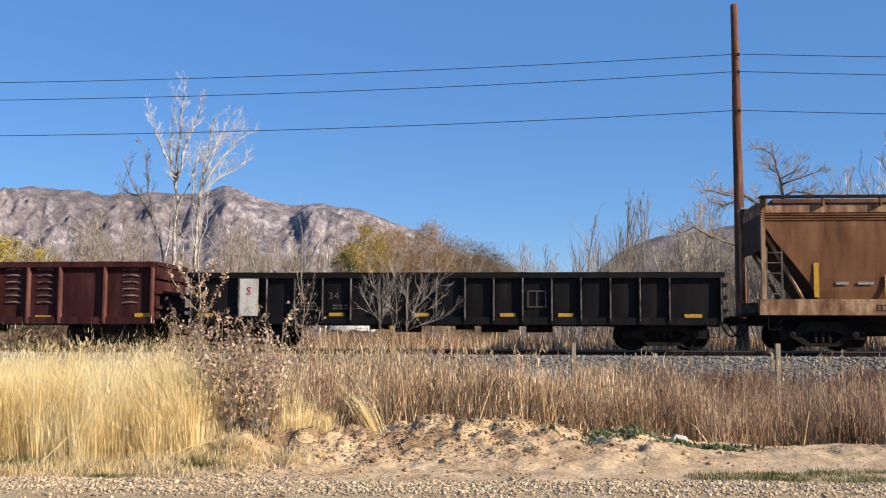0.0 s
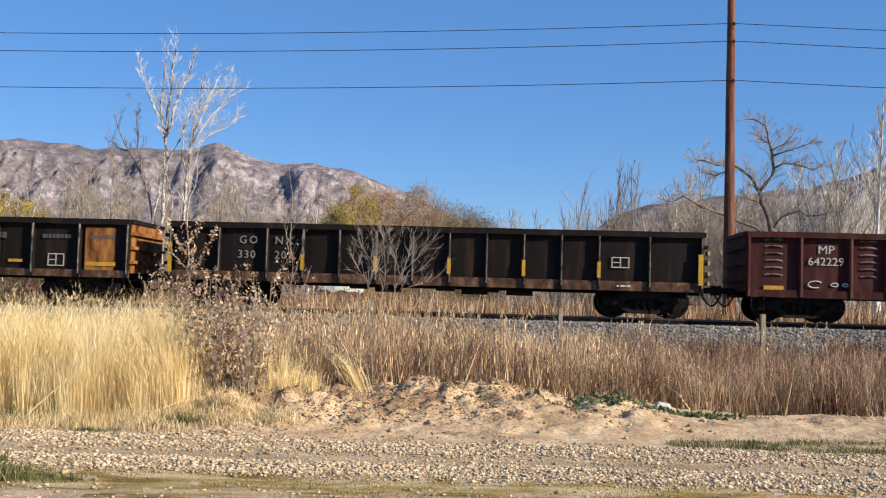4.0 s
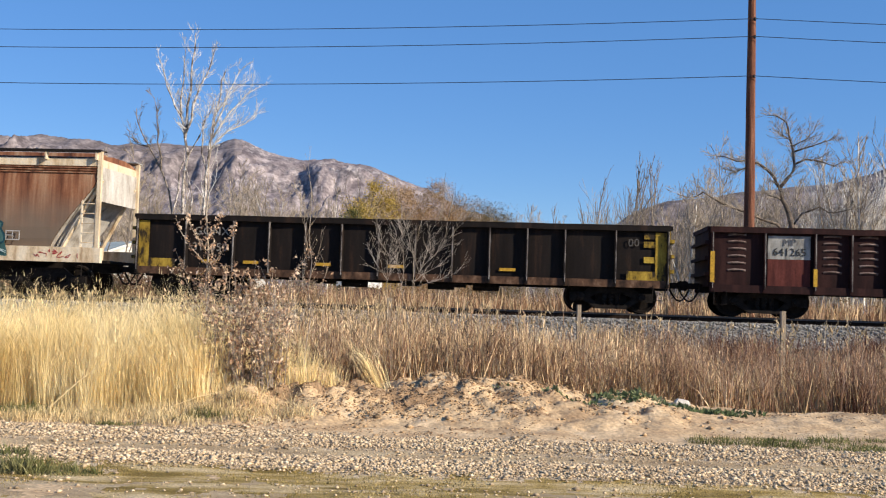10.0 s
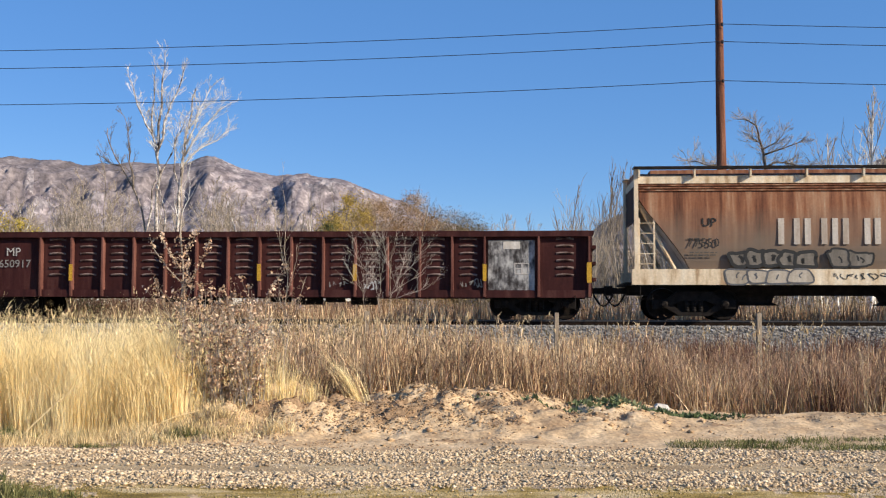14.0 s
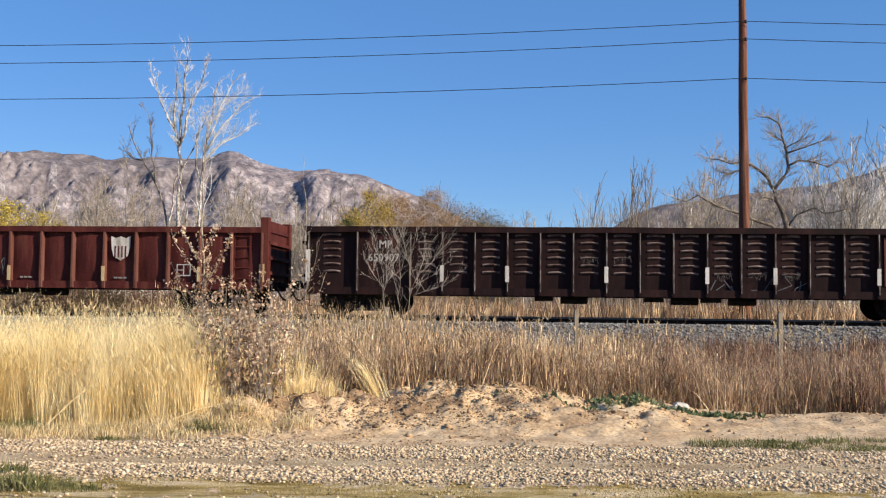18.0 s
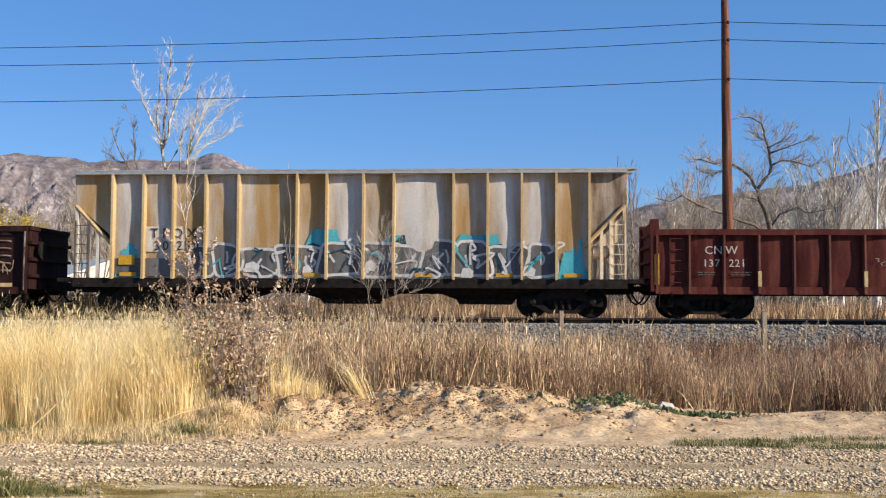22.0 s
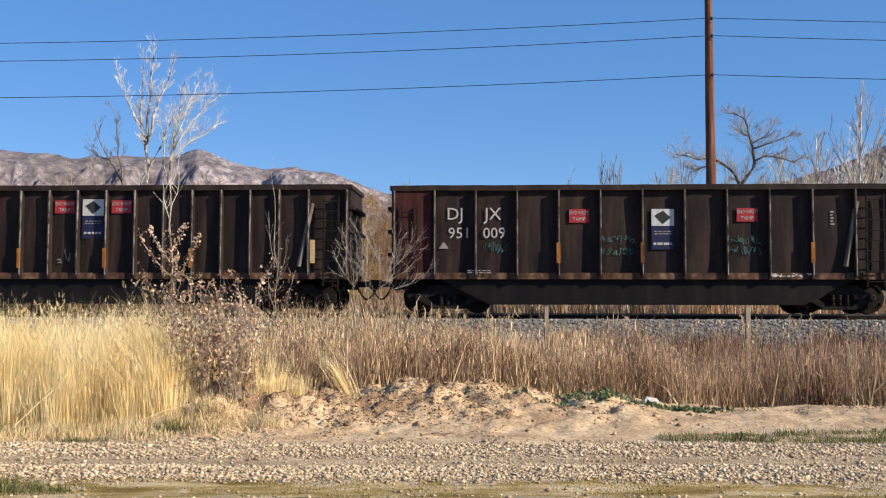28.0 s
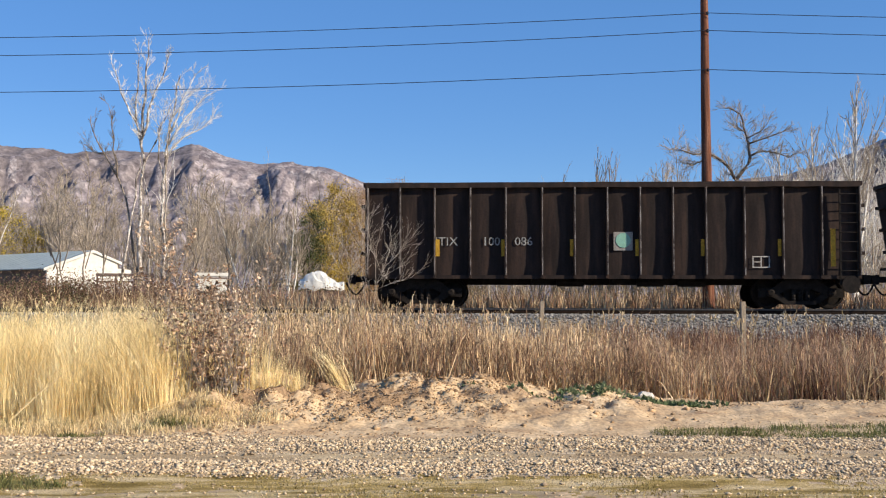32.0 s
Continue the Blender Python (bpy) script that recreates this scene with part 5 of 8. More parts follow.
def ribbed_hopper(label, s_left, s_right):
    car = empty("ribbed_hopper_car", label, "freight car", "freight cars of the train")
    h = (s_right - s_left) / 2
    zb, zt, y = 1.15, 4.30, -1.33
    k = (2 * h) / 17.35
    xs = [-h + v * k for v in (0.0, 1.28, 2.28, 3.24, 4.27, 5.32, 7.17, 8.1, 9.25, 10.2, 12.05, 13.1, 14.15, 15.2, 16.2, 17.35)]
    for i in range(len(xs) - 1):
        a, b = xs[i], xs[i + 1]
        if i == 0:
            s = Shape().add([(a, y, zt), (a, y, 3.42), (b, y, 2.35), (b, y, zt)], [(0, 1, 2, 3)])
        elif i == len(xs) - 2:
            s = Shape().add([(a, y, zt), (a, y, 2.0), (b, y, 3.2), (b, y, zt)], [(0, 1, 2, 3)])
        else:
            s = panel_mesh(a, b, zb, zt, y, 0.075, 8, 14)
        part("side_panel", s, hopper_end if i == len(xs) - 2 else hopper_mix, car, smooth=True)
    part("far_side_wall", Shape().box(xs[1], xs[-2], -y - 0.02, -y + 0.02, zb, zt), hopper_mix, car)
    for x in xs[1:-1]:
        for sg, nm in ((-1, "side_rib"), (1, "far_rib")):
            yy = y if sg < 0 else -y
            part(nm, Shape().loft([[(x - 0.035, yy, z), (x + 0.035, yy, z), (x + 0.035, yy + sg * 0.25, z), (x - 0.035, yy + sg * 0.25, z)] for z in (zb - 0.03, 2.7, zt)]), ochre, car, "ochre side rib")
    for sg in (-1, 1):
        part("eave_rail", Shape().box(-h, h, sg * 1.40 - 0.17, sg * 1.40 + 0.17, zt, zt + 0.09), galv, car)
        part("side_sill", Shape().box(-h, h, sg * 1.38 - 0.08, sg * 1.38 + 0.08, zb - 0.28, zb), under, car)
        part("roof_walk", Shape().box(-h - 0.25, h + 0.35, sg * 0.45 - 0.22, sg * 0.45 + 0.22, zt + 0.22, zt + 0.26), galv, car, "steel roof walkway")
        x = sg * h
        part("slope_sheet", Shape().add([(xs[1] if sg < 0 else xs[-2], -1.3, 2.05), (xs[1] if sg < 0 else xs[-2], 1.3, 2.05), (x, 1.3, 3.4), (x, -1.3, 3.4)], [(0, 1, 2, 3)]), ochre, car)
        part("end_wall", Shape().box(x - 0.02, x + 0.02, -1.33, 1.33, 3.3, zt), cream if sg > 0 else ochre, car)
        for dx in (0.08, 0.45, 0.75):
            for e in (-1, 1):
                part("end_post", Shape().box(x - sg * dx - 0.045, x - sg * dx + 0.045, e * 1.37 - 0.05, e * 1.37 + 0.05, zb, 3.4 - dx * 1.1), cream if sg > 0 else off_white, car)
        part("end_brace", Shape().tube([(x - sg * 1.25, -1.4, 2.1), (x - sg * 0.05, -1.4, 3.35)], 0.06, 6), ochre, car)
        part("end_platform", Shape().box(x - 0.5, x + 0.5, -1.42, 1.42, zb - 0.12, zb), under, car)
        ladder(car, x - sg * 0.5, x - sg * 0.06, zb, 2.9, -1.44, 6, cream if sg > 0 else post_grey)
        truck(car, sg * (h - 1.9))
        coupler(car, sg * (h + 0.16), sg)
    part("brake_cylinder", Shape().tube([(h - 1.0, -1.15, 1.95), (h - 0.6, -1.15, 1.95), (h - 0.5, -1.15, 1.95)], [0.2, 0.2, 0.1], 12), cream, car, "pale brake cylinder")
    roof = Shape().loft([[(x, yy, z) for yy, z in ((-1.4, zt + 0.09), (-0.6, zt + 0.2), (0.6, zt + 0.2), (1.4, zt + 0.09))] for x in (-h, h)])
    part("roof", roof, galv, car)
    for i in range(46):
        x = -h + 0.2 + (2 * h - 0.4) * i / 45
        part("roof_bolt", Shape().box(x - 0.04, x + 0.04, -1.5, -1.42, zt + 0.09, zt + 0.12), galv, car)
    for x in (-h * 0.5, 0, h * 0.5):
        hop = [[(x + sx * a, sy * b, z) for sx, sy in ((-1, -1), (1, -1), (1, 1), (-1, 1))] for z, a, b in ((1.0, 2.2, 1.25), (0.55, 0.9, 0.6), (0.4, 0.8, 0.6))]
        part("outlet", Shape().loft(hop), under, car, "dark funnel outlet")
    part("centre_sill", Shape().box(-h - 0.2, h + 0.2, -0.25, 0.25, 0.72, 1.0), under, car)
    yy = y - 0.045
    # lettered board and the sprayed band
    strip(car, xs[2] + 0.04, xs[4] - 0.15, 1.95, 2.72, yy, off_white, "letter_panel", "off-white lettered panel")
    lettering("TFOX", 0.42, dark_letters, car, (xs[2] + xs[4]) / 2 - 0.06, 2.50, yy - 0.03, spacing=1.55)
    lettering("30 259", 0.40, dark_letters, car, (xs[2] + xs[4]) / 2 + 0.05, 2.12, yy - 0.03, spacing=1.3)
    blob(car, (xs[5] + xs[13]) / 2, 1.9, yy - 0.006, xs[13] - xs[5], 1.2, aqua, 3, "sprayed aqua blot")
    blob(car, (xs[5] + xs[14]) / 2, 1.86, yy - 0.010, xs[14] - xs[5] - 0.3, 1.2, dark_teal, 23, "sprayed dark teal blot")
    blob(car, (xs[1] + xs[2]) / 2, 1.62, yy - 0.008, xs[2] - xs[1] - 0.1, 1.1, aqua, 13, "sprayed aqua blot")
    blob(car, (xs[13] + xs[14]) / 2, 1.62, yy - 0.014, xs[14] - xs[13] - 0.05, 1.2, aqua, 14, "sprayed aqua blot")
    x, k = xs[2] + 0.1, 0
    for a, b, nn in ((xs[3] + 0.55, xs[5], 2), (xs[5] + 0.05, xs[8], 3), (xs[8] + 0.05, xs[11], 4), (xs[11], xs[13] - 0.1, 3)):
        k += 1
        bubbles(car, a, b, 1.22, 2.14 + 0.10 * (k % 2), yy - 0.016, grey_spray, white_spray, 30 + k, nn, "sprayed grey letter shape with white outline", 0.085)
    for a, b, w in ((xs[5] + 0.4, 1.5, 0.5), (xs[6] + 0.3, 1.4, 0.3), (xs[8] + 0.2, 1.55, 0.35), (xs[10] + 0.4, 1.35, 0.4), (xs[12] + 0.2, 1.4, 0.4)):
        part("spray_fill", Shape().add([(a + u * w, yy - 0.04, b + v * 0.32) for u, v in ((-0.5, -0.5), (0.4, -0.55), (0.5, 0.1), (0.1, 0.5), (-0.35, 0.3))], [(0, 1, 2, 3, 4)]), white_spray, car)
    strip(car, xs[1] + 0.1, xs[4] - 0.1, 1.2, 1.75, yy - 0.004, grey_spray, "sprayed_panel", "greyed sprayed panel")
    q = random.Random(88)
    for k in range(26):
        x = xs[4] + (xs[13] - xs[4]) * (k + q.random()) / 26
        z = q.uniform(1.35, 2.1)
        pts = [(x, z), (x + q.uniform(-0.35, 0.35), z + q.uniform(-0.1, 0.45)), (x + q.uniform(-0.1, 0.6), z + q.uniform(-0.3, 0.35)), (x + q.uniform(-0.3, 0.5), z - q.uniform(0.1, 0.5))]
        m, lab = ((white_spray, "white sprayed stroke"), (aqua, "aqua sprayed stroke"), (dark_teal, "dark teal sprayed stroke"))[0 if k % 3 else 1 + k % 2]
        part("spray_stroke", ribbon(pts, q.uniform(0.03, 0.08), yy - 0.046 - 0.001 * k), m, car, lab)
    for i in (1, 6, 9, 11, 13):
        strip(car, mid(xs, i) - 0.26, mid(xs, i) + 0.26, 1.2, 1.32, yy - 0.05, yellow)
    strip(car, mid(xs, 1) - 0.3, mid(xs, 1) + 0.2, 1.55, 1.85, yy - 0.05, yellow)
    CARS.append((car, (s_left + s_right) / 2))


# ---- tall open hopper cars ----
def tall_car(label, s_left, s_right, top, widths, belly, extras, name, depth=0.24, bottom=1.08, taper=0.0):
    car, xs, y = open_car(label, s_left, s_right, top, bottom, widths, depth, coal, post_grey, rust_sill if belly else coal, wall_y=-1.32, name=name, bulge=0.05, chord=0.16, sill_h=0.13 if belly else 0.05)
    h = (s_right - s_left) / 2
    if belly:
        part("belly", Shape().prism([(-h + 1.3, bottom), (h - 1.2, bottom), (h - 2.75, 0.27), (-h + 2.9, 0.27)], -1.28, 1.28), black, car, "deep dark sloped floor")
    extras(car, xs, y, h)


def no_tamp(car, x, z, y, w=0.78):
    board = strip(car, x - w / 2, x + w / 2, z - 0.2, z + 0.2, y, sign_red, "warning_sign", "red sign with white words")
    lettering("DO NOT", 0.145, white_paint, board, x, z + 0.09, y - 0.014, "sign_words")
    lettering("TAMP", 0.145, white_paint, board, x, z - 0.1, y - 0.014, "sign_words")


def logo_board(car, x, z, y):
    strip(car, x - 0.33, x + 0.33, z - 0.25, z + 0.25, y, white_spray, "emblem_board", "white emblem board")
    part("emblem", Shape().prism([(x - 0.24, z + 0.05), (x, z + 0.2), (x + 0.24, z), (x, z - 0.2)], y - 0.014, y - 0.008), dark_letters, car)
    strip(car, x - 0.33, x + 0.33, z - 0.95, z - 0.26, y, sign_blue, "blue_board", "dark blue board with small white lines")
    bars(car, x, z - 0.42, y - 0.01, 0.5, 2, grey_letters, 0.03, 0.07)
    bars(car, x, z - 0.78, y - 0.01, 0.55, 1, white_paint, 0.07)


def sloped_end(car, h, top, bottom, side, material=dark_maroon, width=1.15):
    """A red-brown plate over the last bay of the side."""
    x = side * h
    part("end_plate", Shape().prism([(x - side * width, bottom), (x - side * 0.1, bottom), (x - side * 0.1, top), (x - side * width, top)], -1.42, -1.37), material, car, "red-brown end plate")


def lean_end(car, h, top, bottom, amount):
    """Draws the foot of one end inwards, so that the end slopes."""
    for ob in car.children:
        if ob.name.split(".")[0] not in ("side_panel", "end_wall", "end_rib", "post", "far_post", "worn_edge", "far_side_wall", "end_plate", "side_sill"):
            continue
        for v in ob.data.vertices:
            if v.co.x < -h + 0.35:
                v.co.x += amount * (top - max(v.co.z, bottom)) / (top - bottom)


def tall_marks_first(car, xs, y, h):
    top = 3.82
    sloped_end(car, h, top - 0.16, 1.15, -1, maroon, 1.2)
    ladder(car, -h + 0.3, -h + 0.75, 1.2, 3.2, -1.5, 5, under)
    lettering("DJ", 0.52, white_paint, car, mid(xs, 1), 2.95, y - 0.07)
    lettering("951", 0.46, white_paint, car, mid(xs, 1) + 0.13, 2.38, y - 0.07)
    lettering("JX", 0.52, white_paint, car, mid(xs, 2) - 0.1, 2.95, y - 0.07)
    lettering("009", 0.46, white_paint, car, mid(xs, 2) - 0.06, 2.38, y - 0.07)
    part("stencil_triangle", Shape().prism([(xs[1] + 0.12, 1.93), (xs[1] + 0.42, 1.93), (xs[1] + 0.27, 2.15)], y - 0.06, y - 0.055), grey_letters, car)
    no_tamp(car, mid(xs, 4), 2.9, y - 0.06, 0.58)
    no_tamp(car, mid(xs, 8), 2.92, y - 0.06, 0.6)
    logo_board(car, mid(xs, 6), 2.85, y - 0.06)
    for i, sd in ((5, 51), (8, 52)):
        for dz in (0.0, -0.32):
            tag(car, mid(xs, i) - 0.1, 2.18 + dz, y - 0.07, 0.95, 0.28, teal, sd + int(dz * 10), 9, 0.014)
    tag(car, mid(xs, 2), 1.95, y - 0.07, 0.7, 0.3, teal, 57, 7)
    tag(car, mid(xs, 9), 1.14, y - 0.16, 1.2, 0.13, white_spray, 58, 8)
    for i, c in ((6, orange_end), (10, orange_end), (4, orange_end)):
        strip(car, xs[i] - 0.06, xs[i] + 0.05, 1.5, 2.1, y - 0.25, c)
    bars(car, mid(xs, 10), 3.0, y - 0.06, 0.12, 5, grey_letters)
    bars(car, mid(xs, 2) - 0.5, 1.27, y - 0.2, 0.7, 2, grey_letters, 0.03, 0.06)
    ladder(car, h - 1.0, h - 0.5, 0.8, 3.5, -1.5, 9, under)
    part("end_brace", Shape().tube([(h - 1.6, -1.45, 1.4), (h - 1.25, -1.45, 3.3)], 0.07, 6), post_grey, car)


def tall_marks_second(car, xs, y, h):
    top = 3.87
    sloped_end(car, h, top - 0.16, 1.15, -1)
    lean_end(car, h, top, 1.15, 0.42)
    lettering("DJ", 0.36, dim_letters, car, mid(xs, 2), 2.6, y - 0.07, spacing=1.15)
    lettering("302", 0.36, dim_letters, car, mid(xs, 2), 2.2, y - 0.07)
    lettering("JX", 0.36, dim_letters, car, mid(xs, 3), 2.6, y - 0.07, spacing=1.15)
    lettering("63", 0.36, dim_letters, car, mid(xs, 3) - 0.06, 2.2, y - 0.07)
    for i in (2, 3):
        bars(car, mid(xs, i), 1.98, y - 0.07, 0.5, 3, grey_letters, 0.03, 0.07)
    no_tamp(car, mid(xs, 6), 3.22, y - 0.06, 0.62)
    no_tamp(car, mid(xs, 8), 3.22, y - 0.06, 0.62)
    logo_board(car, mid(xs, 7), 3.2, y - 0.06)
    tag(car, mid(xs, 6), 1.7, y - 0.07, 0.45, 0.4, grey_letters, 61, 4)
    tag(car, mid(xs, 10), 1.14, y - 0.16, 1.0, 0.12, ochre, 62, 7)
    for i in (5, 8, 11):
        strip(car, xs[i] - 0.06, xs[i] + 0.05, 1.35, 1.95, y - 0.25, orange_end)
    strip(car, xs[-2] + 0.05, xs[-2] + 0.2, 1.5, 2.2, y - 0.1, ochre)
    ladder(car, h - 0.75, h - 0.3, 0.8, 3.5, -1.5, 9, under)
    part("end_brace", Shape().tube([(h - 1.5, -1.45, 1.4), (h - 1.1, -1.45, 3.3)], 0.07, 6), post_grey, car)


def tall_marks_last(car, xs, y, h):
    lettering("JTIX", 0.36, dull_white, car, mid(xs, 2) - 0.18, 1.98, y - 0.07, spacing=1.05)
    lettering("100", 0.36, dull_white, car, mid(xs, 3) + 0.1, 1.98, y - 0.07)
    lettering("086", 0.36, dull_white, car, mid(xs, 4), 1.98, y - 0.07)
    strip(car, mid(xs, 7) - 0.28, mid(xs, 7) + 0.28, 1.72, 2.27, y - 0.06, grey_letters, "emblem_board", "pale green emblem board")
    part("emblem", Shape().tube([(mid(xs, 7), y - 0.07, 2.02), (mid(xs, 7), y - 0.078, 2.02)], 0.22, 18), green_mint, car)
    framed_plate(car, mid(xs, 11) - 0.05, 1.38, y - 0.06, 0.5, 0.34, white_paint)
    for i in (2, 4, 6, 8, 10, 12):
        strip(car, xs[i] - 0.13 if i > 2 else xs[i] + 0.02, xs[i] + 0.0 if i > 2 else xs[i] + 0.15, 1.55, 2.05, y - 0.12, yellow)
    strip(car, xs[-2] + 0.28, xs[-2] + 0.42, 1.25, 2.35, y - 0.1, yellow)
    ladder(car, h - 0.62, h - 0.12, 0.7, 3.5, -1.5, 10, under)
    part("brake_wheel", Shape().tube([(h - 0.35, -1.56, 0.72), (h - 0.35, -1.6, 0.72)], 0.26, 16), under, car)


def build_train():
    smooth_hopper("tan and brown stained covered hopper car with a roof walkway", 175.6, 192.0, hopper_tan, hopper_edge, tan_extras)
    car_black_low()
    car_maroon_short()
    car_dark_panel()
    car_orange_ends()
    car_maroon_strips()
    car_yellow_ends()
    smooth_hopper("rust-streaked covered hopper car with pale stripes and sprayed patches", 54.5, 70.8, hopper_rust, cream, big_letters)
    car_red_long()
    car_dark_long()
    car_red_smooth()
    ribbed_hopper("white and ochre ribbed covered hopper car with sprayed aqua band", -27.0, -10.2)
    car_last_maroon()
    tall_car("tall sooty black open hopper car with red warning signs", -64.8, -49.94, 3.82, [1.25] + [1.21] * 10 + [1.3], True, tall_marks_first, "open_hopper_car")
    tall_car("tall sooty brown-black open hopper car with red warning signs", -80.9, -66.11, 3.87, [1.17] + [0.885] * 14 + [1.22], True, tall_marks_second, "open_hopper_car")
    tall_car("tall black high-sided gondola car at the end of the train", -96.86, -82.33, 3.75, [1.08] * 2 + [1.11, 1.1, 1.12] + [1.0] * 5 + [1.16] * 3 + [1.2], False, tall_marks_last, "high_side_gondola", bottom=0.94)


build_train()


# ---- plants ----
def blades(name, base, h, lean, material, label, category, width=0.010, bend=0.35):
    """Many grass blades in one mesh: each is a narrow leaf in two pieces that bows over."""
    n = len(base)
    base, h = np.asarray(base, float), np.asarray(h, float)
    face = rng.uniform(0, np.pi, n)
    side = np.stack([np.cos(face), np.sin(face), np.zeros(n)], 1) * (np.asarray(width) * rng.uniform(0.6, 1.4, n))[:, None] / 2
    top = np.zeros((n, 3))
    top[:, :2] = lean * h[:, None]
    top[:, 2] = h * np.sqrt(np.clip(1 - (lean ** 2).sum(1), 0.1, 1))
    midp = base + top * 0.55 - np.concatenate([lean * (h * bend * 0.4)[:, None], np.zeros((n, 1))], 1) + np.array([0, 0, 0.04]) * h[:, None]
    v = np.stack([base - side, base + side, midp - side * 0.8, midp + side * 0.8, base + top], 1)
    f = np.array([(0, 1, 3), (0, 3, 2), (2, 3, 4)])[None] + (np.arange(n) * 5)[:, None, None]
    return tagged(new(name, sheet_mesh(name, v.reshape(-1, 3), f.reshape(-1, 3), material)), label, category, kind="stuff")


def leaf_quads(centres, size, flat=1.0):
    """Small leaf blades, one square each, turned at random."""
    n = len(centres)
    a = rng.normal(0, 1, (n, 3))
    a /= np.linalg.norm(a, axis=1)[:, None]
    b = np.cross(a, rng.normal(0, 1, (n, 3)))
    b /= np.linalg.norm(b, axis=1)[:, None]
    c = np.cross(a, b)
    s = (np.asarray(size) * rng.uniform(0.6, 1.4, n))[:, None]
    wide, fold, slip = (rng.uniform(lo, hi, (n, 1)) for lo, hi in ((0.35, 0.75), (0.0, 0.45), (-0.3, 0.3)))
    v = np.stack([centres - a * s, centres - b * s * wide + c * s * fold + a * s * slip, centres + a * s, centres + b * s * wide + c * s * fold - a * s * slip * 0.5], 1)
    f = np.arange(n * 4).reshape(n, 4)
    return v.reshape(-1, 3), f


def straw(name, c0, c1, c2, scale=0.8, thin=0.27, vary=0.5):
    m = surface(name, [(0.3, c0), (0.5, c1), (0.7, c2)], scale=scale, fine=3, grain=vary, rough=0.8, bump=0, island=True)
    # thin dry blades and leaves let part of the light through
    n, l = m.node_tree.nodes, m.node_tree.links
    bsdf = n["Principled BSDF"]
    glow, both = n.new("ShaderNodeBsdfTranslucent"), n.new("ShaderNodeMixShader")
    l.new(bsdf.inputs["Base Color"].links[0].from_socket, glow.inputs["Color"])
    both.inputs[0].default_value = thin
    l.new(bsdf.outputs[0], both.inputs[1])
    l.new(glow.outputs[0], both.inputs[2])
    l.new(both.outputs[0], n["Material Output"].inputs["Surface"])
    return m


gold = straw("golden_dry_grass", (0.71, 0.525, 0.22), (0.91, 0.745, 0.41), (0.97, 0.88, 0.61), 0.8, 0.26, 0.3)
tan_reed = straw("tan_dry_reed", (0.40, 0.265, 0.145), (0.70, 0.51, 0.305), (0.92, 0.75, 0.50))
brown_reed = straw("reddish_brown_weed", (0.12, 0.062, 0.036), (0.31, 0.18, 0.108), (0.60, 0.41, 0.255))
red_weed = straw("dark_red_dry_weed", (0.06, 0.027, 0.02), (0.15, 0.075, 0.052), (0.36, 0.21, 0.145))
pale_short = straw("pale_short_grass", (0.50, 0.38, 0.19), (0.67, 0.53, 0.30), (0.80, 0.67, 0.43))
green_grass = straw("green_grass", (0.075, 0.085, 0.025), (0.15, 0.155, 0.055), (0.34, 0.30, 0.15))
weed_green = straw("green_weed_leaf", (0.06, 0.085, 0.035), (0.12, 0.155, 0.07), (0.27, 0.29, 0.16))
turf = straw("yellowed_turf", (0.18, 0.145, 0.04), (0.33, 0.25, 0.09), (0.48, 0.38, 0.19))
twiggy = straw("dark_weed_twig", (0.15, 0.09, 0.058), (0.32, 0.205, 0.135), (0.52, 0.38, 0.27))
plume = straw("pale_seed_plume", (0.34, 0.24, 0.13), (0.5, 0.38, 0.22), (0.62, 0.5, 0.32))
twig_tan = surface("pale_bare_bark", [(0.3, (0.20, 0.155, 0.115)), (0.55, (0.38, 0.315, 0.245)), (0.75, (0.55, 0.48, 0.40))], scale=3, fine=12, grain=0.3, rough=0.9, bump=0.2)
twig_grey = surface("grey_brown_bark", [(0.3, (0.12, 0.095, 0.075)), (0.55, (0.24, 0.195, 0.155)), (0.75, (0.36, 0.30, 0.25))], scale=3, fine=12, grain=0.3, rough=0.9, bump=0.2)
twig_dark = surface("dark_rough_bark", [(0.3, (0.06, 0.046, 0.037)), (0.55, (0.13, 0.10, 0.08)), (0.75, (0.24, 0.195, 0.155))], scale=3, fine=12, grain=0.3, rough=0.95, bump=0.3)
twig_pale = surface("pale_weathered_twig", [(0.3, (0.27, 0.225, 0.18)), (0.55, (0.46, 0.40, 0.34)), (0.75, (0.62, 0.56, 0.50))], scale=3, fine=12, grain=0.25, rough=0.9, bump=0.2)
twig_white = surface("whitish_smooth_bark", [(0.3, (0.50, 0.46, 0.41)), (0.55, (0.70, 0.66, 0.61)), (0.75, (0.80, 0.77, 0.73))], scale=3, fine=12, grain=0.25, rough=0.85, bump=0.2)
far_twig = surface("tan_grey_thicket", [(0.3, (0.17, 0.13, 0.095)), (0.5, (0.29, 0.235, 0.175)), (0.7, (0.42, 0.355, 0.28))], scale=0.15, fine=2, grain=0.3, rough=0.95, bump=0)
leaf_brown = straw("dry_brown_leaf", (0.15, 0.08, 0.05), (0.42, 0.27, 0.175), (0.80, 0.64, 0.48))
leaf_hedge = straw("dark_red_brown_brush_leaf", (0.08, 0.046, 0.032), (0.18, 0.105, 0.07), (0.33, 0.21, 0.135))
leaf_pale = straw("pale_dry_leaf", (0.38, 0.25, 0.15), (0.66, 0.50, 0.35), (0.85, 0.73, 0.58))
leaf_willow = straw("yellow_green_willow_leaf", (0.17, 0.13, 0.03), (0.44, 0.31, 0.065), (0.66, 0.48, 0.13), 0.35)
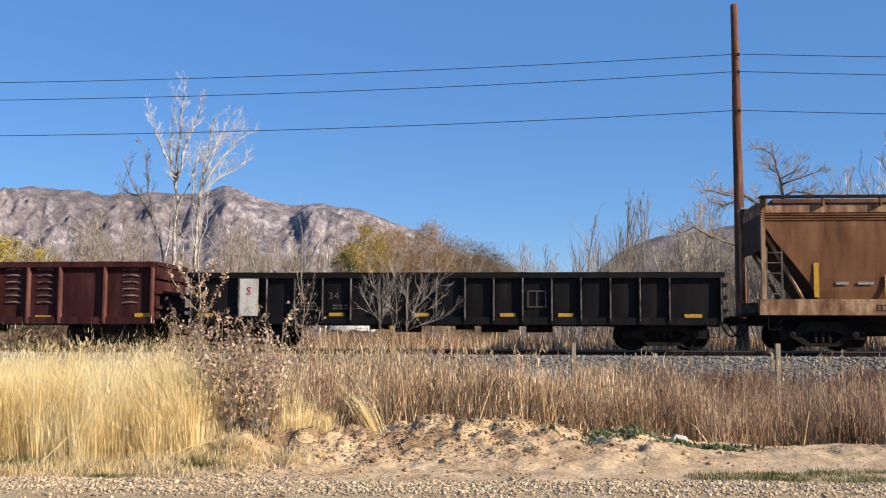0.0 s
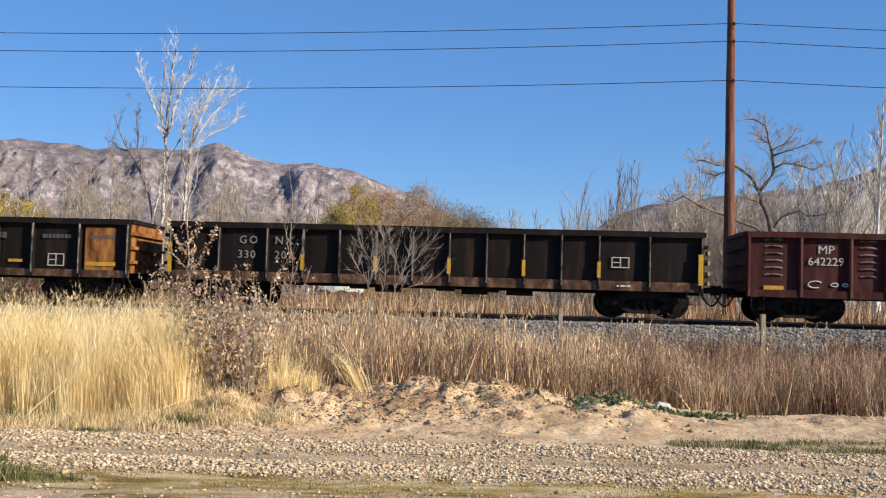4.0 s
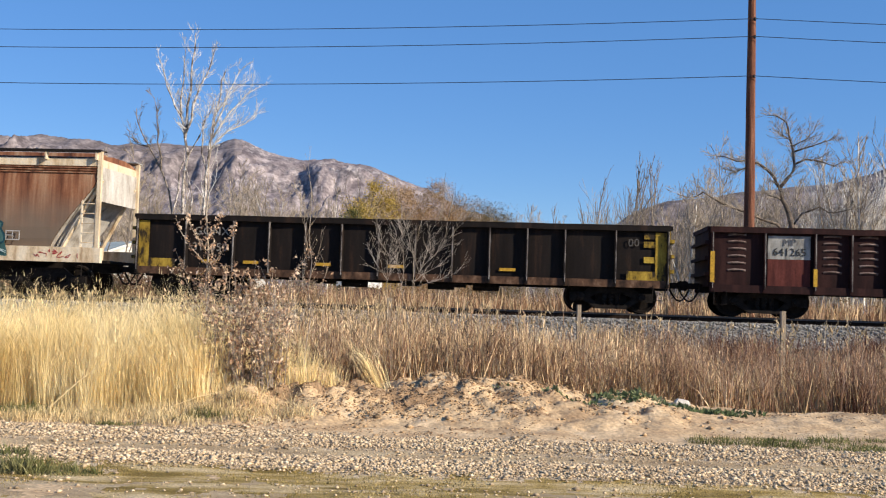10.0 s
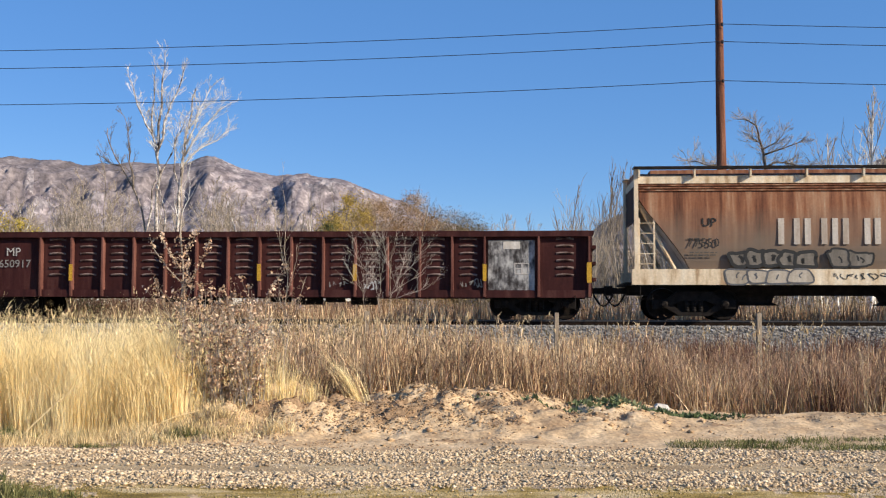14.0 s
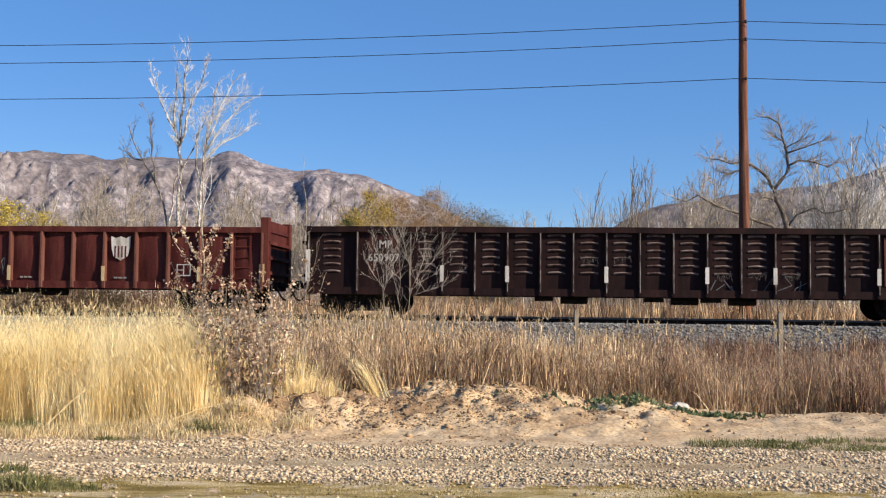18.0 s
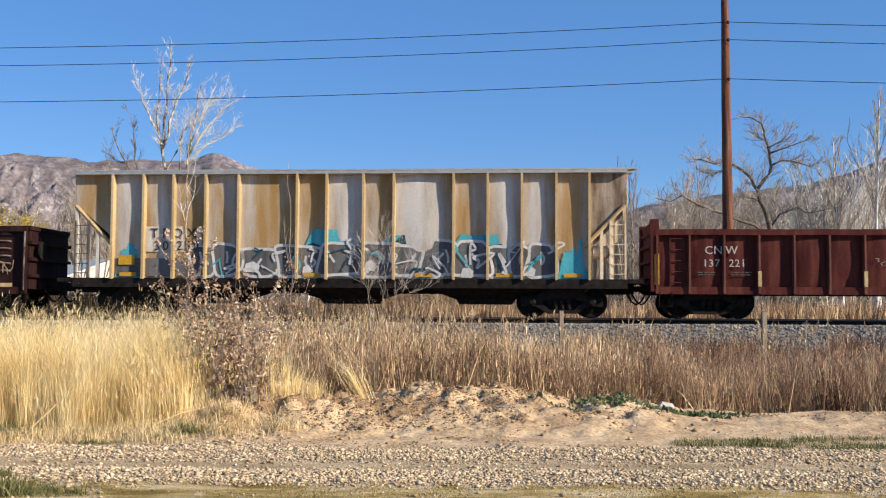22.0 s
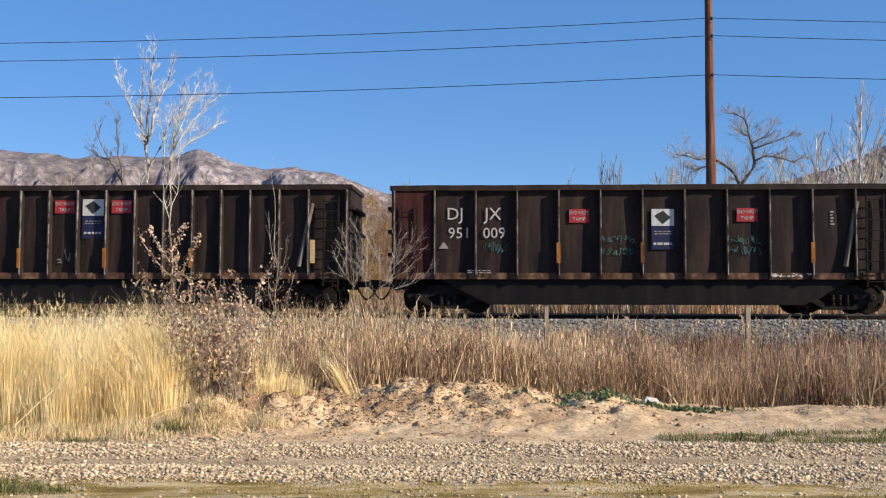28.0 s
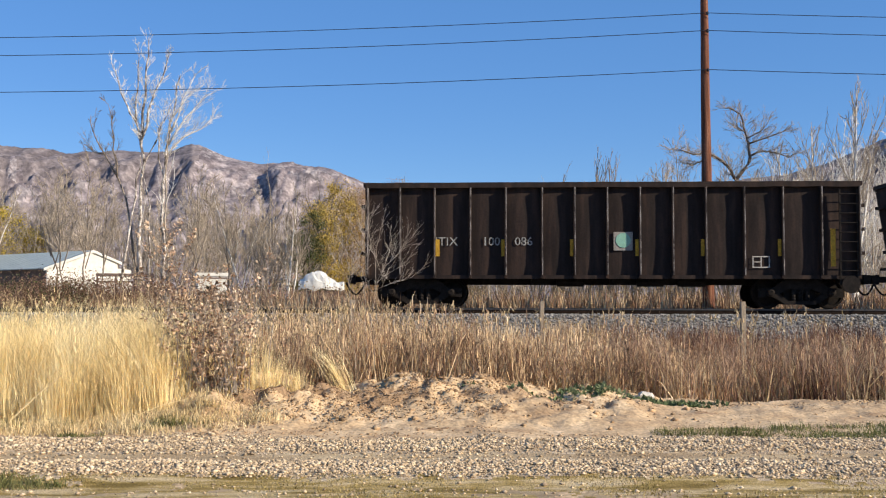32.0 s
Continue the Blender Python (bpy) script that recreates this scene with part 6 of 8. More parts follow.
leaf_green = straw("dull_green_leaf", (0.04, 0.052, 0.02), (0.085, 0.095, 0.034), (0.17, 0.165, 0.065), 0.4)
leaf_rust = straw("rusty_orange_leaf", (0.20, 0.115, 0.055), (0.36, 0.225, 0.11), (0.54, 0.385, 0.215), 0.3)
leaf_yellow = straw("bright_yellow_leaf", (0.30, 0.22, 0.04), (0.50, 0.38, 0.07), (0.65, 0.52, 0.14), 0.4)
leaf_olive = straw("olive_brown_scrub_leaf", (0.10, 0.075, 0.038), (0.20, 0.15, 0.075), (0.33, 0.25, 0.14), 0.3)


def spread(x, y, n_lean, sx=0.0, sy=0.0, amount=0.18):
    return np.stack([rng.normal(sx, amount, n_lean), rng.normal(sy, amount, n_lean)], 1)


def ground_pts(x, y, sink=0.03):
    return np.stack([x, y, height(x, y) - sink], 1)


def build_grass():
    # tall golden grass in clumps
    xs, ys, hs, ls = [], [], [], []
    for k in range(560):
        cx, cy = rng.uniform(-8.6, -2.35), rng.uniform(13.7, 17.3)
        if cx > -3.25 and cy < 16.6:
            continue
        m = 150
        a, r = rng.uniform(0, 2 * np.pi, m), np.abs(rng.normal(0, 0.22, m))
        xs.append(cx + r * np.cos(a))
        ys.append(cy + r * np.sin(a))
        tall = rng.uniform(0.92, 1.68) * (0.88 if cx > -3.4 else 1.0)
        tall *= 1.2 if k % 9 == 0 else 1.0
        hs.append(tall * rng.uniform(0.5, 1.08, m) ** 1.15)
        right = -0.22 if -3.9 < cx < -3.0 else 0.0
        ls.append(np.stack([np.cos(a) * r * 0.9 + rng.normal(right, 0.24, m), np.sin(a) * r * 0.9 + rng.normal(-0.03, 0.16, m)], 1))
    x, y = np.concatenate(xs), np.concatenate(ys)
    gh, gl = np.concatenate(hs), np.clip(np.concatenate(ls), -0.7, 0.7)
    pick = rng.integers(0, len(x), 40000)
    along = rng.uniform(0.5, 1.0, 40000)[:, None]
    tip = np.concatenate([gl[pick] * gh[pick][:, None] * along ** 1.3, gh[pick][:, None] * along * np.sqrt(np.clip(1 - (gl[pick] ** 2).sum(1), 0.1, 1))[:, None]], 1)
    blades("golden_seed_heads", ground_pts(x[pick], y[pick]) + tip, rng.uniform(0.04, 0.12, 40000), spread(0, 0, 40000, amount=0.4).clip(-0.75, 0.75), gold, "fine feathery golden seed heads of the tall grass", "grass", 0.0075)
    blades("tall_golden_grass", ground_pts(x, y), gh, gl, gold, "tall golden dry grass in dense clumps beside the road", "grass", 0.0042, 0.9)
    # a few golden clumps between the shrubs, and long blades that hang over at the end of the tall grass
    xs, ys, hs, ls = [], [], [], []
    for k in range(20):
        m = 80
        cx, cy = rng.uniform(-3.9, -2.9), rng.uniform(13.5, 14.6)
        a, r = rng.uniform(0, 2 * np.pi, m), np.abs(rng.normal(0, 0.07, m))
        xs.append(cx + r * np.cos(a)), ys.append(cy + r * np.sin(a)), hs.append(rng.uniform(0.9, 1.45) * rng.uniform(0.6, 1.05, m))
        ls.append(np.stack([rng.normal(rng.uniform(-0.55, -0.05), 0.13, m), rng.normal(0.05, 0.08, m)], 1))
    for cx, cy, tall, rightward in ((-2.3, 14.25, 0.95, 0.0), (-2.15, 14.3, 1.05, -0.1), (-1.95, 14.25, 0.85, 0.03), (-1.8, 14.35, 0.6, 0.1), (-1.55, 14.5, 0.4, 0.0), (-0.88, 15.1, 1.05, -0.62), (-0.92, 15.15, 0.95, -0.55)):
        m = 150 if rightward > -0.3 else 70
        a, r = rng.uniform(0, 2 * np.pi, m), np.abs(rng.normal(0, 0.10, m))
        xs.append(cx + r * np.cos(a)), ys.append(cy + r * np.sin(a)), hs.append(tall * rng.uniform(0.5, 1.05, m))
        ls.append(np.stack([np.cos(a) * r + rng.normal(rightward, 0.12 if rightward > -0.3 else 0.06, m), np.sin(a) * r + rng.normal(0, 0.07, m)], 1))
    x, y = np.concatenate(xs), np.concatenate(ys)
    blades("golden_grass_clumps", ground_pts(x, y), np.concatenate(hs), np.clip(np.concatenate(ls), -0.7, 0.7), gold, "small golden dry grass clumps behind the earth bank", "grass", 0.0045)
    # short pale fringe along the road
    n = 20000
    x, y = rng.uniform(-10, -1.7, n), rng.uniform(12.2, 14.0, n)
    keep = (y + 0.45 * rough(x, y, 2.2, 1.0) > 12.6) & (rng.random(n) < smoothstep(-1.7, -3.2, x) + 0.15)
    x, y = x[keep], y[keep]
    blades("short_pale_grass", ground_pts(x, y), rng.uniform(0.05, 0.26, len(x)) * (0.8 + 0.8 * rough(x, y, 3.0, 12.0)).clip(0.3, 1.5), spread(x, y, len(x), amount=0.4).clip(-0.7, 0.7), pale_short, "short pale dry grass along the edge of the road", "grass", 0.008)
    # low fuzzy tufts where the tall grass meets the bank
    xs, ys, hs = [], [], []
    for k in range(17):
        m = 230
        cx = rng.uniform(-6.5, -1.8)
        cy = rng.uniform(12.75, 13.35) + 0.08 * max(cx + 4, 0)
        xs.append(cx + rng.normal(0, 0.13, m)), ys.append(cy + rng.normal(0, 0.07, m)), hs.append(rng.uniform(0.1, 0.28) * rng.uniform(0.3, 1.0, m))
    x, y = np.concatenate(xs), np.concatenate(ys)
    blades("fuzzy_grass_tufts", ground_pts(x, y, 0.01), np.concatenate(hs), spread(x, y, len(x), amount=0.42).clip(-0.75, 0.75), pale_short, "low fuzzy tufts of pale dry grass on the edge of the bank", "grass", 0.006, 0.6)
    # reeds of the ditch
    n = 80000
    x, y = rng.uniform(-8, 12, n), rng.uniform(15.6, 27.0, n)
    q = track_q(x, y)
    keep = (q > 4.4) & (rng.random(n) < (0.34 + 1.3 * rough(x, y, 2.2, 6.0) + 1.1 * rough(x, y * 0.7, 5.5, 16.0)) * (1 - 0.3 * smoothstep(3.5, 6.5, x))) & (y > 15.7 + 0.12 * np.maximum(x, -2) + 0.3 * rough(x, y, 2.0, 2.0))
    x, y = x[keep], y[keep]
    right = smoothstep(3.0, 7.5, x)
    h = (0.34 + 1.02 * np.sqrt(rng.random(len(x)))) * (1 + 0.34 * rough(x, y, 1.2, 3.0) + 0.30 * rough(x, y, 5.0, 1.0)).clip(0.35, 1.7) * (1 - 0.05 * right) * (1 - 0.11 * smoothstep(-1.0, 1.0, x))
    far_low = 1 - 0.35 * smoothstep(18.5, 22.5, y) * smoothstep(-1.5, 2.0, x)
    h *= far_low * np.where(y > 21, 0.9, 1.0)
    h = np.minimum(h, (1.65 - 0.55 * smoothstep(-1.0, 1.2, x) + 0.12 * right) * (1 + 0.22 * rough(x, y, 3.0, 18.0)))
    is_brown = rng.random(len(x)) < 0.10 + 0.92 * right * (0.9 + 0.5 * rough(x, y, 1.1, 8.0)) + 0.55 * rough(x, y * 0.5, 1.6, 40.0)
    lean = spread(x, y, len(x), amount=0.24)
    lean[:, 0] += 0.5 * rough(x, y * 0.6, 4.0, 50.0) + np.where(rng.random(len(x)) < 0.2, rng.normal(0, 0.4, len(x)), 0)
    lean = lean.clip(-0.75, 0.75)
    far_right = is_brown & (x + rng.normal(0, 1.2, len(x)) > 4.0)
    for mask, m, nm, lab in ((far_right, red_weed, "red_weeds", "dark red-brown dry weeds filling the ditch"), (~is_brown, tan_reed, "dry_reeds", "tan dry reeds filling the ditch before the track"), (is_brown & ~far_right, brown_reed, "brown_weeds", "reddish-brown dry weeds among the reeds")):
        blades(nm, ground_pts(x[mask], y[mask]), h[mask], lean[mask], m, lab, "reeds", 0.0105)
    # twiggy weeds with side branches and dry seed clusters
    n = 1200
    x, y = rng.uniform(-2.8, 11.0, n), rng.uniform(15.7, 18.8, n)
    y = y + 0.12 * np.maximum(x, 0)
    h = rng.uniform(0.55, 1.25, n) * (1 + 0.3 * rough(x, y, 1.0, 14.0))
    lean = spread(x, y, n, amount=0.16).clip(-0.5, 0.5)
    base = ground_pts(x, y)
    blades("weed_stems", base, h, lean, twiggy, "dark twiggy weed stems among the reeds", "weeds", 0.012, 0.1)
    m = 14
    f = rng.uniform(0.25, 0.95, (n, m))
    top = np.concatenate([lean * h[:, None], (h * np.sqrt(1 - (lean ** 2).sum(1)))[:, None]], 1)
    start = (base[:, None, :] + top[:, None, :] * f[:, :, None]).reshape(-1, 3)
    bh = (h[:, None] * rng.uniform(0.18, 0.42, (n, m)) * (1.25 - f * 0.7)).ravel()
    bl = spread(0, 0, n * m, amount=0.42).clip(-0.75, 0.75)
    blades("weed_branches", start, bh, bl, twiggy, "thin side branches of dry weeds", "weeds", 0.007, -0.3)
    ends = start + np.concatenate([bl * bh[:, None], (bh * np.sqrt(np.clip(1 - (bl ** 2).sum(1), 0.1, 1)))[:, None]], 1)
    c = np.repeat(ends, 2, 0) + rng.normal(0, 0.018, (len(ends) * 2, 3))
    v, fc = leaf_quads(c, 0.011)
    tagged(new("weed_seed_clusters", sheet_mesh("weed_seed_clusters", v, fc, brown_reed)), "small dry brown seed clusters on weeds", "weeds", kind="stuff")
    # dry curled leaf blades hanging among the stems
    n = 26000
    x, y = rng.uniform(-3.0, 11.0, n), rng.uniform(15.6, 18.6, n)
    y = y + 0.12 * np.maximum(x, 0)
    x[:15000] = np.where(x[:15000] > 3.5, x[:15000] - 6.5, x[:15000])
    c = ground_pts(x, y) + np.stack([np.zeros(n), np.zeros(n), rng.uniform(0.05, 1.05, n) * (1 + 0.3 * rough(x, y, 2.4, 6.0))], 1)
    for a, b, mat_, lab in ((0, 15000, tan_reed, "pale dry leaf blades hanging among the reeds"), (15000, n, brown_reed, "brown dry leaf blades hanging among the weeds")):
        blades("dry_leaf_blades", c[a:b], rng.uniform(0.08, 0.26, b - a), spread(0, 0, b - a, amount=0.6).clip(-0.85, 0.85) , mat_, lab, "reeds", 0.012, 1.6)
    # broken pale stalks lying across the weeds
    n = 1700
    x, y = rng.uniform(-2.0, 11.0, n), rng.uniform(15.9, 18.2, n)
    y = y + 0.12 * np.maximum(x, 0)
    blades("broken_reeds", ground_pts(x, y), rng.uniform(0.5, 1.2, n), spread(x, y, n, amount=0.42).clip(-0.8, 0.8), plume, "pale broken reed stalks leaning through the weeds", "reeds", np.where(x > 3, 0.016, 0.010), -0.2)
    # broad pale stalks along the front of the ditch
    n = 330
    x = 4.2 + 6.3 * np.floor(rng.uniform(0, 1, n) * 17) / 17 + rng.normal(0, 0.09, n)
    y = 16.0 + 0.12 * x + rng.uniform(0, 0.8, n)
    blades("pale_front_stalks", ground_pts(x, y), rng.uniform(0.4, 1.2, n), spread(x, y, n, amount=0.27).clip(-0.7, 0.7), plume, "broad pale dry stalks at the front of the ditch", "reeds", 0.02, 0.2)
    # seed plumes on stalks, taller than the rest
    n = 1500
    x, y = rng.uniform(-7.5, 8.0, n), rng.uniform(16.5, 20.5, n)
    keep = rng.random(n) < 0.9 - 0.72 * smoothstep(-1.0, 2.0, x)
    x, y = x[keep], y[keep]
    h = rng.uniform(1.05, 1.68, len(x)) * np.where(x > 4.0, 0.93, 1.0)
    lean = spread(x, y, len(x), amount=0.07)
    b = ground_pts(x, y)
    blades("plume_stalks", b, h, lean, tan_reed, "slender dry stalks rising over the reeds", "reeds", 0.009, 0.0)
    tips = b + np.concatenate([lean * h[:, None], (h * np.sqrt(1 - (lean ** 2).sum(1)))[:, None]], 1)
    m = 9
    pts = np.repeat(tips, m, 0) + rng.normal(0, 1, (len(tips) * m, 3)) * np.array([0.014, 0.014, 0.045]) - np.array([0, 0, 0.05])
    blades("seed_plumes", pts, rng.uniform(0.05, 0.11, len(pts)), spread(0, 0, len(pts), amount=0.45).clip(-0.7, 0.7), plume, "pale fluffy seed heads on dry stalks", "seed heads", 0.020)
    # dry grass beyond the track
    n = 24000
    u, q = rng.uniform(-26, 26, n), -rng.uniform(3.6, 10.0, n)
    x, y = MIDDLE.x + ALONG.x * u + NEAR.x * q, MIDDLE.y + ALONG.y * u + NEAR.y * q
    h, lean = rng.uniform(0.6, 1.55, n), spread(x, y, n, amount=0.2).clip(-0.6, 0.6)
    for a, b, m, lab in ((0, 9000, tan_reed, "tan dry grass standing beyond the railway track"), (9000, n, brown_reed, "brown dry grass standing beyond the railway track")):
        blades("far_dry_grass", ground_pts(x[a:b], y[a:b]), h[a:b], lean[a:b], m, lab, "grass", 0.035)
    # green tufts and the green strip
    xs, ys = [], []
    for cx, cy, rx, ry, m in ((5.6, 12.6, 2.7, 0.60, 13000), (4.0, 13.0, 0.25, 0.12, 420), (7.6, 12.6, 1.8, 0.60, 7000), (7.0, 13.1, 0.4, 0.12, 500), (8.4, 13.2, 0.5, 0.12, 500), (-5.2, 13.25, 0.42, 0.2, 1500), (-4.3, 13.2, 0.2, 0.1, 350), (-3.05, 12.85, 0.3, 0.1, 420), (-4.1, 10.05, 0.16, 0.09, 260), (-6.3, 12.6, 0.7, 0.15, 700), (-3.85, 12.45, 0.3, 0.1, 420), (-4.9, 10.1, 0.12, 0.08, 130), (-3.6, 9.35, 0.6, 0.16, 1100), (-4.6, 9.7, 0.25, 0.1, 120), (-2.9, 12.75, 0.8, 0.1, 120), (6.6, 13.9, 0.25, 0.1, 120)):
        a, r = rng.uniform(0, 2 * np.pi, m), np.sqrt(rng.random(m))
        xs.append(cx + rx * r * np.cos(a)), ys.append(cy + ry * r * np.sin(a))
    x, y = np.concatenate(xs), np.concatenate(ys)
    bare = (x > 3) & (rough(x, y * 1.8, 2.6, 33.0) + 0.2 * rng.normal(0, 1, len(x)) < -0.34)
    x, y = x[~bare], y[~bare]
    blades("green_grass_tufts", ground_pts(x, y), rng.uniform(0.03, 0.11, len(x)) * np.where(x < 0, 1.6, 1.0) * (1 + 0.9 * rough(x, y, 4.0, 2.0)).clip(0.3, 1.8), spread(x, y, len(x), amount=0.45).clip(-0.7, 0.7), green_grass, "low green and yellowed grass tufts on the dirt", "grass", 0.009)
    n = 36000
    x, y = rng.uniform(-6, 7, n), rng.uniform(7.4, 9.9, n)
    keep = rough(x, y, 1.7, 5.0) + 0.5 * rough(x, y, 5, 1.0) > 0.16
    x, y = x[keep], y[keep]
    blades("verge_turf", ground_pts(x, y, 0.005), rng.uniform(0.01, 0.035, len(x)), spread(x, y, len(x), amount=0.5).clip(-0.8, 0.8), turf, "thin trampled turf on the verge of the road", "grass", 0.008)
    # green weeds on the bank
    xs, ys = [], []
    for cx, cy, rr, m in ((1.65, 14.5, 0.3, 260), (2.45, 15.0, 0.4, 420), (2.9, 15.1, 0.3, 220), (3.25, 14.7, 0.34, 420), (3.85, 14.85, 0.45, 650), (0.9, 14.6, 0.25, 60), (2.2, 14.4, 0.3, 50), (4.4, 15.2, 0.3, 90)):
        a, r = rng.uniform(0, 2 * np.pi, m), np.sqrt(rng.random(m)) * rr
        xs.append(cx + r * np.cos(a)), ys.append(cy + 0.5 * r * np.sin(a))
    x, y = np.concatenate(xs), np.concatenate(ys)
    blades("green_weeds", ground_pts(x, y), rng.uniform(0.04, 0.12, len(x)), spread(x, y, len(x), amount=0.7).clip(-0.68, 0.68), weed_green, "low green weeds growing on the dug earth", "weeds", 0.052)


build_grass()


def limb(shape, p, d, length, r, rnd, bend=0.12, up=0.0, segs=4, taper=0.5):
    """A tapering branch that wanders; returns its points and directions."""
    pts, dirs = [p.copy()], [d.copy()]
    for i in range(segs):
        d = (d + Vector((rnd.gauss(0, bend), rnd.gauss(0, bend), rnd.gauss(0, bend * 0.6) + up))).normalized()
        p = p + d * (length / segs)
        pts.append(p.copy()), dirs.append(d.copy())
    radii = [r * (1 - (1 - taper) * i / segs) for i in range(segs + 1)]
    shape.tube(pts, radii, 7 if r > 0.06 else 4 if r > 0.018 else 3, cap=False)
    return pts, dirs


def grow(shape, p, d, length, r, depth, rnd, kids=5, angle=0.6, bend=0.12, up=0.05, shrink=0.6, start=0.35, min_r=0.004):
    pts, dirs = limb(shape, p, d, length, r, rnd, bend, up, 4 if depth else 2)
    if depth == 0:
        return
    n = len(pts) - 1
    for k in range(kids):
        f = start + (1 - start) * (k + rnd.random()) / kids
        i = min(int(f * n), n - 1)
        w = f * n - i
        q = pts[i].lerp(pts[i + 1], w)
        side = dirs[i].cross(Vector((rnd.gauss(0, 1), rnd.gauss(0, 1), rnd.gauss(0, 1)))).normalized()
        a = angle * rnd.uniform(0.6, 1.3)
        nd = (dirs[i] * math.cos(a) + side * math.sin(a)).normalized()
        grow(shape, q, nd, length * shrink * rnd.uniform(0.7, 1.15) * (1.15 - 0.45 * f), max(r * (1 - 0.5 * f) * 0.55, min_r), depth - 1, rnd, kids, angle, bend, up, shrink, 0.2, min_r)


def bare_tree(name, label, az, r, stems, bark, twig_mat, seed, group="", kids=(6, 5), angle=0.5, up=0.06, depth=3, base_z=None, min_r=0.009):
    """A leafless tree: stems as (lean x, lean y, length, radius)."""
    rnd = random.Random(seed)
    p = at(az, r)
    z = float(height(p.x, p.y)) if base_z is None else base_z
    tree = empty(name, label, "tree", group)
    tree.matrix_basis = pose(p.x, p.y, z - 0.1)
    for lx, ly, length, rad in stems:
        trunk, crown = Shape(), Shape()
        d = Vector((lx, ly, 1)).normalized()
        pts, dirs = limb(trunk, Vector((rnd.uniform(-0.3, 0.3) if len(stems) > 1 else 0, rnd.uniform(-0.3, 0.3) if len(stems) > 1 else 0, 0)), d, length, rad, rnd, 0.06 if r > 52 else 0.03, 0.02, 9, 0.18)
        t = part("trunk", trunk, bark, tree, smooth=True)
        for i in range(2, len(pts)):
            for k in range(kids[0] if i > 4 else kids[0] // 2 if r > 55 else 0):
                f = rnd.random()
                q = pts[i - 1].lerp(pts[i], f)
                side = dirs[i].cross(Vector((rnd.gauss(0, 1), rnd.gauss(0, 1), 0.2))).normalized()
                a = angle * rnd.uniform(0.6, 1.3)
                nd = (dirs[i] * math.cos(a) + side * math.sin(a)).normalized()
                left = length * (1 - (i - 1 + f) / len(pts))
                grow(crown, q, nd, max(left * 0.55, length * 0.10) * rnd.uniform(0.6, 1.2), max(rad * (1 - i / len(pts)) * 0.42, min_r * 1.5), depth - 1, rnd, kids[1], angle, 0.10, up, 0.55, 0.25, min_r)
        part("crown", crown, twig_mat, tree, "fine bare branches")
    return tree


def path_tree(name, label, category, base, z0, limbs, bark, twig_mat, seed, twigs, reach, r_twig, min_r, depth, group="", from_z=0.0, up=0.55, bright_from=None, side_y=0.12, trunk_tip=0.55, bend=0.05):
    """A bare tree whose limbs follow given lines, as (radius, [(x, height) ...]), with fine twigs growing out of them."""
    rnd = random.Random(seed)
    tree = empty(name, label, category, group)
    tree.matrix_basis = pose(base.x, base.y, z0)
    crown, lines = Shape(), []
    for k, (rad, line) in enumerate(limbs):
        y, pts = 0.0, []
        lean = rnd.uniform(-side_y, side_y) if k else 0.0
        for n, (x, z) in enumerate(line):
            pts.append(Vector((x, lean * n, z - z0 if z > 0 else 0.0)))
        fine = []
        for a, b in zip(pts[:-1], pts[1:]):
            w = (b - a).length * bend
            fine += [a, a.lerp(b, 0.5) + Vector((rnd.gauss(0, w), rnd.gauss(0, w), 0))]
        fine.append(pts[-1])
        m = len(fine) - 1
        tip = 0.22 if k else trunk_tip
        part("trunk" if k == 0 else "limb", Shape().tube(fine, [rad * (1 - (1 - tip) * e / m) for e in range(m + 1)], 7), bark if bright_from is None or line[0][1] < bright_from else twig_mat, tree, smooth=True)
        total = sum((b - a).length for a, b in zip(fine[:-1], fine[1:]))
        for e, (a, b) in enumerate(zip(fine[:-1], fine[1:])):
            if a.z + z0 < from_z:
                continue
            ahead = (b - a).normalized()
            for q in range(max(1, round(twigs * (b - a).length / total * m / 2))):
                nd = (ahead * 0.8 + Vector((rnd.gauss(0, 0.55), rnd.gauss(0, 0.55), up + rnd.gauss(0, 0.25)))).normalized()
                long = rnd.uniform(*reach) * (1.1 - 0.4 * e / m)
                grow(crown, a.lerp(b, rnd.random()), nd, long, max(r_twig * (1 - 0.5 * e / m), min_r), depth - 1, rnd, 4, 0.42, 0.12, 0.04, 0.6, 0.25, min_r)
        lines.append(fine)
    part("crown", crown, twig_mat, tree, "fine bare twigs")
    return tree, lines


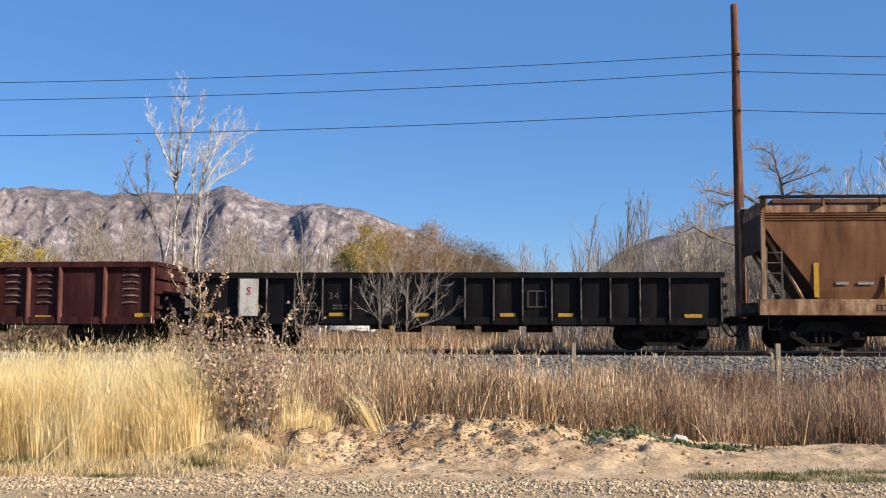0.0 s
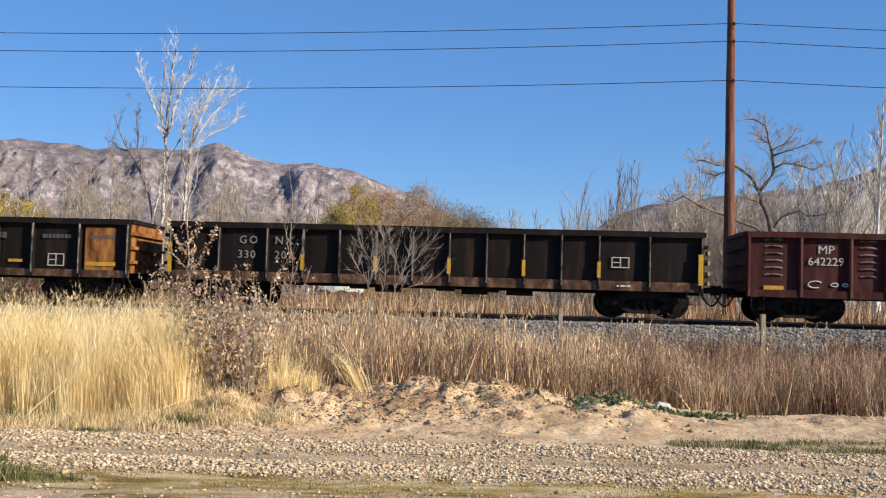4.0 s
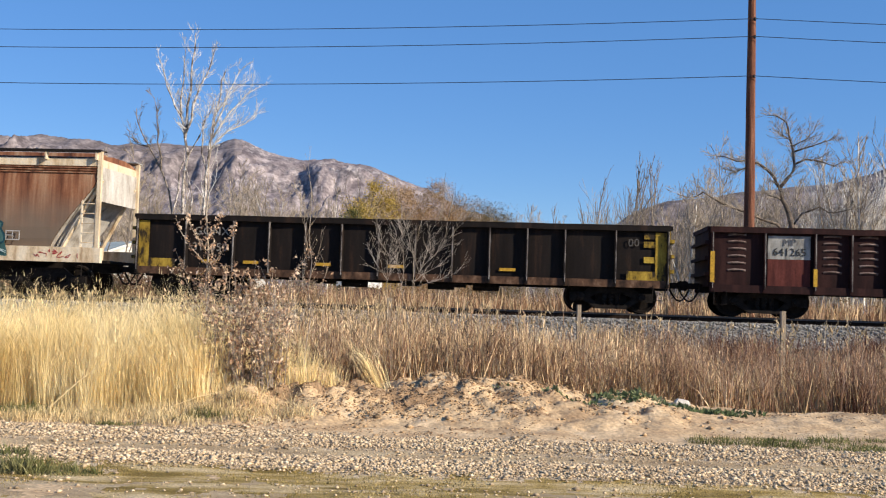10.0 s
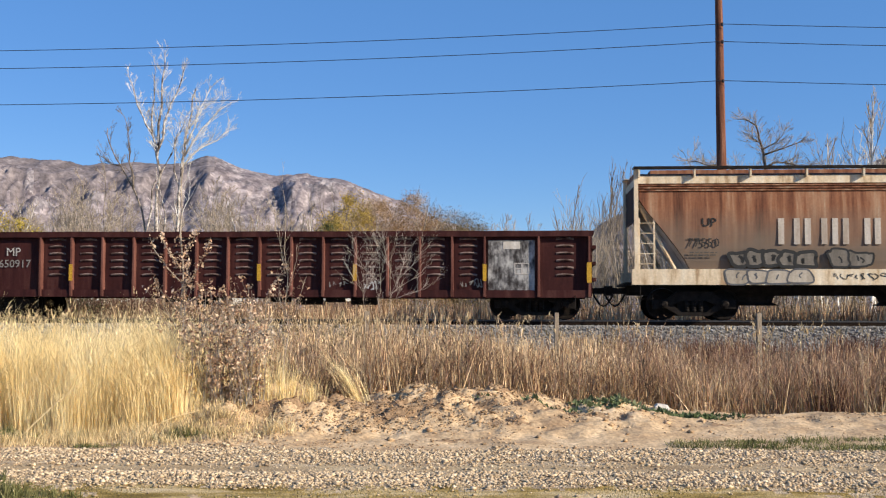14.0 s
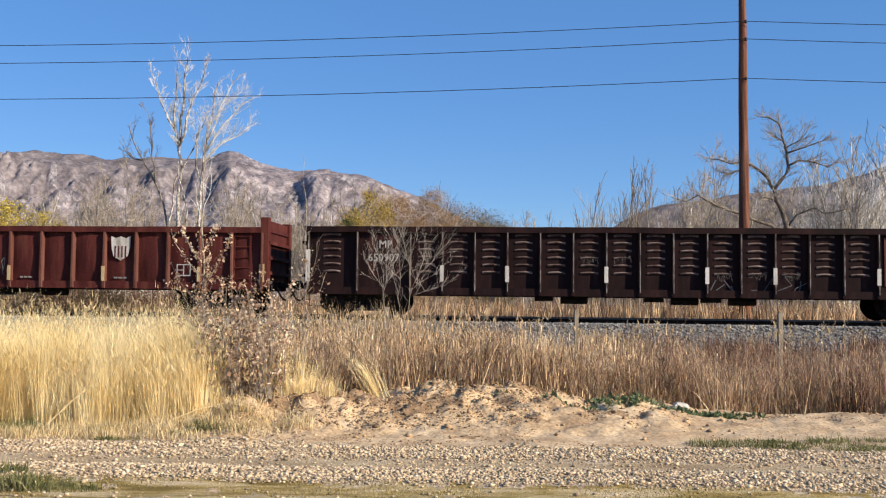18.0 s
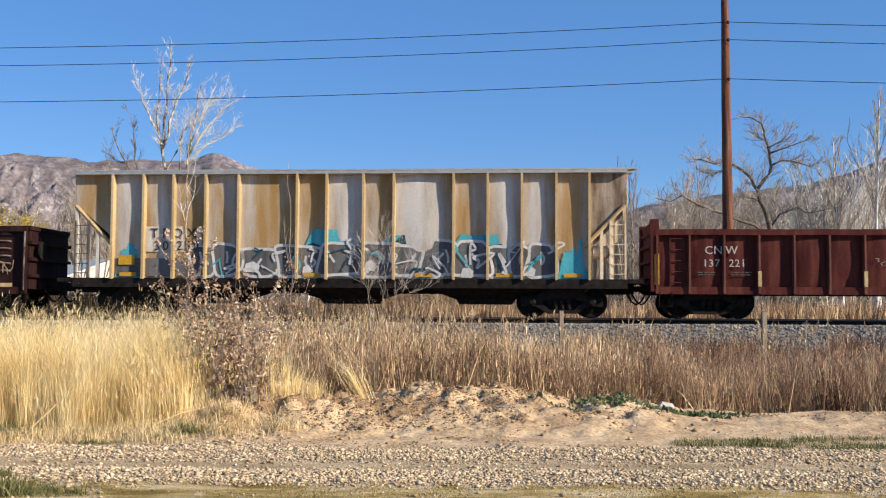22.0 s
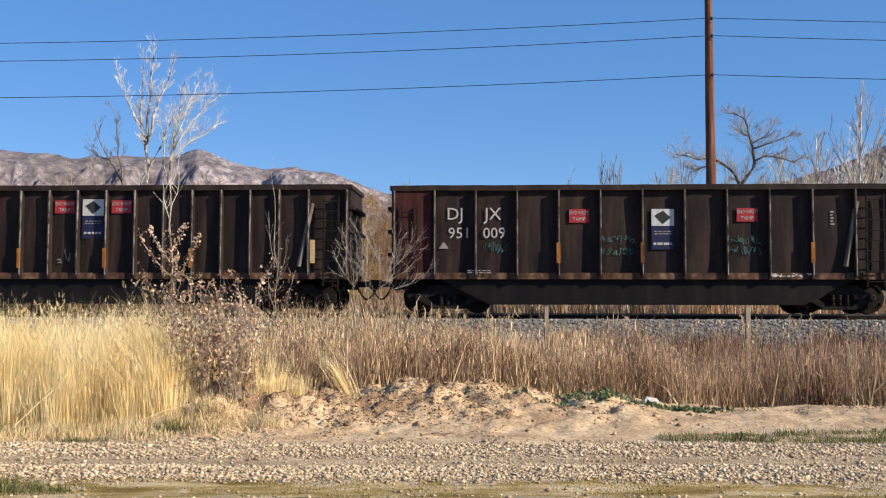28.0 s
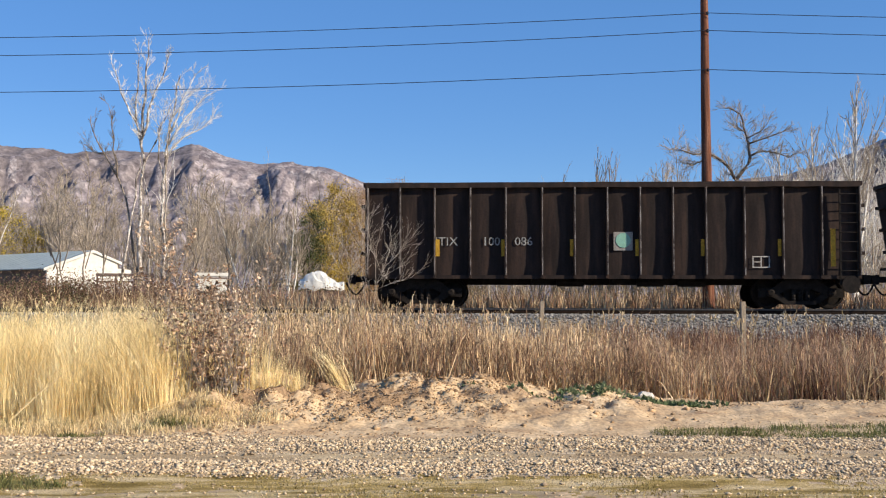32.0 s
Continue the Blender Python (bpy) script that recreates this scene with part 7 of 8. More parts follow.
def leafy_tree(name, label, az, r, height_m, radius, leaves, bark, seed, n=5000, size=0.10, droop=0.0, clumps=40, base=0.25, group="", squash=0.75):
    rnd = random.Random(seed)
    g = np.random.default_rng(seed)
    p = at(az, r)
    z = float(height(p.x, p.y))
    tree = empty(name, label, "tree", group)
    tree.matrix_basis = pose(p.x, p.y, z - 0.1)
    trunk = Shape()
    grow(trunk, Vector((0, 0, 0)), Vector((0, 0, 1)), height_m * 0.75, 0.035 * height_m * 0.5, 3, rnd, 5, 0.55, 0.1, 0.02, 0.6, 0.2, 0.012)
    part("trunk", trunk, bark, tree)
    per = n // clumps
    cs = []
    for k in range(clumps):
        f = g.uniform(0, 1)
        zc = height_m * (base + (1 - base) * f ** 0.8)
        rr = radius * math.sqrt(max(1 - ((f - 0.4) / 0.75) ** 2, 0.05)) * math.sqrt(g.uniform(0.05, 1))
        a = g.uniform(0, 2 * np.pi)
        c = np.array([rr * math.cos(a), rr * math.sin(a), zc])
        w = radius * g.uniform(0.14, 0.34)
        q = g.normal(0, 1, (per, 3)).clip(-1.7, 1.7) * np.array([w, w, w * squash])
        q[:, 2] -= droop * np.abs(g.normal(0, 1, per)) * w * 2.2
        cs.append(c + q)
    v, f = leaf_quads(np.concatenate(cs), size)
    part("crown", sheet_mesh("crown", v, f, leaves), None, tree, "uneven crown of small leaves")
    return tree


def build_trees():
    mottled = surface("mottled_white_and_grey_bark", [(0.40, (0.10, 0.08, 0.066)), (0.50, (0.34, 0.29, 0.25)), (0.60, (0.66, 0.61, 0.56))], scale=7, stretch=(1, 1, 0.5), fine=14, grain=0.3, rough=0.9, bump=0.2)
    # tall bare cottonwoods beyond the track
    path_tree("cottonwood_tree", "tall bare cottonwood tree with whitish upper branches", "tree", at(-14.36, 50), 0.55,
              [(0.109, [(0.0, 0), (0.02, 3.0), (0.0, 5.35), (0.0, 7.2), (-0.04, 8.8)]),
               (0.061, [(-0.04, 8.8), (-0.28, 9.9), (-0.66, 10.6), (-1.07, 11.7), (-1.42, 12.6)]),
               (0.073, [(-0.04, 8.8), (0.01, 10.3), (0.14, 11.9), (0.27, 13.0), (0.26, 13.8)]),
               (0.061, [(-0.03, 9.0), (0.29, 10.3), (0.61, 11.2), (1.17, 12.5), (1.36, 13.1)]),
               (0.057, [(0.0, 7.2), (0.66, 8.9), (0.9, 9.6), (1.38, 10.7)]),
               (0.051, [(-0.28, 9.9), (-0.22, 11.5), (-0.2, 13.1)]),
               (0.073, [(-0.9, 2.0), (-0.42, 5.4), (-0.21, 7.2), (-0.02, 8.3)]),
               (0.051, [(0.4, 2.4), (0.37, 5.4), (0.34, 6.5), (0.02, 7.9)])],
              mottled, twig_white, 3, 7, (0.35, 0.85), 0.012, 0.0055, 3, "bare cottonwoods", from_z=8.6)
    path_tree("cottonwood_tree", "bare cottonwood tree with spreading white branches", "tree", at(-13.3, 51), 0.55,
              [(0.10, [(0.0, 0), (0.1, 3.0), (0.0, 5.4), (0.04, 7.1), (0.16, 8.2), (0.32, 9.3), (0.48, 10.5), (0.62, 11.8), (0.8, 12.3)]),
               (0.055, [(0.24, 8.5), (1.0, 9.4), (1.8, 9.8), (2.3, 10.3)]),
               (0.055, [(0.3, 9.0), (1.1, 10.3), (1.75, 11.0), (2.25, 11.4)]),
               (0.05, [(0.38, 9.6), (0.92, 11.2), (1.5, 12.4)]),
               (0.04, [(0.45, 10.3), (1.1, 11.3), (1.9, 11.9)]),
               (0.05, [(0.02, 6.7), (-0.2, 8.3), (-0.22, 9.8), (0.06, 10.8)])],
              mottled, twig_white, 8, 8, (0.4, 1.15), 0.011, 0.005, 3, "bare cottonwoods", from_z=8.0, up=0.25, bright_from=8.0, trunk_tip=0.25)
    path_tree("cottonwood_tree", "slender bare cottonwood tree that leans outward", "tree", at(-14.7, 50.5), 0.55,
              [(0.070, [(0.5, 0), (0.3, 2.5), (-0.2, 5.4), (-0.72, 7.2), (-1.4, 8.4), (-2.0, 9.6), (-2.07, 10.2)]),
               (0.046, [(-0.8, 7.3), (-1.0, 8.6), (-1.04, 9.6), (-1.2, 10.7)]),
               (0.035, [(-1.4, 8.4), (-1.9, 8.5), (-2.4, 8.9)])],
              twig_grey, twig_grey, 12, 6, (0.3, 0.9), 0.012, 0.006, 3, "bare cottonwoods", from_z=6.5, trunk_tip=0.2)
    # bare poplars
    for az, r, h, seed in ((8.0, 75, 9.8, 21), (8.7, 78, 10.6, 22), (9.6, 76, 11.4, 23), (10.4, 77, 12.0, 24), (11.2, 74, 11.4, 25), (12.2, 76, 9.6, 28), (5.6, 110, 11.0, 26), (4.3, 112, 10.6, 27)):
        bare_tree("poplar_tree", "slim bare grey poplar tree", az, r, [(0.03, 0, h, 0.10), (-0.08, 0, h * 0.8, 0.07)], twig_grey, twig_grey, seed, "bare poplars", (3, 3), 0.3, 0.1, 2, min_r=0.014)
    for az, r, h, seed in ((20.9, 58, 9.6, 31), (22.0, 57, 10.0, 32), (23.4, 52, 10.8, 33), (25.2, 54, 11.2, 34)):
        bare_tree("poplar_tree", "bare pale-barked poplar tree", az, r, [(0.02, 0, h, 0.12), (0.12, 0.1, h * 0.8, 0.09)], twig_white, twig_tan, seed, "bare poplars", (4, 3), 0.4, 0.08, 3, min_r=0.012)
    for az, r, h, seed in ((3.7, 96, 8.6, 41), (4.3, 94, 9.2, 42), (5.0, 97, 9.0, 43), (5.7, 95, 8.6, 44), (6.3, 98, 8.0, 45)):
        bare_tree("thicket_tree", "small bare pale tree in the distance", az, r, [(0.05, 0, h, 0.09), (-0.14, 0.05, h * 0.9, 0.07), (0.2, -0.05, h * 0.8, 0.06)], twig_pale, twig_pale, seed, "bare thicket trees", (4, 3), 0.5, 0.06, 3, min_r=0.012)
    # bare thicket trees in front of the mountain
    for i, (az, h) in enumerate(((-21.5, 7.0), (-19.8, 8.4), (-18.6, 8.6), (-13.8, 7.6), (-11.4, 8.2), (-10.2, 8.4), (-9.3, 7.8), (-8.3, 8.0), (-7.4, 6.6), (-20.6, 7.8), (-17.6, 8.4), (-16.6, 8.0), (-15.2, 7.6), (-12.4, 8.2), (-10.8, 7.2), (-6.6, 6.8), (12.4, 7.4), (13.6, 8.6), (15.6, 8.8), (18.2, 8.4), (22.6, 9.0), (13.0, 8.2), (14.2, 9.6), (15.0, 10.2), (16.0, 9.8), (17.0, 9.0), (19.8, 8.6), (20.5, 9.4), (21.8, 9.2), (19.2, 8.8), (21.2, 9.8), (23.0, 9.6), (24.2, 10.4), (25.4, 10.0), (26.4, 10.6))):
        r = 58 + (i * 7) % 13
        if az < -9.5:
            r, h = r + 42, h * 1.5
        bare_tree("thicket_tree", "slender bare tan tree in a thicket", az, r, [(0.05, 0, h, 0.09), (-0.12, 0.05, h * 0.85, 0.07), (0.16, -0.05, h * 0.75, 0.06)], twig_tan if i % 3 else twig_white, twig_tan if az < 19 else twig_white, 50 + i, "bare thicket trees", (4, 3), 0.45, 0.06, 3, min_r=0.011 if r < 80 else 0.017)
    # slim stems before the shed
    for az, r, lx, h, seed in ((-17.15, 60, 0.02, 9.4, 301), (-17.9, 61, -0.1, 8.4, 302), (-18.15, 62, -0.16, 7.6, 303), (-16.4, 63, 0.06, 8.2, 304), (-11.7, 60, 0.05, 8.6, 305), (-9.7, 61, -0.04, 8.0, 306)):
        path_tree("thicket_tree", "slim bare tree with a grey stem before the shed", "tree", at(az, r), 0.55,
                  [(0.062, [(0, 0), (lx * 2.2, 2.2), (lx * 4.6, 4.4), (lx * 6.0, h * 0.75), (lx * 7.2, h)]),
                   (0.036, [(lx * 3.4, 3.3), (lx * 4 + 0.5, 5.0), (lx * 5 + 0.75, 7.0)]),
                   (0.032, [(lx * 4.2, 4.0), (lx * 5 - 0.5, 5.6), (lx * 6 - 0.8, 7.4)])],
                  twig_grey, twig_tan, seed, 7, (0.5, 1.3), 0.014, 0.008, 3, "bare thicket trees", from_z=3.6, trunk_tip=0.2)
    # the crooked tree: dark limbs that reach out and turn up
    path_tree("crooked_tree", "crooked bare tree with dark limbs and a fine twig crown", "tree", at(18.14, 52), 0.7,
              [(0.158, [(0.5, 0), (0.3, 3.0), (0.0, 5.9), (-0.14, 6.4), (-0.42, 6.9), (-0.52, 7.45)]),
               (0.094, [(-0.52, 7.45), (-0.07, 8.0), (0.19, 8.55), (0.15, 9.1), (-0.08, 10.0), (-0.22, 10.65), (-0.73, 10.95), (-1.1, 10.95)]),
               (0.054, [(0.19, 8.6), (0.7, 8.85), (1.55, 8.75), (2.1, 8.55), (2.54, 8.8)]),
               (0.050, [(0.15, 9.2), (0.56, 9.35), (1.28, 9.6), (2.14, 9.9)]),
               (0.040, [(0.05, 9.45), (0.71, 9.8), (1.15, 10.4)]),
               (0.036, [(0.02, 9.75), (-0.38, 9.95), (-0.45, 10.35)]),
               (0.086, [(-0.52, 7.45), (-0.78, 7.86), (-1.22, 8.28), (-1.66, 8.54), (-2.1, 8.63), (-2.72, 8.57), (-3.33, 8.76), (-3.8, 8.77)]),
               (0.047, [(-1.89, 8.55), (-2.12, 8.34), (-2.57, 8.16), (-2.95, 8.3)]),
               (0.043, [(-0.42, 6.88), (-0.94, 7.06), (-1.16, 7.14)]),
               (0.079, [(0.1, 4.8), (-0.66, 5.7), (-1.55, 5.94), (-2.15, 6.2), (-3.05, 6.46), (-3.82, 6.81), (-4.28, 7.06), (-4.83, 6.75), (-5.54, 6.92)]),
               (0.058, [(0.05, 5.4), (0.55, 6.25), (1.38, 6.6), (1.8, 6.33), (2.36, 6.39), (2.91, 6.53)])],
              twig_dark, twig_tan, 5, 10, (0.3, 0.95), 0.011, 0.0045, 3, from_z=5.8, up=0.15)
    # leafy ones
    leafy_tree("willow_tree", "golden-yellow weeping willow beyond the track", -3.9, 66, 8.4, 1.35, leaf_willow, twig_grey, 61, 16000, 0.045, 0.8, 60, 0.15)
    leafy_tree("willow_tree", "green and yellow willow with a dense crown", -4.9, 64, 7.0, 1.2, leaf_willow, twig_grey, 62, 11000, 0.045, 0.6, 44, 0.1)
    leafy_tree("green_tree", "dark green dense tree behind the tracks", -5.5, 60, 5.9, 1.05, leaf_green, twig_dark, 63, 9000, 0.045, 0.2, 44, 0.02)
    for i, (az, h, rad) in enumerate(((-2.8, 8.0, 1.6), (-1.8, 8.3, 1.7), (-0.6, 8.9, 1.5), (0.5, 7.6, 1.6), (-2.2, 7.0, 1.7))):
        leafy_tree("autumn_tree", "tan and golden autumn tree with thinning leaves", az, 67 + i, h, rad, leaf_rust, twig_tan, 70 + i, 20000, 0.034, 0.1, 80, 0.12, "autumn trees")
    for i, (az, h, rad) in enumerate(((1.3, 8.2, 1.9), (2.1, 7.7, 1.8), (2.9, 7.0, 1.7), (3.6, 6.2, 1.5), (1.7, 7.2, 1.8))):
        leafy_tree("scrub_tree", "low olive-brown scrub tree", az, 72 + i, h, rad, leaf_olive, twig_grey, 80 + i, 13000, 0.034, 0.0, 60, 0.1, "scrub trees")
    for az, r, h, rad, seed in ((-21.1, 104, 9.2, 1.9, 90), (-19.5, 105, 7.4, 1.5, 91), (-23.2, 103, 10.4, 2.5, 92)):
        leafy_tree("yellow_tree", "bright yellow-green autumn tree behind the sheds", az, r, h, rad, leaf_yellow, twig_grey, seed, 9000, 0.09, 0.1, 60, 0.12, "yellow trees")


build_trees()


def build_woods():
    """The far thicket of thin bare stems, too many to count."""
    s = Shape()
    rnd = random.Random(99)
    for k in range(320):
        az = rnd.uniform(-27, 27)
        r = rnd.uniform(70, 120)
        if -26 < az < -8.5 and r < 96:
            r += 26
        tall = rnd.uniform(3.8, 6.6) * r / 85
        if -4 < az < 7:
            tall *= 0.62
        if 7 <= az < 13:
            tall *= 0.85
        p = at(az, r, 0.6)
        grow(s, p, Vector((rnd.gauss(0, 0.1), rnd.gauss(0, 0.1), 1)).normalized(), tall, 0.05, 2, rnd, 6, 0.42, 0.08, 0.06, 0.55, 0.15, 0.014)
    for k in range(120):
        az, r = rnd.uniform(6.5, 27), rnd.uniform(56, 76)
        grow(s, at(az, r, 0.6), Vector((rnd.gauss(0, 0.14), rnd.gauss(0, 0.1), 1)).normalized(), rnd.uniform(3.2, 6.2), 0.04, 2, rnd, 6, 0.48, 0.08, 0.05, 0.55, 0.12, 0.010)
    ob = part("far_woods", s, far_twig)
    tagged(ob, "far thicket of thin bare tan trees", "woods", kind="stuff")
    # low brush along the land beyond the track
    pts = []
    g = np.random.default_rng(17)
    for k in range(420):
        az, r = g.uniform(-27, 27), g.uniform(44, 74)
        if -12.8 < az < -8.6:
            r = g.uniform(66, 74)
        c = np.array([r * math.sin(radians(az)), r * math.cos(radians(az)), 0.7 + g.uniform(0.2, 1.3)])
        pts.append(c + g.normal(0, 1, (46, 3)) * np.array([0.7, 0.7, 0.42]))
    v, f = leaf_quads(np.concatenate(pts), 0.055)
    for nm, mat_, n, lab in (("hedge_brush", leaf_hedge, 520, "reddish-brown brush hedge along the far side of the track"), ("green_brush", leaf_green, 110, "dull green brush along the far side of the track")):
        pts = []
        for k in range(n):
            if nm == "green_brush":
                az = g.uniform(-28, -16.8) if g.random() < 0.8 else g.uniform(-16, 27)
            else:
                az = g.uniform(-22, -3) if g.random() < 0.8 else g.uniform(-3, 27)
            r = g.uniform(39, 44)
            c = np.array([r * math.sin(radians(az)), r * math.cos(radians(az)), 0.75 + g.uniform(0.1, 1.45 if az < -12 else 0.95)])
            pts.append(c + g.normal(0, 1, (190 if az < -9 else 90, 3)) * np.array([0.6, 0.55, 0.24]))
        hv, hf = leaf_quads(np.concatenate(pts), 0.032)
        tagged(new(nm, sheet_mesh(nm, hv, hf, mat_)), lab, "brush", kind="stuff")
    tagged(new("far_brush", sheet_mesh("far_brush", v, f, leaf_olive)), "low olive and brown brush beyond the track", "brush", kind="stuff")


build_woods()


def sapling(name, label, base, tall, seed, leaves, n_leaves, bark, side=(0.0, 0.0), kids=7, leaf_from=0.3, leaf_to=0.75, size=0.03, angle=0.5, r0=0.018, reach=0.24):
    rnd = random.Random(seed)
    tree = empty(name, label, "sapling")
    x, y = base
    tree.matrix_basis = pose(x, y, float(height(x, y)) - 0.03)
    stem, crown = Shape(), Shape()
    pts, dirs = limb(stem, Vector((0, 0, 0)), Vector((side[0], side[1], 1)).normalized(), tall, r0, rnd, 0.03, 0.02, 10, 0.2)
    part("stem", stem, bark, tree)
    spots = []
    for i in range(2, len(pts) - 1):
        for k in range(kids // 3 + (i % 2)):
            q = pts[i].lerp(pts[i + 1], rnd.random())
            nd = (dirs[i] * math.cos(angle) + dirs[i].cross(Vector((rnd.gauss(0, 1), rnd.gauss(0, 1), 0.1))).normalized() * math.sin(angle)).normalized()
            b = Shape()
            grow(b, q, nd, tall * reach * (1.25 - i / len(pts)) * rnd.uniform(0.6, 1.3), r0 * 0.36, 1, rnd, 4, 0.5, 0.1, 0.05, 0.5, 0.3, 0.003)
            crown.add(b.v, b.f)
            f = i / len(pts)
            if leaf_from < f < leaf_to:
                spots += [v for v in b.v[::3]]
    part("crown", crown, bark, tree, "thin upright branches")
    if leaves is not None and spots:
        g = np.random.default_rng(seed)
        c = np.array(spots)[g.integers(0, len(spots), n_leaves)] + g.normal(0, 0.03, (n_leaves, 3))
        v, f = leaf_quads(c, size)
        part("leaves", sheet_mesh("leaves", v, f, leaves), None, tree, "dry curled leaves")
    return tree


def dry_leaves(tree, lines, seed, n, size, z_low, z_high, mat, label, loose=0.05):
    """Curled leaves hanging along the given lines."""
    g = np.random.default_rng(seed)
    spots = [a.lerp(b, k / 6) for line in lines for a, b in zip(line[:-1], line[1:]) for k in range(6) if z_low < a.z < z_high]
    c = np.array(spots)[g.integers(0, len(spots), n)] + g.normal(0, loose, (n, 3))
    v, f = leaf_quads(c, size)
    part("leaves", sheet_mesh("leaves", v, f, mat), None, tree, label)


def near_trees():
    # the young tree with a pale stem and dry leaves
    base = Vector((-3.38, 14.62, 0))
    tree, lines = path_tree("young_tree", "slim young pale-barked tree with dry brown leaves low down", "tree", base, 0.0,
        [(0.019, [(0.0, 0), (0.02, 0.8), (0.0, 1.6), (-0.03, 2.73), (-0.02, 3.2), (0.0, 3.6), (0.02, 4.1), (0.03, 4.4)]),
         (0.006, [(-0.02, 2.9), (0.08, 3.15), (0.11, 3.45)]),
         (0.006, [(-0.03, 2.8), (-0.12, 3.1), (-0.15, 3.35)]),
         (0.005, [(0.0, 3.3), (0.08, 3.6), (0.1, 3.9)])],
        twig_tan, twig_white, 8, 4, (0.12, 0.3), 0.003, 0.0016, 1, from_z=2.6, up=0.5, bright_from=2.7, side_y=0.05, trunk_tip=0.15)
    rnd = random.Random(77)
    low = []
    for x0, z0, dx, dz in ((0.0, 2.0, -0.46, 0.64), (0.0, 1.85, 0.42, 0.78), (-0.01, 2.2, -0.25, 0.5), (0.0, 1.6, -0.38, 0.45), (0.01, 1.5, 0.36, 0.5), (0.02, 1.2, -0.3, 0.4), (0.02, 1.1, 0.3, 0.45), (-0.01, 2.35, 0.22, 0.4), (0.0, 1.75, 0.15, 0.6)):
        y = rnd.uniform(-0.25, 0.1)
        line = [Vector((x0, 0, z0)), Vector((x0 + dx * 0.45, y * 0.5, z0 + dz * 0.33)), Vector((x0 + dx * 0.85, y, z0 + dz * 0.72)), Vector((x0 + dx, y, z0 + dz))]
        part("leafy_branch", Shape().tube(line, [0.008, 0.006, 0.004, 0.002], 5), twig_tan, tree)
        low.append(line)
    dry_leaves(tree, low, 5, 420, 0.0225, 0.9, 3.0, leaf_brown, "dry brown leaves", 0.024)
    dry_leaves(tree, low, 6, 330, 0.0225, 0.9, 3.0, leaf_pale, "pale curled leaves", 0.024)
    dry_leaves(tree, lines[:1], 7, 220, 0.0225, 0.7, 2.6, leaf_brown, "dry brown leaves", 0.07)
    # a slimmer one beside it
    tree, lines = path_tree("young_tree", "slim young tree with a thin stem and few dry leaves", "tree", Vector((-2.06, 15.57, 0)), 0.0,
        [(0.011, [(0.0, 0), (0.0, 0.9), (0.0, 1.7), (-0.02, 2.5), (-0.01, 3.2), (-0.04, 3.85)]),
         (0.006, [(0.0, 1.75), (0.1, 2.1), (0.17, 2.6)]),
         (0.006, [(0.0, 1.4), (-0.09, 1.8), (-0.14, 2.2)]),
         (0.006, [(0.0, 1.3), (0.2, 1.75), (0.3, 2.1)]),
         (0.005, [(-0.01, 2.2), (-0.08, 2.6), (-0.1, 3.0)])],
        twig_tan, twig_tan, 9, 5, (0.12, 0.32), 0.003, 0.0016, 1, from_z=1.2, up=0.8, side_y=0.05, trunk_tip=0.12)
    dry_leaves(tree, lines, 15, 100, 0.022, 0.9, 2.3, leaf_brown, "dry brown leaves", 0.05)
    dry_leaves(tree, lines, 16, 60, 0.022, 1.2, 2.3, leaf_pale, "pale curled leaves", 0.04)
    # the bare one that fans out in front of the track
    path_tree("bare_sapling", "bare pale sapling with several stems and fine twigs", "sapling", Vector((-0.58, 15.68, 0)), 0.1,
        [(0.0053, [(0.03, 0), (0.06, 0.9), (0.07, 1.69), (0.07, 2.13), (0.09, 2.45), (0.14, 2.67), (0.20, 2.89)]),
         (0.0043, [(0.0, 0), (-0.04, 0.8), (-0.07, 1.60), (-0.07, 1.91), (-0.09, 2.32), (-0.23, 2.67), (-0.31, 2.89)]),
         (0.0041, [(-0.13, 0), (-0.22, 0.8), (-0.28, 1.47), (-0.33, 1.88), (-0.32, 2.04), (-0.36, 2.32), (-0.47, 2.70)]),
         (0.0030, [(0.08, 2.26), (0.00, 2.48), (-0.03, 2.76), (-0.04, 2.89)]),
         (0.0033, [(0.09, 1.88), (0.23, 2.20), (0.31, 2.51), (0.30, 2.73)]),
         (0.0030, [(0.20, 2.10), (0.42, 2.32), (0.54, 2.48), (0.67, 2.60)]),
         (0.0026, [(0.17, 1.95), (0.47, 2.13), (0.61, 2.29)]),
         (0.0025, [(0.08, 1.76), (0.28, 1.85), (0.60, 1.95), (0.73, 2.04)]),
         (0.0025, [(-0.33, 1.91), (-0.52, 2.17), (-0.65, 2.35)]),
         (0.0026, [(-0.20, 2.45), (-0.09, 2.54), (-0.14, 2.79), (-0.12, 2.92)]),
         (0.0029, [(-0.08, 2.04), (-0.28, 2.23), (-0.47, 2.48), (-0.51, 2.67)]),
         (0.0025, [(-0.32, 1.85), (-0.19, 2.10), (-0.16, 2.29)])],
        twig_tan, twig_pale, 31, 6, (0.12, 0.36), 0.0021, 0.0012, 2, from_z=1.5, up=0.3, bright_from=1.45, side_y=0.05, trunk_tip=0.15, bend=0.06)


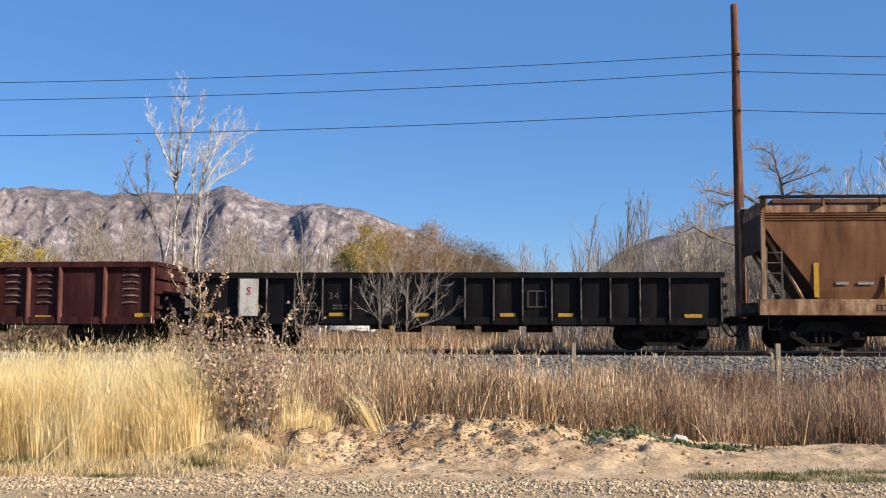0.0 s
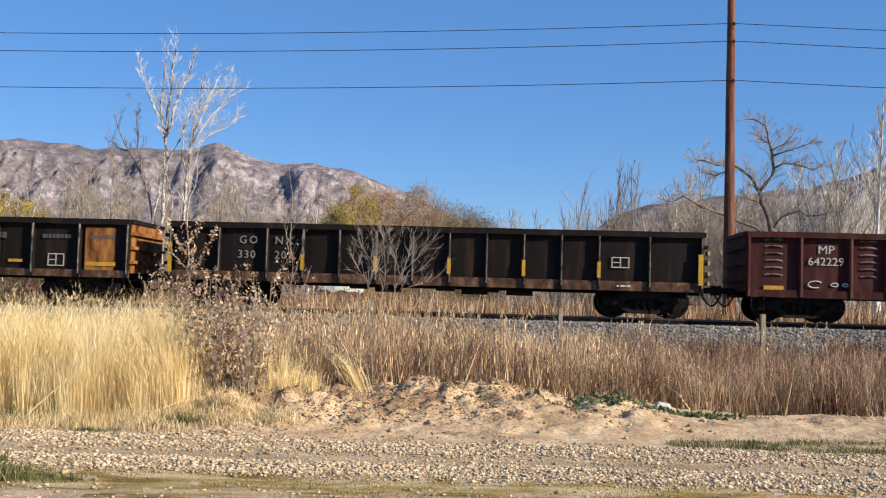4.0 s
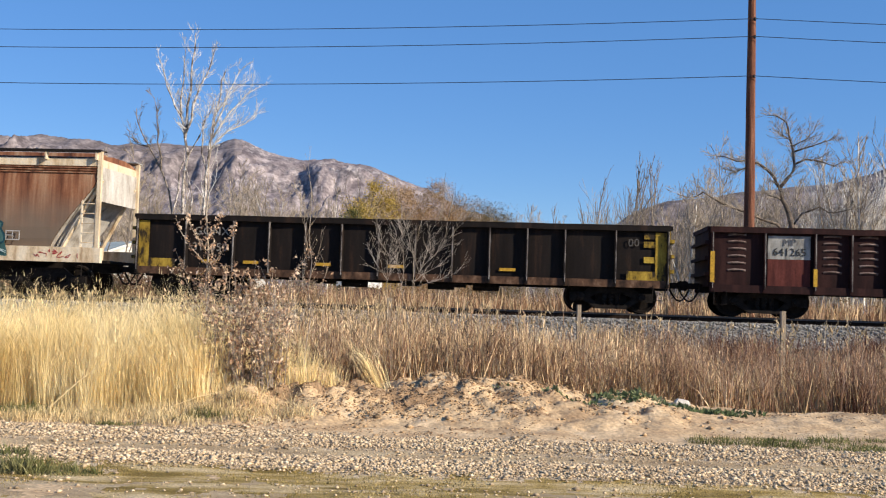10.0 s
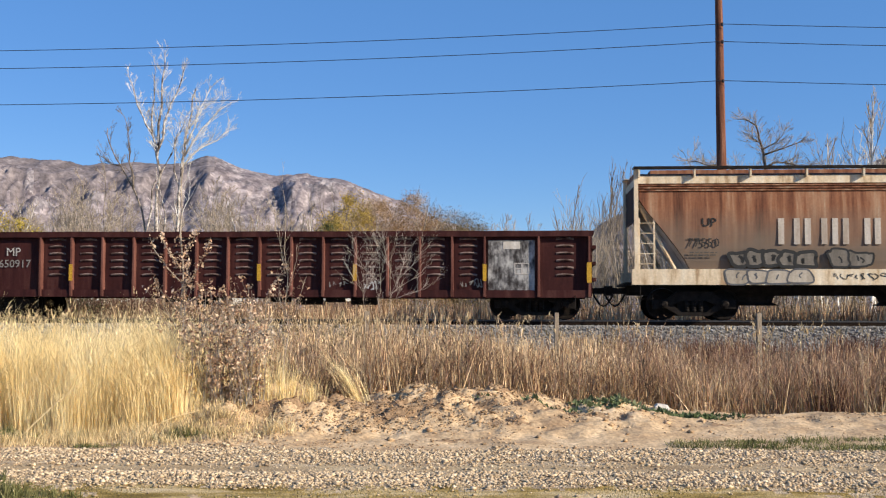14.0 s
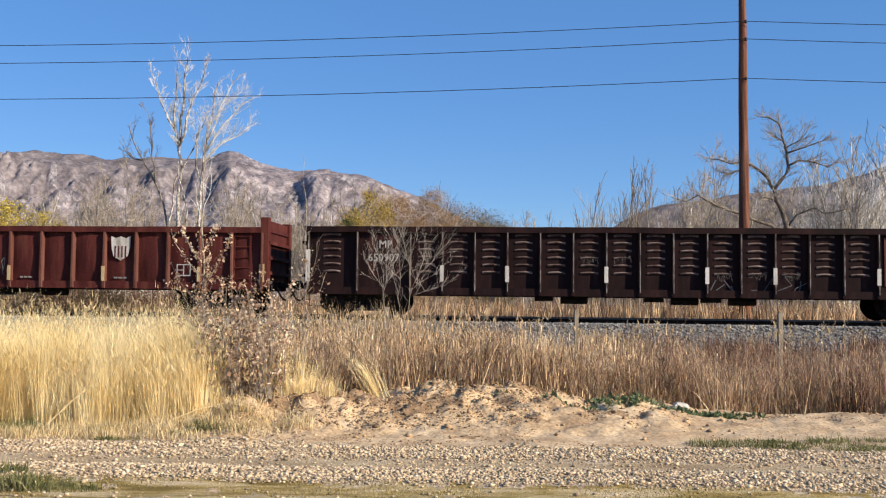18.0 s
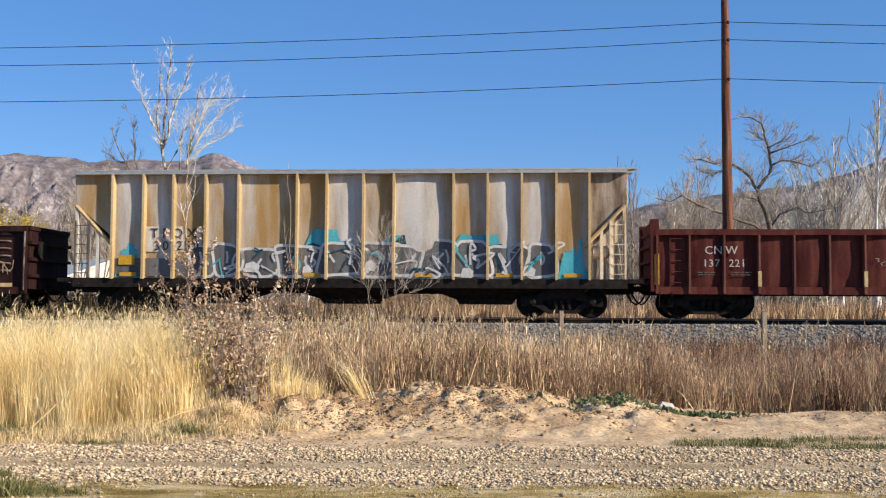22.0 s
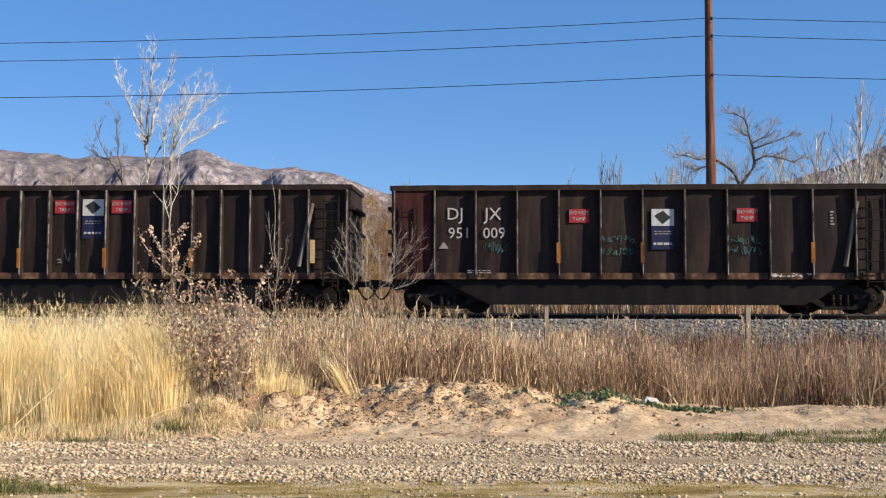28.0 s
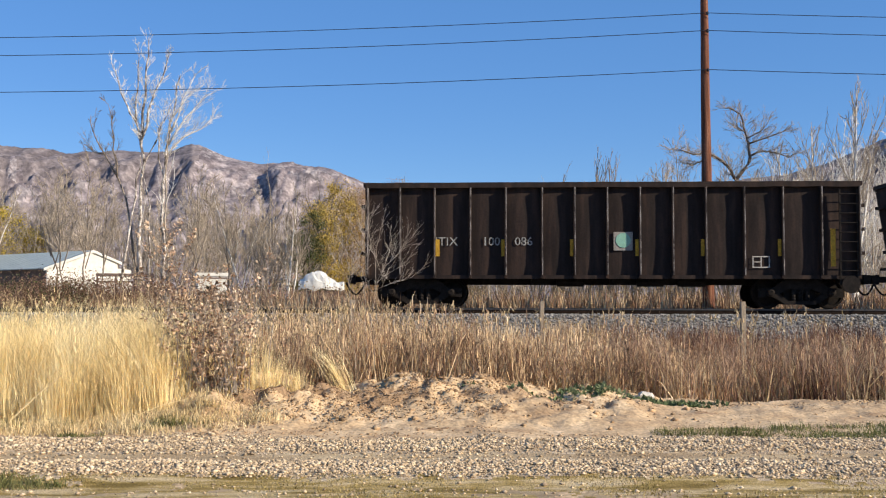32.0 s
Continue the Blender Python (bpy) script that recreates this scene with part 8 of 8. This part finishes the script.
def build_shrubs():
    near_trees()
    # shrub with dry brown leaves
    rnd = random.Random(41)
    shrub = empty("dry_shrub", "dense shrub with curled dry brown leaves beside golden grass", "shrub")
    x0, y0 = -2.66, 14.1
    shrub.matrix_basis = pose(x0, y0, float(height(x0, y0)) - 0.03)
    spots = []
    for k in range(54):
        s = Shape()
        d = Vector((rnd.gauss(0, 0.16), rnd.gauss(0, 0.16), 1)).normalized()
        grow(s, Vector((rnd.gauss(0, 0.36), rnd.gauss(0, 0.18), 0)), d, rnd.uniform(0.6, 1.7), 0.008, 1, rnd, 4, 0.45, 0.08, 0.03, 0.4, 0.15, 0.0025)
        part("stem", s, twig_tan, shrub)
        spots += s.v[::3]
    g = np.random.default_rng(42)
    sp = np.array(spots)
    low = sp[g.integers(0, len(sp), 4400)]
    low = low + g.normal(0, 0.026, low.shape)
    for a, b, m, lab in ((0, 2200, leaf_brown, "curled brown leaves"), (2200, 4400, leaf_pale, "curled pale leaves")):
        v, f = leaf_quads(low[a:b], 0.027)
        part("leaves", sheet_mesh("leaves", v, f, m), None, shrub, lab)
    # weedy stalks along the middle of the ditch
    for k in range(26):
        x = rnd.uniform(-2.6, 1.4) if k < 18 else rnd.uniform(3.0, 8.5)
        y = rnd.uniform(16.0, 18.5) + 0.1 * max(x, 0)
        sapling("weed_bush", "reddish-brown twiggy weed bush in the ditch", (x, y), rnd.uniform(0.8, 1.35), 200 + k, leaf_brown if k % 4 == 0 else None, 70, twig_dark if k % 3 else twig_grey, (rnd.gauss(0, 0.15), 0), 9, 0.2, 0.9, 0.018, 0.6, 0.009)
    # fallen dry stalks
    for a, b in (((-5.0, 13.2, 0.05), (-4.35, 13.6, 0.72)), ((-3.5, 13.35, 0.12), (-2.85, 13.75, 0.33)), ((-0.35, 15.25, 0.45), (0.05, 15.0, 0.52)), ((7.5, 16.9, 0.2), (8.0, 16.7, 0.75))):
        st = part("fallen_stalk", Shape().tube([a, ((a[0] + b[0]) / 2, (a[1] + b[1]) / 2, (a[2] + b[2]) / 2 + 0.03), b], [0.010, 0.008, 0.005], 5), pale_short)
        tagged(st, "fallen pale dry stalk", "stalk", group="fallen stalks")


build_shrubs()


# ---- fence posts, stone, sheds and stored things ----
def build_small():
    for az, r, top, w in ((7.25, 24.5, 1.60, 0.045), (17.85, 23.6, 1.60, 0.05), (-3.1, 25.0, 1.62, 0.06), (-9.3, 26.0, 1.5, 0.06), (27.0, 23.0, 1.6, 0.06)):
        p = at(az, r)
        z = float(height(p.x, p.y))
        ob = part("fence_post", Shape().loft([[(x * w, y * w * 0.8, zz) for x, y in ((-1, -1), (1, -1), (1, 1), (-1, 1))] for zz in (-0.2, top - z - 0.03, top - z)]), post_wood)
        ob.matrix_basis = pose(p.x, p.y, z, 0, 0, 12)
        tagged(ob, "short weathered grey wooden fence post in the reeds", "fence post", group="fence posts")
    s = Shape().loft([[(0.11 * a * k, 0.08 * b * k, z) for a, b in ((-1, -0.6), (0.3, -1), (1, -0.2), (0.7, 0.9), (-0.6, 0.8))] for z, k in ((-0.05, 1.1), (0.0, 1.25), (0.045, 0.85))])
    stone = part("pale_stone", s, off_white)
    stone.matrix_basis = pose(3.42, 15.05, float(height(3.42, 15.05)) + 0.05, 6, 8, 20)
    tagged(stone, "pale stone lying among green weeds on the bank", "stone")
    # sheds
    tin = surface("pale_blue_grey_tin_roof", [(0.3, (0.26, 0.30, 0.295)), (0.7, (0.38, 0.42, 0.40))], scale=2, fine=20, grain=0.1, rough=0.5, metal=0.2, bump=0.1)
    white_wall = surface("white_painted_siding", [(0.3, (0.50, 0.475, 0.43)), (0.7, (0.70, 0.675, 0.62))], scale=2, fine=20, grain=0.08, rough=0.7, bump=0.1)
    dark_wall = surface("brown_shed_wall", [(0.3, (0.10, 0.07, 0.06)), (0.7, (0.18, 0.13, 0.11))], scale=2, fine=20, grain=0.2, rough=0.8, bump=0.1)
    # one long shed: a white gable with the ridge off its middle, a dark flank and a tin roof
    p = at(-18.94, 82)
    shed = empty("shed", "long white gable shed with a pale blue-grey tin roof", "shed", "sheds beyond the track")
    shed.matrix_basis = pose(p.x, p.y, 0.6, 0, 0, 49.5)
    wide, peak, deep, z0, z1, z2 = 5.98, 3.77, 14.0, 3.39, 4.74, 3.98
    part("gable_wall", Shape().prism([(0, 0), (wide, 0), (wide, z2), (peak, z1), (0, z0)], 0, 0.15), white_wall, shed)
    part("back_wall", Shape().prism([(0, 0), (wide, 0), (wide, z2), (peak, z1), (0, z0)], deep, deep + 0.15), white_wall, shed)
    # the flank away from the sun has its shade put into the wall colour
    part("side_wall", Shape().box(0, 0.15, 0.15, deep, 0, z0), dark_wall, shed, "side wall away from the sun, its shade painted brown")
    part("side_wall", Shape().box(wide - 0.15, wide, 0.15, deep, 0, z2), white_wall, shed)
    for lab, xa, za, xb, zb in (("roof_slope", -0.35, z0 - 0.12, peak, z1 + 0.01), ("roof_slope", wide + 0.3, z2 - 0.1, peak, z1 + 0.01)):
        ends = [(xa, y, za + e) for e in (0, 0.07) for y in (-0.12, deep + 0.4)] + [(xb, y, zb + e) for e in (0, 0.07) for y in (-0.12, deep + 0.4)]
        part(lab, Shape().add(ends, [(0, 1, 5, 4), (2, 3, 7, 6), (0, 1, 3, 2), (4, 5, 7, 6), (0, 2, 6, 4), (1, 3, 7, 5)]), tin, shed)
        part("barge_board", Shape().add([(xa, y, za + e) for e in (-0.12, 0.09) for y in (-0.16, -0.122)] + [(xb, y, zb + e) for e in (-0.12, 0.09) for y in (-0.16, -0.122)], [(0, 1, 5, 4), (2, 3, 7, 6), (0, 1, 3, 2), (4, 5, 7, 6), (0, 2, 6, 4), (1, 3, 7, 5)]), white_wall, shed)
    for y in np.arange(0.9, deep, 0.9):
        part("roof_seam", Shape().add([(-0.35 + a * (peak + 0.35), y + b, z0 - 0.05 + a * (z1 + 0.08 - z0 + 0.05) + c) for a in (0, 1) for b in (0, 0.05) for c in (0, 0.018)], [(0, 1, 3, 2), (4, 5, 7, 6), (1, 5, 7, 3), (0, 4, 6, 2), (0, 1, 5, 4), (2, 3, 7, 6)]), tin, shed)
    part("annex", Shape().prism([(wide + 0.01, 0), (wide + 2.6, 0), (wide + 2.3, 3.45), (wide + 0.01, 3.6)], 1.6, 6.0), white_wall, shed, "low pale annex against the shed")
    # a lean-to with posts
    p = at(-15.4, 74)
    lean = empty("lean_to", "low open lean-to with a dark flat roof on posts", "shed")
    lean.matrix_basis = pose(p.x, p.y, 0.6, 0, 0, 14)
    part("roof", Shape().box(-1.5, 2.3, 0, 2.6, 2.66, 2.82), dark_wall, lean)
    part("rail", Shape().box(-1.4, 2.2, 0.06, 0.14, 2.2, 2.32), dark_wall, lean)
    for x in (-1.4, -0.2, 1.0, 2.15):
        part("post", Shape().box(x - 0.06, x + 0.06, 0.05, 0.17, 0, 2.66), dark_wall, lean)
    # camper and tarpaulin
    p = at(-10.65, 54)
    camper = empty("camper", "small pale camper trailer parked under bare trees", "camper")
    camper.matrix_basis = pose(p.x, p.y, 0.62, 0, 0, 14)
    part("body", Shape().prism([(-0.7, 0.45), (0.68, 0.65), (0.72, 1.5), (0.66, 2.2), (-0.68, 2.2), (-0.74, 1.5)], -0.8, 0.8), white_wall, camper)
    part("roof", Shape().box(-0.8, 0.76, -0.86, 0.86, 2.2, 2.36), white_wall, camper)
    part("trim_band", Shape().box(-0.69, 0.67, -0.824, -0.801, 2.06, 2.13), dark_wall, camper, "dark band under the roof")
    part("window", Shape().box(-0.3, 0.2, -0.82, -0.801, 1.35, 1.7), under, camper, "small dark window")
    for x in (-0.35, 0.35):
        part("wheel", Shape().tube([(x, -0.82, 0.34), (x, -0.6, 0.34)], 0.34, 16), under, camper)
    p = at(-4.75, 52)
    boat = empty("covered_boat", "boat on a trailer under a crumpled white tarpaulin", "boat")
    boat.matrix_basis = pose(p.x, p.y, 0.62, 0, 0, -4)
    rings = []
    r2 = random.Random(2)
    for i in range(15):
        f = i / 14
        x = -1.1 + 2.15 * f
        hgt = 0.78 * (0.55 + 0.45 * math.sin(math.pi * min(f * 1.25, 1.0))) * (1.0 if f < 0.85 else 0.8)
        rings.append([(x, 0.75 * math.cos(a) * (0.7 + 0.3 * math.sin(math.pi * f)), 1.5 + (1.15 * hgt * math.sin(a) if a > 0 else 0) + r2.uniform(-0.09, 0.09)) for a in np.linspace(0, math.pi, 13)])
    part("tarpaulin", Shape().loft(rings), white_wall, boat, "crumpled white tarpaulin")
    part("hull", Shape().prism([(-1.0, 1.45), (1.0, 1.45), (0.85, 0.72), (-0.95, 0.7)], -0.6, 0.6), dark_wall, boat)
    part("trailer", Shape().box(-1.5, 1.6, -0.5, 0.5, 0.45, 0.71), under, boat)
    for sg in (-1, 1):
        part("wheel", Shape().tube([(-0.3, sg * 0.6, 0.3), (-0.3, sg * 0.78, 0.3)], 0.3, 16), under, boat)


build_small()


# ---- a bird that crosses the sky ----
FLOCK = []


def build_bird():
    feather = plain("pale_grey_feathers", (0.32, 0.33, 0.35), rough=0.7)
    bird = empty("bird", "small pale grey bird flying across the sky", "bird")
    rings = []
    for x, r in ((-0.085, 0.006), (-0.05, 0.018), (0.0, 0.026), (0.045, 0.024), (0.07, 0.012)):
        rings.append([(x, r * math.cos(a), r * 0.9 * math.sin(a)) for a in np.linspace(0, 2 * math.pi, 10, endpoint=False)])
    part("body", Shape().loft(rings), feather, bird, smooth=True)
    head = [[(-0.10 + d, r * math.cos(a), 0.006 + r * math.sin(a)) for a in np.linspace(0, 2 * math.pi, 8, endpoint=False)] for d, r in ((-0.018, 0.003), (0.0, 0.014), (0.016, 0.015), (0.03, 0.009))]
    part("head", Shape().loft(head), feather, bird, smooth=True)
    part("tail", Shape().prism([(0.06, 0.0), (0.135, 0.004), (0.135, 0.008), (0.06, 0.01)], -0.02, 0.02), feather, bird)
    for sg in (-1, 1):
        w = Shape().add([(-0.04, 0, 0), (0.035, 0, 0), (0.045, sg * 0.09, 0.002), (0.03, sg * 0.165, 0), (-0.02, sg * 0.10, 0.002), (-0.04, 0, 0.006), (0.035, 0, 0.004), (0.045, sg * 0.09, 0.005), (0.03, sg * 0.165, 0.002), (-0.02, sg * 0.10, 0.006)],
                        [(0, 1, 2, 3, 4), (9, 8, 7, 6, 5), (0, 1, 6, 5), (1, 2, 7, 6), (2, 3, 8, 7), (3, 4, 9, 8), (4, 0, 5, 9)])
        FLOCK.append((part("wing", w, feather, bird, at=pose(0, sg * 0.018, 0.012)), sg))
    return bird


BIRD = build_bird()


def travelled(t):
    return float(np.interp(t, [a for a, b in TRAVEL], [b for a, b in TRAVEL]))


def motions():
    for car, s in CARS:
        walk(car, [(t, car_pose(s + u)) for t, u in TRAVEL])
    turn = [(k / 15, math.degrees((travelled(k / 15) - TRAVEL[0][1]) / WHEEL_R)) for k in range(481)]
    for wheel, dx in WHEELS:
        walk(wheel, [(t, pose(dx, 0, WHEEL_R, 0, a, 0)) for t, a in turn])
    # the bird flies level from one side to the other at about twelve metres a second
    walk(BIRD, [(t / 2, pose(1.75 - 11.7 * (t / 2 - 20.0), 30.0, 7.62 - 0.08 * math.cos((t / 2 - 19.9) * 2.2), 0, 2, 0)) for t in range(65)])
    for wing, sg in FLOCK:
        walk(wing, [(k / 15, pose(0, sg * 0.018, 0.012, sg * (34 if k % 2 else -22), 0, 0)) for k in range(481)])


motions()
